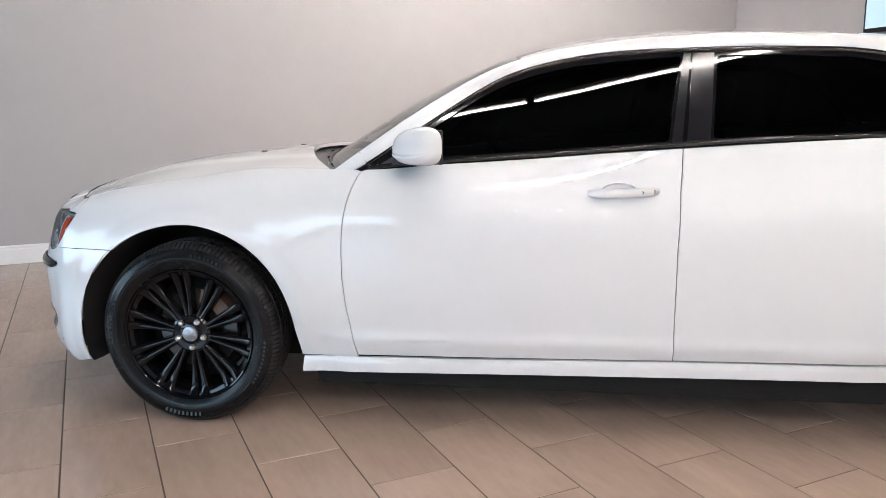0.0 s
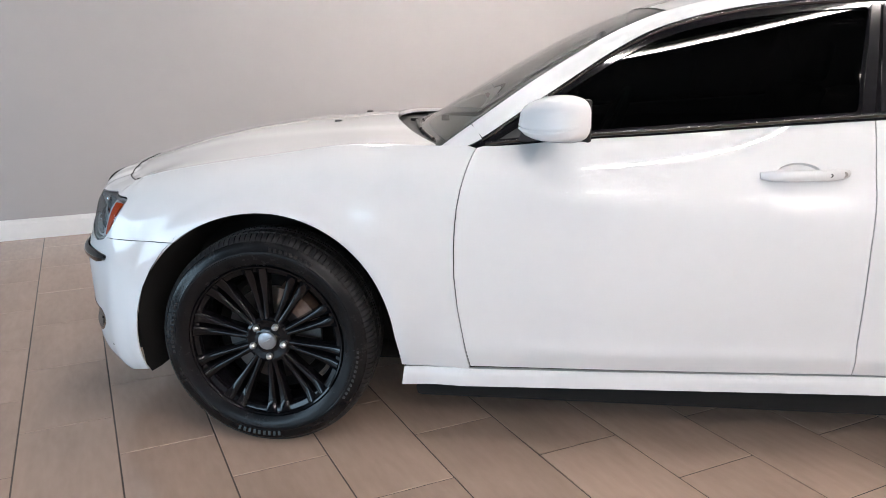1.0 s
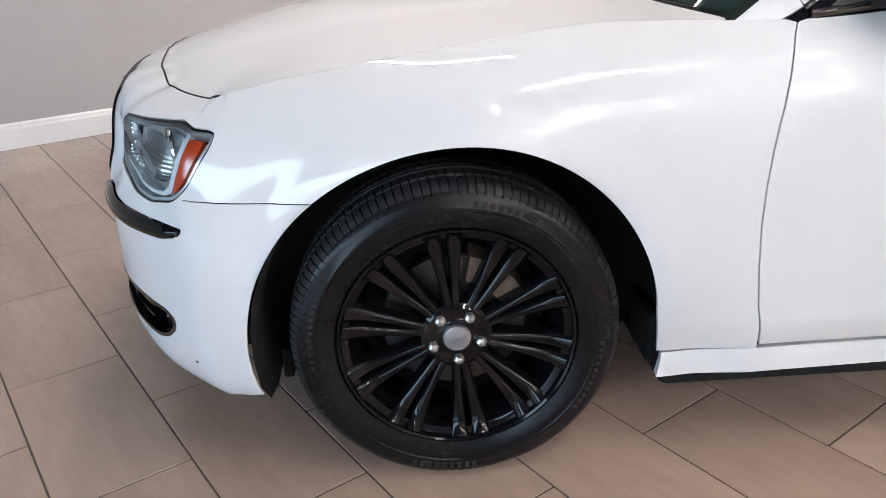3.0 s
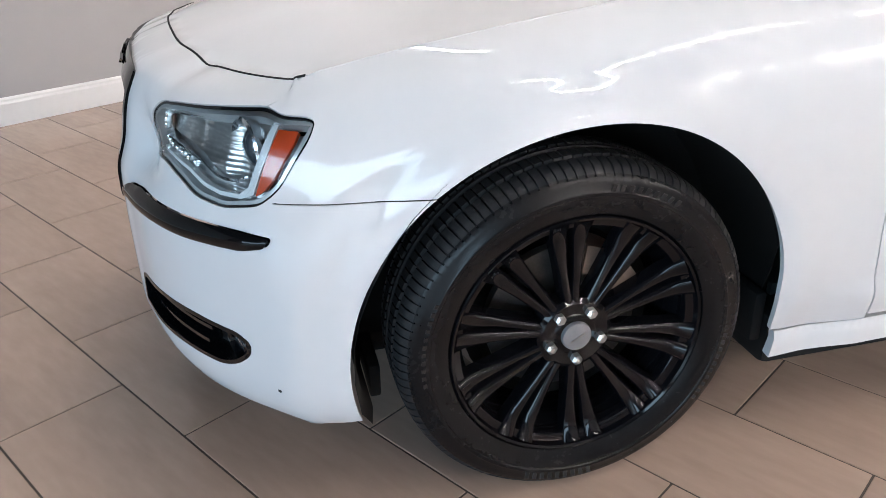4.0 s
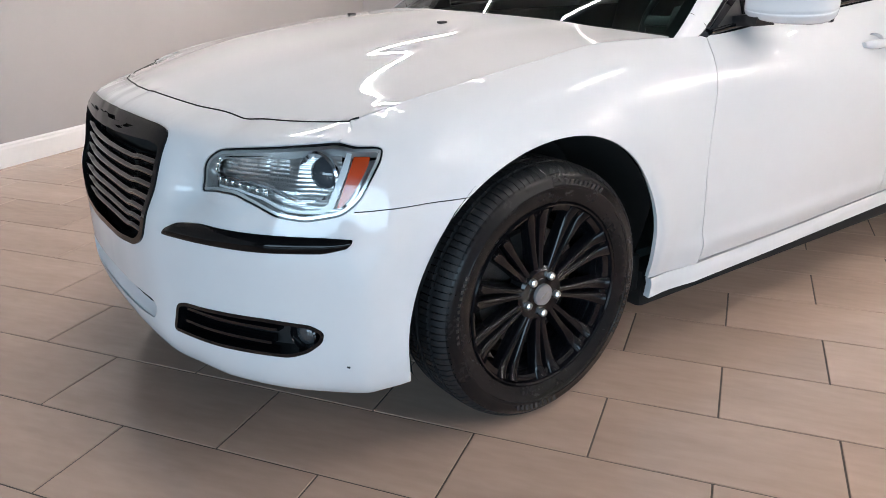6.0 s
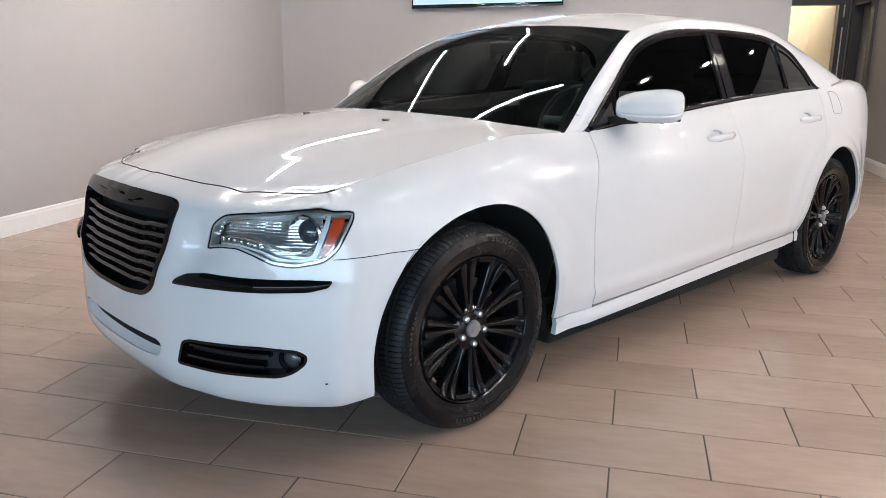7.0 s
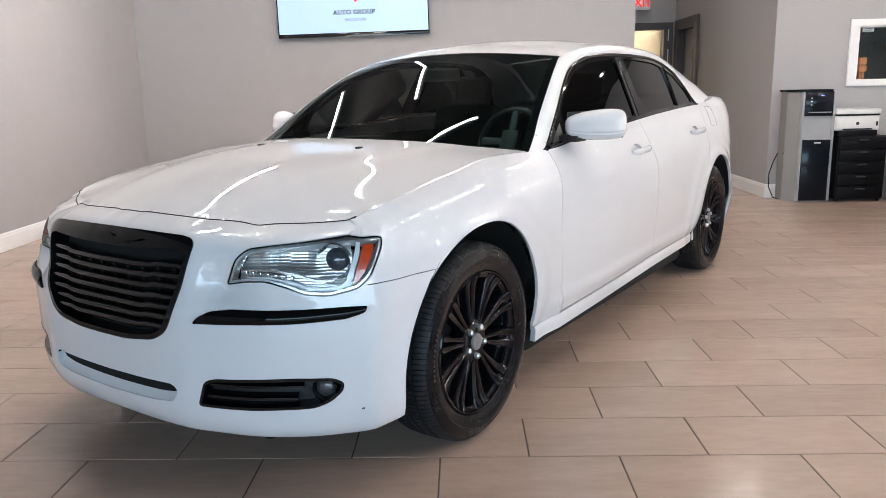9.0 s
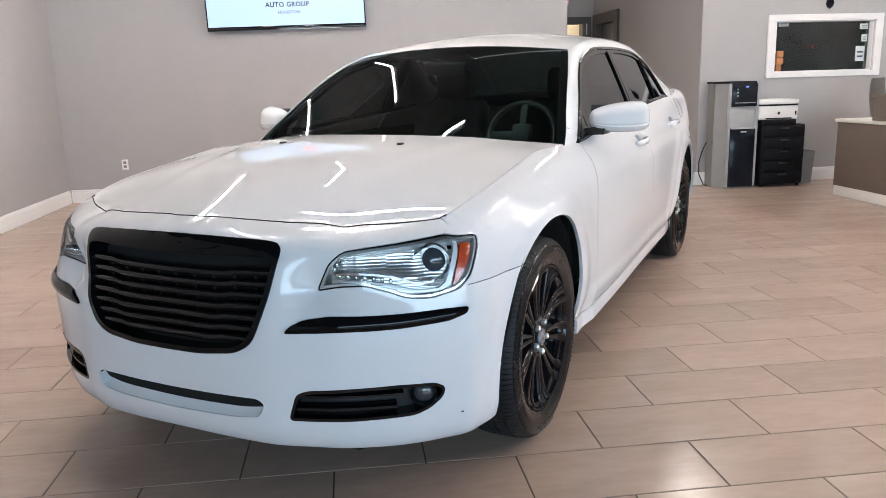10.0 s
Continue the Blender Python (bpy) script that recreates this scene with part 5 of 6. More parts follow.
# black cowl between hood and windscreen
bm = bmesh.new()
g = []
for h in np.linspace(-0.79, 0.79, 41):
    x0 = float(hood_rear(h)) - 0.03
    z0 = float(hood_top(np.array([x0]), np.array([abs(h)]))[0, 2]) - 0.022
    b = 1 - abs(h / 0.82) ** 2
    xw, zw = 0.58 - 0.17 * b + 0.05, 1.012 + 0.032 * b + 0.012
    g.append([bm.verts.new((x0 + (xw - x0) * t, h, z0 + (zw - z0) * t - 0.012 * math.sin(math.pi * t))) for t in np.linspace(0, 1, 7)])
for p, q in zip(g, g[1:]):
    for k in range(6):
        bm.faces.new((p[k], p[k + 1], q[k + 1], q[k]))
bmesh.ops.recalc_face_normals(bm, faces=bm.faces)
part("cowl", bm, SATIN_BLACK, CAR, "black plastic cowl under the windscreen")


def ws_point(h, up_):
    """A point on the windscreen: across h, up_ along it from its foot."""
    t = WS_FOOT + up_ * (WS_TOP - WS_FOOT)
    k = int(np.clip(np.floor(t), 0, N_R - 2))
    p = I3d[k] + (I3d[k + 1] - I3d[k]) * (t - k)
    c = h / (p[1] - 0.002)
    b = 1 - abs(c) ** 2
    return Vector((p[0] + b * (-0.17 * (1 - up_) - 0.045 * up_), h, p[2] + b * (0.032 + 0.006 * up_) - 0.004))


for pivot, tip, foot in ((-0.12, -0.70, -0.05), (0.42, -0.14, 0.50)):
    pts = [ws_point(pivot + (tip - pivot) * t, 0.012 + 0.015 * t) + Vector((-0.012, 0, 0.006)) for t in np.linspace(0, 1, 14)]
    wp = part("wiper", tube([ws_point(foot, 0.0) + Vector((-0.03, 0, -0.004)), ws_point(foot, 0.0) + Vector((-0.02, 0, 0.006))] + pts[3:9], 0.006, 8), SATIN_BLACK, CAR, "black windscreen wiper arm")
    part("wiper_blade", tube([p + Vector((0.006, 0, -0.004)) for p in pts], 0.005, 6), SATIN_BLACK, wp)
    part("wiper_knob", lathe([(0.0005, 0.02), (0.016, 0.018), (0.019, 0.0), (0.019, -0.02)], 18, "z"), SATIN_BLACK, wp, at=Matrix.Translation(ws_point(foot, 0.0) + Vector((-0.03, 0, -0.004))))

# ---- cabin inside, seen dimly through the glass ----
part("dashboard", boxes((0.62, 1.05, -0.72, 0.72, 0.72, 0.985), bevel=0.05, seg=4), CABIN, CAR, "dark dashboard")
part("cabin_floor", boxes((0.55, 3.0, -0.78, 0.78, 0.31, 0.34)), CABIN, CAR, "dark cabin floor")
for sd in (-1, 1):
    part("door_card", boxes((0.75, 2.9, *sorted((sd * 0.74, sd * 0.80)), 0.35, 1.02), bevel=0.02), CABIN, CAR, "dark door lining")
st = part("steering_wheel", lathe([(0.175 + 0.014 * math.cos(a), 0.014 * math.sin(a)) for a in np.linspace(0, 2 * math.pi, 13)[:-1]], 40, closed=True), SATIN_GREY, CAR, "dark steering wheel", at=Matrix.Translation((1.12, -0.38, 0.99)) @ Matrix.Rotation(radians(62), 4, "Y") @ Matrix.Rotation(radians(90), 4, "X") @ Matrix.Identity(4))
st.matrix_basis = Matrix.Translation((1.14, -0.42, 1.02)) @ Matrix.Rotation(radians(-66), 4, "Y") @ Matrix.Rotation(radians(90), 4, "X")
part("wheel_hub_pad", boxes((-0.06, 0.06, -0.02, 0.02, -0.05, 0.05), bevel=0.015), SATIN_GREY, st)
for k in (-1, 0, 1):
    part("wheel_spoke", boxes((-0.17 if k < 0 else 0.0, 0.17 if k > 0 else 0.0, -0.008, 0.008, -0.018, 0.018) if k else (-0.02, 0.02, -0.008, 0.008, -0.17, 0.0), bevel=0.004), SATIN_GREY, st)
for sd in (-1, 1):
    seat = part("front_seat", boxes((1.35, 1.88, sd * 0.38 - 0.25, sd * 0.38 + 0.25, 0.42, 0.60), bevel=0.06, seg=4), CABIN, CAR, "dark leather front seat")
    bm = boxes((-0.07, 0.07, -0.25, 0.25, 0.0, 0.66), bevel=0.06, seg=4)
    part("seat_back", bm, CABIN, seat, at=Matrix.Translation((1.86, sd * 0.38, 0.55)) @ Matrix.Rotation(radians(16), 4, "Y"))
    part("headrest", boxes((-0.05, 0.05, -0.13, 0.13, 0.0, 0.19), bevel=0.045, seg=4), CABIN, seat, at=Matrix.Translation((2.07, sd * 0.38, 1.18)) @ Matrix.Rotation(radians(10), 4, "Y"))
part("rear_seat", boxes((2.45, 2.95, -0.68, 0.68, 0.42, 0.62), (2.80, 3.0, -0.68, 0.68, 0.55, 1.10), bevel=0.06, seg=4), CABIN, CAR, "dark rear bench")
part("rear_view_mirror", boxes((1.13, 1.155, -0.12, 0.12, 1.33, 1.395), bevel=0.012, seg=3), SATIN_BLACK, CAR, "dark inside mirror")


# ---- wheels ----
def tyre_mesh():
    bm = bmesh.new()
    seg = 480
    # offset, radius, slot depth
    outer = [(-0.088, 0.264, 0), (-0.103, 0.270, 0), (-0.112, 0.288, 0), (-0.1165, 0.305, 0), (-0.1165, 0.309, 0), (-0.1180, 0.311, 0), (-0.1180, 0.317, 0), (-0.116, 0.320, 0), (-0.113, 0.335, 0), (-0.1085, 0.346, 0),
             (-0.104, 0.350, 0.0025), (-0.097, 0.3585, 0.005), (-0.088, 0.364, 0.007), (-0.074, 0.3683, 0.007), (-0.064, 0.3697, 0.007), (-0.062, 0.361, 0), (-0.053, 0.361, 0), (-0.051, 0.3708, 0.006), (-0.030, 0.3718, 0.006), (-0.018, 0.3720, 0.006), (-0.016, 0.362, 0), (-0.006, 0.362, 0), (-0.004, 0.372, 0.0)]
    prof = outer + [(-o, r, d) for o, r, d in outer[::-1]]
    rings = []
    for n_, (o, r, d) in enumerate(prof):
        ring_ = []
        for k in range(seg):
            q = k % 4
            a = 2 * math.pi * (k // 4 + (0.0, 0.80, 0.84, 0.96)[q] + o * 3.0) / (seg // 4)
            rr = r - (d if q in (2, 3) else 0)
            ring_.append(bm.verts.new((rr * math.cos(a), o, rr * math.sin(a))))
        rings.append(ring_)
    for n_, (p, q) in enumerate(zip(rings, rings[1:])):
        for k in range(seg):
            f = bm.faces.new((p[k], p[(k + 1) % seg], q[(k + 1) % seg], q[k]))
            f.material_index = int(10 <= n_ < len(prof) - 11)
    bmesh.ops.recalc_face_normals(bm, faces=bm.faces)
    return bm


def spoke_mesh(tilt):
    """One spoke from the hub to the rim; runs along +x, outer face to -y."""
    bm = bmesh.new()
    g = []
    for t in (0, 0.12, 0.25, 0.38, 0.5, 0.62, 0.74, 0.82, 0.87, 0.91, 0.95, 0.98, 1.0):
        r = 0.052 + t * 0.202
        w = 0.0112 - 0.0022 * math.sin(math.pi * min(1, t * 1.1)) + 0.0085 * t ** 2.2
        face = -0.004 + 0.010 * t - 0.020 * t * t + (0.0 if t < 0.82 else -0.013 * ((t - 0.82) / 0.18) ** 1.5)
        off = tilt * (0.005 + 0.0205 * t)
        dep = 0.042 - 0.012 * t
        sec = [(-w - 0.0004, face + 0.0100), (-w + 0.0012, face + 0.0045), (-w + 0.0045, face + 0.0010), (0, face - 0.0010), (w - 0.0045, face + 0.0010), (w - 0.0012, face + 0.0045), (w + 0.0004, face + 0.0100), (w + 0.0025, face + dep), (-w - 0.0025, face + dep)]
        g.append([bm.verts.new((r, b, off + a)) for a, b in sec])
    for p, q in zip(g, g[1:]):
        for k in range(9):
            bm.faces.new((p[k], p[(k + 1) % 9], q[(k + 1) % 9], q[k]))
    bm.faces.new(g[0][::-1])
    bm.faces.new(g[-1])
    bmesh.ops.recalc_face_normals(bm, faces=bm.faces)
    return bm


def wheel():
    """A wheel round its own middle; the outer face looks to -y."""
    wh = part("wheel", lathe([(0.264, -0.094), (0.267, -0.101), (0.264, -0.106), (0.259, -0.103), (0.256, -0.090), (0.246, -0.070), (0.226, -0.030), (0.222, 0.06), (0.226, 0.095), (0.245, 0.10), (0.25, 0.096), (0.232, 0.085), (0.230, -0.02), (0.254, -0.07)], 80, closed=True), RIM_BLACK, CAR, "black multi-spoke wheel")
    F = -0.078      # the hub's face
    part("tyre", tyre_mesh(), (RUBBER, TREAD), wh, "black tyre with wet-look sidewall", angle=28)
    part("hub", lathe([(0.0005, F - 0.004), (0.040, F - 0.004), (0.046, F), (0.070, F - 0.002), (0.080, F + 0.004), (0.080, F + 0.05), (0.0005, F + 0.05)], 48), RIM_BLACK, wh)
    part("rim_web", lathe([(0.239, -0.060), (0.2395, -0.082), (0.2415, -0.0855), (0.246, -0.0875), (0.2585, -0.0915), (0.2585, -0.060)], 80, closed=True), RIM_BLACK, wh)
    first = {}
    for k in range(10):
        for tl in (-1, 1):
            if tl in first:
                s = new("spoke", first[tl].data)
                s.parent = wh
            else:
                s = part("spoke", spoke_mesh(tl), RIM_BLACK, wh, angle=50)
                first[tl] = s
            s.matrix_basis = Matrix.Translation((0, F + 0.004, 0)) @ Matrix.Rotation(radians(36 * k + 18), 4, "Y")
    cap = part("hub_cap", lathe([(0.0005, F - 0.016), (0.022, F - 0.0155), (0.030, F - 0.013), (0.0315, F - 0.008), (0.0315, F)], 36), CAP_GREY, wh, "grey hub cap")
    part("cap_mark", boxes((-0.017, 0.017, F - 0.0175, F - 0.015, -0.0015, 0.0015), bevel=0.0005), STEEL, cap).matrix_basis = Matrix.Rotation(radians(-25), 4, "Y")
    nut0 = None
    for k in range(5):
        a = radians(72 * k + 52)
        if nut0 is None:
            nut0 = part("lug_nut", lathe([(0.0005, F - 0.018), (0.006, F - 0.0175), (0.0115, F - 0.013), (0.012, F)], 6), NUT, wh, "steel lug nut", angle=20)
            nt_ = nut0
        else:
            nt_ = new("lug_nut", nut0.data)
            nt_.parent = wh
            nt_["label"] = "steel lug nut"
        nt_.matrix_basis = Matrix.Translation((0.0565 * math.cos(a), 0, 0.0565 * math.sin(a)))
    part("brake_disc", lathe([(0.06, -0.006), (0.165, -0.006), (0.166, 0.0), (0.165, 0.018), (0.06, 0.018)], 60), DISC, wh, "steel brake disc")
    bm = bmesh.new()
    g = []
    for a in np.linspace(radians(18), radians(72), 12):
        g.append([bm.verts.new((r * math.cos(a), y, r * math.sin(a))) for r, y in ((0.118, -0.040), (0.175, -0.034), (0.182, 0.03), (0.112, 0.03))])
    for p, q in zip(g, g[1:]):
        for k in range(4):
            bm.faces.new((p[k], p[(k + 1) % 4], q[(k + 1) % 4], q[k]))
    bm.faces.new(g[0][::-1])
    bm.faces.new(g[-1])
    bmesh.ops.recalc_face_normals(bm, faces=bm.faces)
    part("brake_caliper", bm, CALIPER, wh, "grey-brown brake caliper")
    part("inner_drum", lathe([(0.0005, 0.06), (0.19, 0.06), (0.21, 0.02)], 40), UNDER, wh)
    # raised marks on the sidewall
    bar = None
    for a0, n, r in ((38, 9, 0.326), (300, 11, 0.318), (205, 9, 0.326), (130, 11, 0.318)):
        for k in range(n):
            if bar is None:
                bar = part("sidewall_mark", boxes((-0.0045, 0.0045, -0.0010, 0.0010, -0.008, 0.008), bevel=0.0006, seg=1), MARK, wh, "raised sidewall mark")
                o = bar
            else:
                o = new("sidewall_mark", bar.data)
                o.parent = wh
            o.matrix_basis = Matrix.Rotation(radians(a0 - k * 3.1), 4, "Y") @ Matrix.Translation((0, -0.1168, r)) @ Matrix.Rotation(radians(14), 4, "X")
    return wh


def copy_part(ob, m):
    made = {}
    for o in (ob, *ob.children_recursive):
        made[o] = o.copy()
        scene.collection.objects.link(made[o])
        made[o].parent = made.get(o.parent, o.parent)
    made[ob].matrix_basis = m
    return made[ob]


WHEEL = wheel()
WHEEL.matrix_basis = Matrix.Translation((0.004, -0.824, 0.371)) @ Matrix.Rotation(radians(-6), 4, "Y")
copy_part(WHEEL, Matrix.Translation((3.135, -0.812, 0.371)) @ Matrix.Rotation(radians(28), 4, "Y"))
copy_part(WHEEL, Matrix.Translation((0.004, 0.824, 0.371)) @ Matrix.Rotation(math.pi, 4, "Z"))
copy_part(WHEEL, Matrix.Translation((3.135, 0.812, 0.371)) @ Matrix.Rotation(math.pi, 4, "Z"))


# ---- the room ----
def setting(name, bm, mat, label="", angle=None, at=None):
    return tagged(part(name, bm, mat, None, "", angle, ROOM if at is None else at), label, "", "", "structure")


FLOOR = setting("floor", boxes((-7.2, 11.2, -9.0, 3.3, -0.12, -0.0025)), GROUT, "brown porcelain tile floor in running bond")
setting("ground", boxes((-60, -7.2, -60, 60, -0.3, -0.05)), GROUT, "grey ground outside the shop window")
setting("wall_north", boxes((-7.2, 6.35, 3.15, 3.30, 0, CEIL)), WALL_GREY, "light grey painted wall")
setting("wall_east", boxes((6.2, 6.35, -2.725, 3.15, 0, CEIL)), WALL_GREY, "light grey painted wall with a screen on it")
setting("wall_hall_north", boxes((6.35, 9.3, -2.725, -2.60, 0, CEIL)), WALL_GREY, "grey painted hall wall")
setting("wall_hall_end", boxes((9.3, 9.42, -2.98, -2.60, 0, CEIL), (9.3, 9.42, -4.05, -3.90, 0, CEIL), (9.3, 9.42, -3.90, -2.98, 2.14, CEIL)), WALL_GREY, "grey painted hall end wall with a doorway")
setting("wall_hall_south", boxes((5.58, 8.20, -4.29, -4.15, 0, CEIL), (9.12, 9.42, -4.29, -4.15, 0, CEIL), (8.20, 9.12, -4.29, -4.15, 2.12, CEIL)), WALL_GREY, "grey painted hall wall with a door", at=ROOM @ pose(0, 0.1, 0))
setting("wall_office", boxes((5.43, 5.58, -4.93, -4.05, 0, CEIL), (5.43, 5.58, -9.0, -6.13, 0, CEIL), (5.43, 5.58, -6.13, -4.93, 0, 1.255), (5.43, 5.58, -6.13, -4.93, 1.82, CEIL)), WALL_GREY, "light grey painted wall with a white-framed window")
setting("wall_south", boxes((-7.2, 5.43, -9.15, -9.0, 0, CEIL)), WALL_GREY, "light grey painted wall")
setting("wall_west", boxes((-7.35, -7.2, -9.0, 3.3, 0, 0.5), (-7.35, -7.2, -9.0, 3.3, 2.9, CEIL), (-7.35, -7.2, -9.0, -8.3, 0.5, 2.9), (-7.35, -7.2, 2.5, 3.3, 0.5, 2.9)), WALL_GREY, "grey wall round the shop window")
# out of view; its dark tone is inferred from what the glass reflects
setting("ceiling", boxes((-7.2, 11.2, -9.0, 3.3, CEIL, CEIL + 0.1)), CEILING, "dark ceiling")
setting("wall_back_room", boxes((11.0, 11.15, -4.6, -2.4, 0, CEIL), (9.42, 11.0, -4.6, -4.45, 0, CEIL), (9.42, 11.0, -2.55, -2.4, 0, CEIL)), BEIGE, "warm beige wall of the back room")
setting("wall_back_office", boxes((7.4, 7.5, -7.2, -4.32, 0, CEIL), (5.6, 7.4, -7.3, -7.2, 0, CEIL)), OFFICE_GLOOM, "unlit office wall with the gloom put into its colour")
W1 = setting("window_1", boxes((-7.30, -7.24, -8.3, -8.24, 0.5, 2.9), (-7.30, -7.24, 2.44, 2.5, 0.5, 2.9), (-7.30, -7.24, -8.24, 2.44, 0.5, 0.56), (-7.30, -7.24, -8.24, 2.44, 2.84, 2.9)), DOOR_GREY, "dark shop window frame")
for v in (-5.6, -2.9, -0.2):
    part("mullion", boxes((-7.30, -7.24, v - 0.03, v + 0.03, 0.56, 2.84)), DOOR_GREY, W1)


def base(name, rows):
    """White skirting with a stepped, rounded top."""
    sec = [(0.0, 0.0), (0.016, 0.0), (0.016, 0.115), (0.011, 0.128), (0.011, 0.138), (0.004, 0.149), (0.0, 0.149)]
    bm = bmesh.new()
    (u0, v0), (u1, v1), n = rows
    g = []
    for u, v in ((u0, v0), (u1, v1)):
        g.append([bm.verts.new((u + n[0] * a, v + n[1] * a, z + 0.001)) for a, z in sec])
    for k in range(len(sec)):
        bm.faces.new((g[0][k], g[0][(k + 1) % len(sec)], g[1][(k + 1) % len(sec)], g[1][k]))
    bm.faces.new(g[0][::-1])
    bm.faces.new(g[1])
    bmesh.ops.recalc_face_normals(bm, faces=bm.faces)
    return setting(name, bm, WHITE_TRIM, "white painted skirting board")


base("baseboard", ((-7.2, 3.15), (6.18, 3.15), (0, -1)))
base("baseboard", ((6.2, 3.13), (6.2, -2.725), (-1, 0)))
base("baseboard", ((6.35, -2.725), (9.3, -2.725), (0, -1)))
base("baseboard", ((5.414, -4.05), (8.10, -4.05), (0, 1)))
base("baseboard", ((5.43, -4.05), (5.43, -9.0), (-1, 0)))
base("baseboard", ((9.3, -4.05), (9.3, -4.0), (-1, 0)))


def text_mesh(words, size, mat, parent, m, space=1.0):
    """Flat letters with a little thickness."""
    cu = bpy.data.curves.new("letters", "FONT")
    cu.body, cu.size, cu.align_x, cu.align_y, cu.extrude, cu.resolution_u, cu.offset = words, size, "CENTER", "CENTER", 0.0012, 3, size * 0.03
    cu.space_character = space
    tmp = bpy.data.objects.new("letters", cu)
    scene.collection.objects.link(tmp)
    bpy.context.view_layer.update()
    me = bpy.data.meshes.new_from_object(tmp.evaluated_get(bpy.context.evaluated_depsgraph_get()))
    bpy.data.objects.remove(tmp)
    me.materials.clear()
    me.materials.append(mat)
    ob = new("lettering", me)
    ob.parent = parent
    ob.matrix_basis = m
    ob["label"] = "lettering " + words
    return ob


# door frames
D1 = setting("door_1", boxes((9.26, 9.46, -3.90, -3.86, 0, 2.14), (9.26, 9.46, -3.02, -2.98, 0, 2.14), (9.26, 9.46, -3.86, -3.02, 2.10, 2.14), (9.262, 9.30, -4.00, -3.90, 0, 2.205), (9.262, 9.30, -2.98, -2.88, 0, 2.205), (9.262, 9.30, -3.90, -2.98, 2.14, 2.205)), DOOR_GREY, "dark grey door frame with an open door")
leaf = part("door_leaf", boxes((0, 0.80, -0.04, 0.0, 0.01, 2.09), bevel=0.003), BEIGE, D1, "beige door standing open", None, pose(9.44, -3.855, 0, 0, 0, 12))
# light through the hinge gap, laid on the frame as pale bars
part("pale_strip", boxes((9.254, 9.2615, -3.935, -3.918, 0.95, 1.80), (9.254, 9.2615, -3.935, -3.918, 1.93, 2.10)), PALE_TOP, D1, "light of the hinge gap as a pale strip on the frame")
part("edge_strip", boxes((-0.004, 0.0, -0.036, -0.022, 0.2, 2.0)), BEIGE, leaf, "pale edge strip of the door")
D2 = setting("door_2", boxes((8.20, 8.25, -4.31, -4.11, 0, 2.12), (9.07, 9.12, -4.31, -4.11, 0, 2.12), (8.25, 9.07, -4.31, -4.11, 2.07, 2.12), (8.10, 8.20, -4.15, -4.112, 0, 2.22), (9.12, 9.22, -4.15, -4.112, 0, 2.22), (8.20, 9.12, -4.15, -4.112, 2.12, 2.22)), DOOR_GREY, "dark grey door frame in the hall", at=ROOM @ pose(0, 0.1, 0))
# a closed pale leaf stands in for the lit room behind the opening
lf = part("door_leaf", boxes((8.255, 9.065, -4.27, -4.23, 0.01, 2.065), bevel=0.003), LIT_ROOM_PALE, D2, "pale closed leaf in place of the lit room behind")
# pale colour for the bright slice of that room
part("glass_strip", boxes((8.36, 8.47, -4.232, -4.226, 0.9, 1.95)), PALE_TOP, lf, "narrow pale strip for the light of the room behind")
part("door_handle", tube([(8.36, -4.22, 1.03), (8.36, -4.17, 1.03), (8.48, -4.17, 1.03)], 0.01), STEEL, D2, "steel lever handle")

# exit sign
EX = thing("exit_sign", on_room(9.20, -3.46, 2.395), "small exit sign with glowing red letters over the door", "exit sign")
part("sign_body", boxes((0, 0.05, -0.16, 0.16, 0, 0.20), bevel=0.006), WHITE_TRIM, EX)
text_mesh("EXIT", 0.17, EXIT_RED, EX, pose(-0.003, 0, 0.10, 90, 0, -90))
part("mount_arm", boxes((0.05, 0.10, -0.02, 0.02, 0.08, 0.12)), WHITE_TRIM, EX)

# screen on the wall
TVO = thing("television", on_room(6.085, 0.546, 1.883) @ pose(0, 0, 0, -0.8), "large flat screen on the wall showing a pale blue logo page", "television")
part("back_case", boxes((0.012, 0.075, -0.86, 0.86, 0.02, 1.00), bevel=0.01), BLACK_BOX, TVO)
part("wall_mount", boxes((0.075, 0.114, -0.3, 0.3, 0.3, 0.7)), BLACK_BOX, TVO)
part("bezel", boxes((0.0, 0.014, -0.881, 0.881, 0.0, 0.042), (0.0, 0.014, -0.881, 0.881, 0.998, 1.012), (0.0, 0.014, -0.881, -0.868, 0.042, 0.998), (0.0, 0.014, 0.868, 0.881, 0.042, 0.998), bevel=0.002), GLOSS_BLACK, TVO, "glossy black bezel")
part("bezel_edge", boxes((-0.004, 0.0, -0.60, 0.10, 0.0, 0.006)), STEEL, TVO)
scr = part("screen", boxes((0.004, 0.010, -0.868, 0.868, 0.042, 0.998)), SCREEN, TVO, "lit pale blue screen")
text_mesh("AUTO GROUP", 0.070, SCREEN_INK, scr, pose(0.002, -0.015, 0.265, 90, 0, -90), 1.10)
text_mesh("HOUSTON", 0.046, SCREEN_PALE_INK, scr, pose(0.002, -0.03, 0.182, 90, 0, -90), 1.15)
bm = bmesh.new()
pts = [(-0.05, 0.47), (-0.02, 0.44), (0.0, 0.375), (0.035, 0.40), (0.045, 0.47), (0.10, 0.60), (0.02, 0.70), (-0.09, 0.62)]
f = bm.faces.new([bm.verts.new((0.0025, -0.03 - a, b)) for a, b in pts])
bmesh.ops.solidify(bm, geom=[f], thickness=0.001)
part("logo_shape", bm, SCREEN_RED, scr, "red logo shape", None)

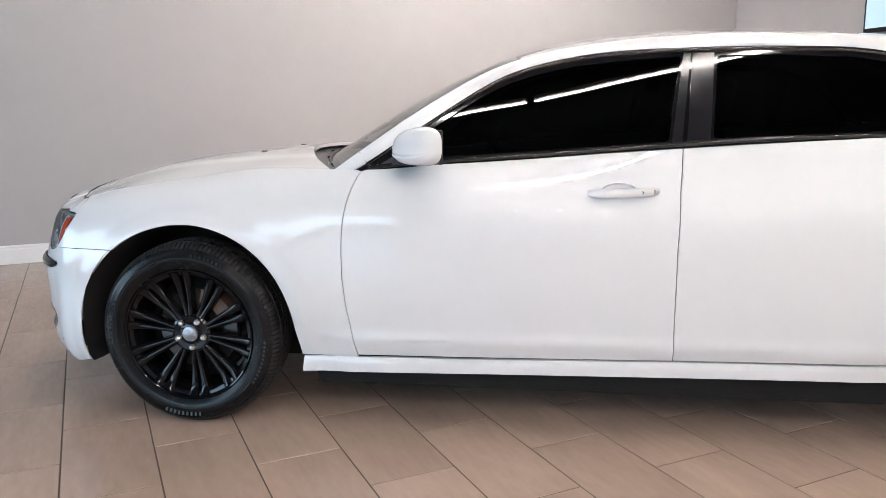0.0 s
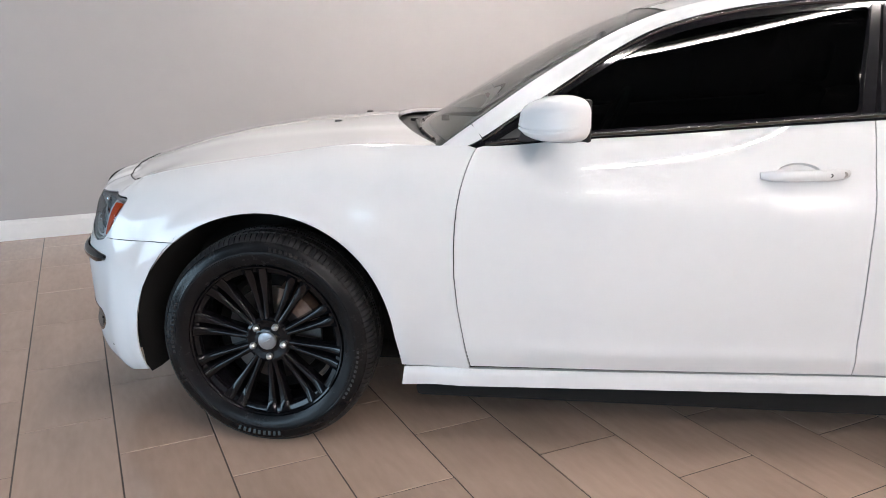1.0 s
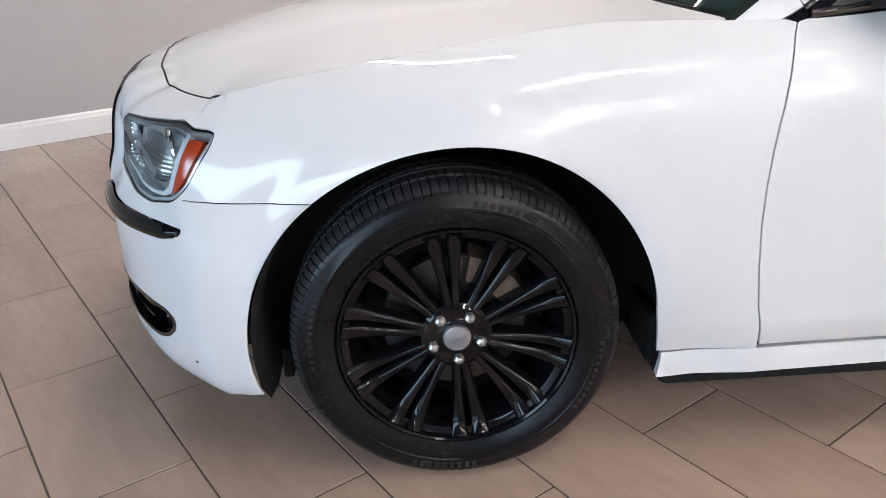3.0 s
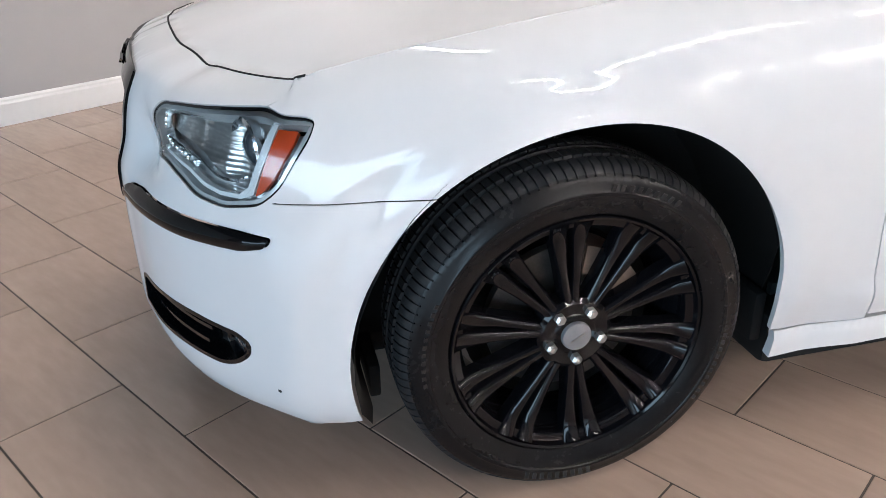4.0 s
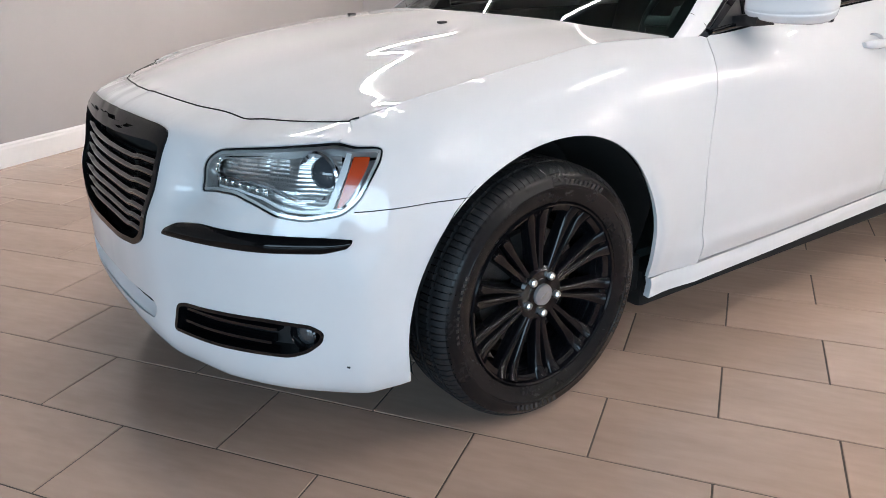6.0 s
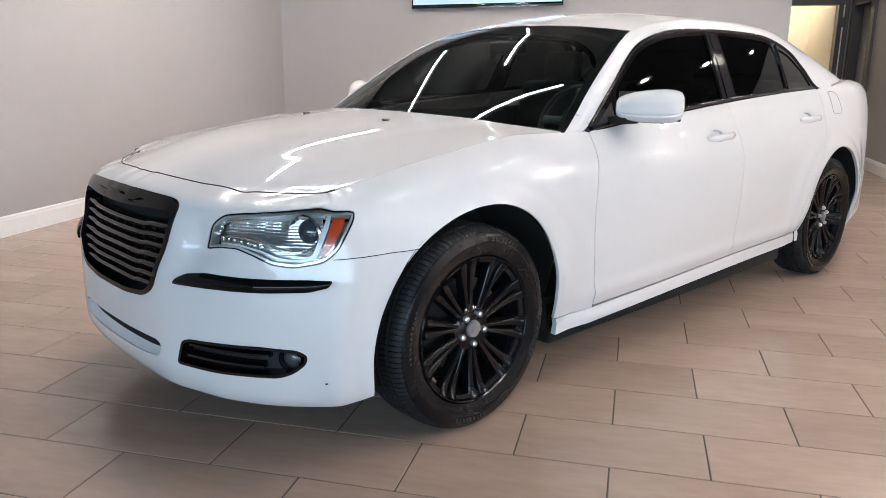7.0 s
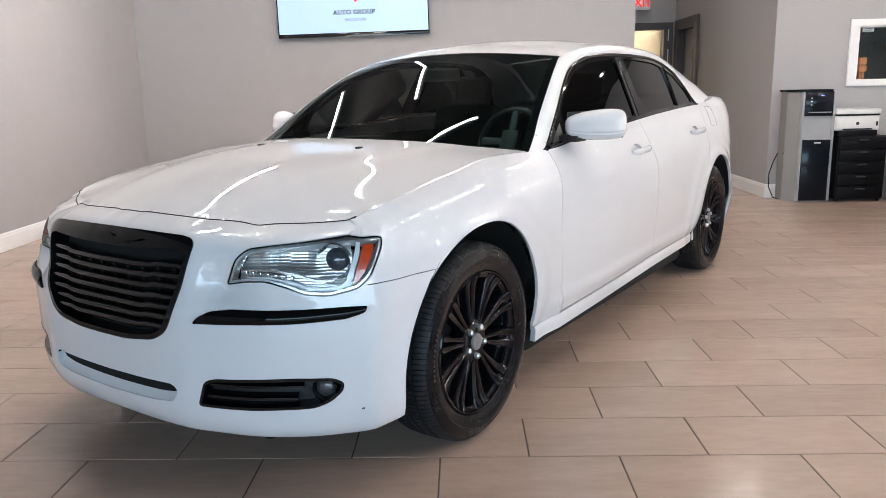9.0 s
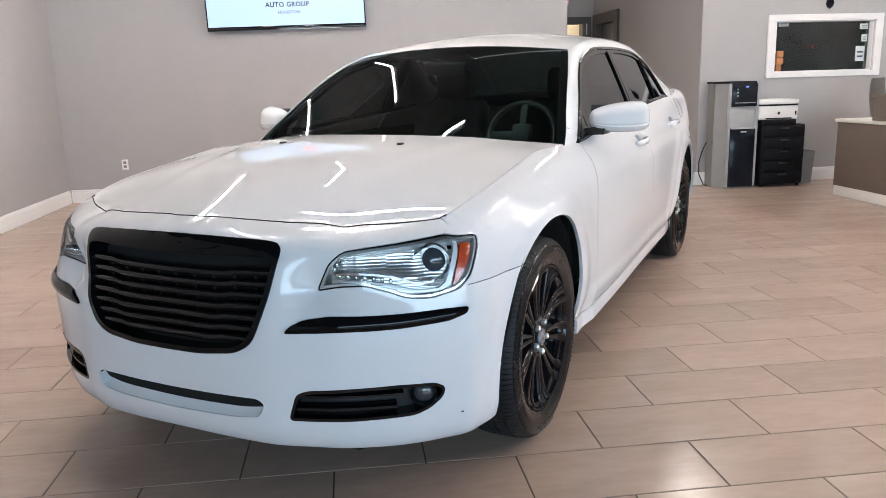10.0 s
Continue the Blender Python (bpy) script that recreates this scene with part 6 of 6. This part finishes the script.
# wall socket
SO = thing("wall_socket", on_room(6.198, 2.504, 0.422), "white double wall socket low on the grey wall", "socket")
part("cover_plate", boxes((-0.008, 0.0, -0.035, 0.035, -0.058, 0.058), bevel=0.003), WHITE_TRIM, SO)
for dz in (-0.022, 0.022):
    part("outlet_face", boxes((-0.011, -0.007, -0.017, 0.017, dz - 0.015, dz + 0.015), bevel=0.002), GREY_PANEL, SO)

# office window
W2 = setting("window_2", boxes((5.405, 5.43, -6.225, -4.83, 1.82, 1.89), (5.405, 5.43, -6.225, -4.83, 1.195, 1.255), (5.405, 5.43, -4.925, -4.83, 1.255, 1.82), (5.405, 5.43, -6.225, -6.13, 1.255, 1.82), (5.43, 5.56, -6.13, -4.93, 1.255, 1.268), (5.43, 5.56, -6.13, -4.93, 1.807, 1.82), (5.43, 5.56, -4.943, -4.93, 1.268, 1.807), (5.43, 5.56, -6.13, -6.117, 1.268, 1.807), bevel=0.004), WHITE_TRIM, "white window frame in the office wall")
part("pane", boxes((5.505, 5.511, -6.117, -4.943, 1.268, 1.807)), PANE, W2, "dark window pane")
for v0, v1, z0, z1, m in ((-5.12, -5.0, 1.765, 1.815, STICKER), (-6.08, -5.97, 1.36, 1.53, STICKER), (-6.10, -6.03, 1.58, 1.66, STICKER), (-6.10, -6.00, 1.72, 1.78, STICKER)):
    s = part("sticker", boxes((5.499, 5.503, v0, v1, z0, z1)), m, W2, "pale sticker on the pane")
    for k in range(2):
        zz = z0 + (z1 - z0) * (0.25 + 0.3 * k)
        part("sticker_bar", boxes((5.497, 5.4995, v0 + 0.02, v1 - 0.02, zz, zz + (z1 - z0) * 0.12)), SCREEN_INK, s)
GARLAND = [(-5.20, 1.640), (-5.30, 1.590), (-5.42, 1.548), (-5.52, 1.540), (-5.66, 1.575), (-5.79, 1.640)]
part("garland_string", tube([(5.60, v, z + 0.03) for v, z in [(-5.12, 1.70)] + GARLAND + [(-5.88, 1.70)]], 0.0025, 5), BLACK_BOX, W2, "thin dark string")
for k, (v, z) in enumerate(GARLAND):
    if k in (2, 3):
        part("hanging_shape", lathe([(0.0005, -0.03), (0.026, -0.022), (0.036, 0.0), (0.026, 0.022), (0.0005, 0.03)], 16, "z"), SIGN_RED, W2, "dull red paper lantern", at=pose(5.60, v, z))
    else:
        bm = bmesh.new()
        pts = [(-0.075, 0.028), (-0.045, 0.032), (-0.02, 0.012), (-0.012, 0.03), (0.012, 0.03), (0.02, 0.012), (0.045, 0.032), (0.075, 0.028), (0.055, -0.012), (0.03, -0.004), (0.0, -0.034), (-0.03, -0.004), (-0.055, -0.012)]
        f = bm.faces.new([bm.verts.new((0, p, q)) for p, q in pts])
        bmesh.ops.solidify(bm, geom=[f], thickness=0.004)
        part("hanging_shape", bm, BLACK_BOX, W2, "black paper bat shape", None, pose(5.60, v, z, 8 * (k - 2), 0, 0))
part("office_panel", boxes((7.37, 7.395, -7.0, -4.4, 0.2, 2.6)), OFFICE_TEAL_GLOOM, W2, "green-grey office wall with the gloom put into its colour")
FG = thing("figurine", on_room(5.46, -5.0, 1.269), "small brown toy figure on the window ledge", "figurine")
bm = boxes((-0.02, 0.02, -0.028, -0.004, 0.0, 0.07), (-0.02, 0.02, 0.004, 0.028, 0.0, 0.07), (-0.024, 0.024, -0.034, 0.034, 0.07, 0.145), (-0.016, 0.016, -0.055, -0.034, 0.08, 0.14), (-0.016, 0.016, 0.034, 0.055, 0.08, 0.14), (-0.034, 0.034, -0.040, 0.040, 0.150, 0.225), bevel=0.009, seg=2)
bpy.data.objects.remove(FG)
tagged(part("figurine", bm, FIGURE, None, "", 35, on_room(5.46, -5.0, 1.269)), "small brown toy figure on the window ledge", "figurine")
OR = part("ceiling_ornament", lathe([(0.0005, 0.0), (0.03, 0.02), (0.045, 0.06), (0.03, 0.12), (0.02, 0.15), (0.004, 0.16), (0.004, 0.30)], 12, "z"), DARK_PANEL, None, "", 20, on_room(5.40, -5.54, 1.94))
tagged(OR, "small dark hanging ornament on the office wall", "ornament")


# water cooler
def prism(pts, z0, z1, bevel=0.0):
    bm = bmesh.new()
    f = bm.faces.new([bm.verts.new((x, y, z0)) for x, y in pts])
    r = bmesh.ops.extrude_face_region(bm, geom=[f])
    for v in r["geom"]:
        if isinstance(v, bmesh.types.BMVert):
            v.co.z = z1
    bmesh.ops.recalc_face_normals(bm, faces=bm.faces)
    if bevel:
        bmesh.ops.bevel(bm, geom=list(bm.edges), offset=bevel, segments=2, affect="EDGES")
    return bm


WC = thing("water_cooler", on_room(5.22, -4.34, 0), "silver and black standing water cooler against the wall", "water cooler")
part("grey_body", prism([(0.17, 0.20), (-0.03, 0.215), (-0.13, 0.10), (-0.13, -0.21), (-0.03, -0.225), (0.17, -0.215)], 0.0, 1.15, 0.006), GREY_PANEL, WC, "grey side panels")
part("silver_edge", prism([(-0.125, 0.118), (-0.160, 0.105), (-0.160, 0.085), (-0.125, 0.085)], 0.01, 1.15, 0.006), SILVER, WC, "silver front pillar")
part("silver_edge", prism([(-0.125, -0.205), (-0.16, -0.205), (-0.16, -0.235), (-0.10, -0.235)], 0.01, 1.15, 0.006), SILVER, WC, "silver front pillar")
part("lower_door", boxes((-0.165, -0.12, -0.205, 0.085, 0.015, 0.655), bevel=0.005), DARK_PANEL, WC, "dark lower door")
part("tap_niche_back", boxes((-0.134, -0.125, -0.205, 0.085, 0.655, 0.90)), SILVER, WC, "pale dispensing niche")
part("drip_tray", boxes((-0.17, -0.12, -0.20, 0.08, 0.655, 0.668), bevel=0.003), SILVER, WC)
part("upper_panel", boxes((-0.168, -0.12, -0.205, 0.085, 0.90, 1.15), bevel=0.005), DARK_PANEL, WC, "dark control panel")
part("panel_strip", boxes((-0.171, -0.166, -0.19, 0.05, 0.935, 0.943)), SILVER, WC)
for k in range(3):
    part("button", boxes((-0.172, -0.166, 0.018, 0.03, 1.01 + 0.035 * k, 1.02 + 0.035 * k)), STICKER, WC)
part("lit_mark", boxes((-0.172, -0.167, -0.10, -0.07, 1.105, 1.115)), material("blue_indicator", (0.1, 0.15, 0.9), 0.4, emit=2.0, emit_colour=(0.2, 0.3, 1.0)), WC)
part("top_lid", prism([(0.18, 0.215), (-0.04, 0.23), (-0.165, 0.10), (-0.175, -0.19), (-0.04, -0.24), (0.18, -0.225)], 1.15, 1.172, 0.004), BLACK_BOX, WC, "black top lid")
part("badge_mark", boxes((-0.169, -0.164, -0.10, -0.035, 0.617, 0.629)), STICKER, WC)
part("side_vent", boxes((-0.02, 0.0, 0.212, 0.2165, 0.50, 0.515)), BLACK_BOX, WC)
CB = part("power_cord", tube([(5.36, -4.13, 0.50), (5.37, -4.09, 0.40), (5.36, -4.05, 0.28), (5.32, -4.035, 0.14), (5.25, -4.06, 0.03), (5.28, -4.12, 0.008)], 0.006, 6), BLACK_BOX, None, "", 35, ROOM)
tagged(CB, "thin black power cord beside the water cooler", "cord")

# drawer cabinet with printer
DC = thing("drawer_cabinet", on_room(5.02, -4.865, 0), "black plastic drawer cabinet under the printer", "drawer cabinet")
part("carcass", boxes((0.01, 0.36, -0.25, 0.25, 0.03, 0.69), bevel=0.008), BLACK_BOX, DC)
for k in range(5):
    z = 0.045 + 0.128 * k
    d = part("drawer", boxes((-0.012, 0.012, -0.24, 0.24, z, z + 0.120), bevel=0.005), BLACK_BOX, DC)
    part("drawer_grip", boxes((-0.024, -0.011, -0.05, 0.05, z + 0.085, z + 0.10), bevel=0.003), SATIN_GREY, d)
for a, b in ((0.04, -0.22), (0.04, 0.22), (0.33, -0.22), (0.33, 0.22)):
    part("castor", lathe([(0.0005, 0.0), (0.016, 0.0), (0.016, 0.03), (0.0005, 0.03)], 12, "z"), BLACK_BOX, DC, at=pose(a, b, 0.001))
PR = thing("printer", on_room(5.04, -4.80, 0.691), "white and black desktop printer on a black cabinet", "printer")
part("paper_tray", boxes((-0.02, 0.34, -0.20, 0.20, 0.0, 0.055), bevel=0.006), BLACK_BOX, PR, "black paper tray")
part("body", boxes((0.0, 0.34, -0.225, 0.225, 0.055, 0.205), bevel=0.012), OFF_WHITE, PR, "white printer body")
part("scanner_gap", boxes((0.005, 0.335, -0.22, 0.22, 0.205, 0.222)), BLACK_BOX, PR)
part("scanner_lid", boxes((-0.01, 0.34, -0.23, 0.23, 0.222, 0.275), bevel=0.01), OFF_WHITE, PR, "white scanner lid")
part("control_slot", boxes((-0.004, 0.004, -0.205, -0.190, 0.10, 0.145)), BLACK_BOX, PR)
part("round_mark", lathe([(0.0005, 0.0), (0.017, 0.0), (0.017, 0.003)], 20, "y"), SATIN_GREY, PR, at=pose(-0.002, 0.0, 0.125, 0, 0, -90))
part("output_slot", boxes((-0.006, 0.002, -0.15, 0.15, 0.062, 0.075)), BLACK_BOX, PR)
BN = part("waste_bin", lathe([(0.0005, 0.002), (0.105, 0.002), (0.125, 0.34), (0.132, 0.36), (0.128, 0.372), (0.118, 0.355), (0.10, 0.02), (0.0005, 0.015)], 4, "z"), BIN_GREY, None, "", 30, on_room(5.25, -5.25, 0, 45))
tagged(BN, "dark grey square plastic waste bin by the wall", "waste bin")

# reception desk
DK_ = thing("reception_desk", on_room(3.0, -5.03, 0), "brown laminate reception desk with a pale top and plinth", "desk")
part("plinth", boxes((-1.2, 1.325, -0.70, -0.004, 0.0, 0.10), bevel=0.003), PALE_TOP, DK_, "pale plinth")
part("front_panel", boxes((-1.2, 1.33, -0.70, 0.0, 0.102, 0.745), bevel=0.004), LAMINATE, DK_, "brown laminate panel")
part("worktop", boxes((-1.22, 1.36, -0.74, 0.012, 0.747, 0.777), bevel=0.004), PALE_TOP, DK_, "pale worktop")
part("raised_counter", boxes((-1.2, 0.86, -0.30, -0.03, 0.779, 1.00), bevel=0.004), LAMINATE, DK_, "brown raised counter")
part("counter_top", boxes((-1.22, 0.90, -0.34, -0.02, 1.002, 1.03), bevel=0.004), LAMINATE, DK_)
CH = thing("office_chair", on_room(4.55, -6.02, 0, 215), "grey padded office chair behind the desk", "chair")
part("seat", boxes((-0.25, 0.25, -0.25, 0.25, 0.44, 0.53), bevel=0.035, seg=3), LEATHER, CH)
bm = bmesh.new()
g = []
for z in np.linspace(0, 1, 9):
    g.append([bm.verts.new((-0.25 - 0.06 * math.sin(z * 2.4) - 0.08 * z + 0.02 * math.cos(a * 1.2), 0.26 * a * (1 - 0.25 * z ** 3), 0.55 + 0.62 * z)) for a in np.linspace(-1, 1, 9)])
for p, q in zip(g, g[1:]):
    for k in range(8):
        bm.faces.new((p[k], p[k + 1], q[k + 1], q[k]))
bmesh.ops.solidify(bm, geom=list(bm.faces), thickness=0.07)
bmesh.ops.recalc_face_normals(bm, faces=bm.faces)
part("backrest", bm, LEATHER, CH, "grey curved backrest")
for sd in (-1, 1):
    part("armrest", boxes((-0.18, 0.20, sd * 0.29 - 0.04, sd * 0.29 + 0.04, 0.70, 0.745), bevel=0.02, seg=3), PALE_TOP, CH, "pale armrest pad")
    part("arm_post", boxes((-0.03, 0.03, sd * 0.29 - 0.015, sd * 0.29 + 0.015, 0.46, 0.70), bevel=0.006), BLACK_BOX, CH)
part("column", lathe([(0.03, 0.12), (0.03, 0.44)], 16, "z"), BLACK_BOX, CH)
for k in range(5):
    part("leg", boxes((0.0, 0.30, -0.025, 0.025, 0.06, 0.11), bevel=0.01), BLACK_BOX, CH, at=pose(0, 0, 0, 0, 0, 72 * k))
    part("castor", lathe([(0.0005, -0.02), (0.03, -0.02), (0.03, 0.02), (0.0005, 0.02)], 14), BLACK_BOX, CH, at=pose(0.28 * math.cos(radians(72 * k)), 0.28 * math.sin(radians(72 * k)), 0.031))

TU, TV_, PU = -0.6293, -0.8917, 0.3064


def tile_mesh():
    bm = bmesh.new()
    g = 0.0024
    box(bm, g, PU - g, g, 2 * PU - g, -0.008, 0.0, bevel=0.0014, seg=1)
    me = bpy.data.meshes.new("tile")
    bm.to_mesh(me)
    bm.free()
    me.materials.append(TILE)
    return me


TILE_ME = tile_mesh()


def lay(u0, u1, v0, v1):
    for i in range(int(math.floor((u0 - TU) / PU)), int(math.ceil((u1 - TU) / PU))):
        off = TV_ + (0 if i % 2 == 0 else PU)
        for j in range(int(math.floor((v0 - off) / (2 * PU))), int(math.ceil((v1 - off) / (2 * PU)))):
            yield TU + i * PU, off + j * 2 * PU

# ---- floor tiles, one by one ----
near, far = [], []
for u, v in lay(-6.8, 9.2, -8.9, 3.1):
    (near if (-1.7 < u < 2.6 and -4.2 < v < 2.4) else far).append((u, v))
for u, v in near:
    t = new("tile", TILE_ME)
    t.parent = FLOOR
    t.matrix_basis = pose(u, v, 0)
src_v = [tuple(v.co) for v in TILE_ME.vertices]
src_f = [tuple(p.vertices) for p in TILE_ME.polygons]
vv, ff = [], []
for u, v in far:
    k = len(vv)
    vv += [(x + u, y + v, z) for x, y, z in src_v]
    ff += [tuple(i + k for i in f) for f in src_f]
far_me = bpy.data.meshes.new("far_tiles")
far_me.from_pydata(vv, [], ff)
far_me.materials.append(TILE)
tagged(new("tile_field", far_me), "brown porcelain floor tiles farther off", "", "", "stuff").parent = FLOOR
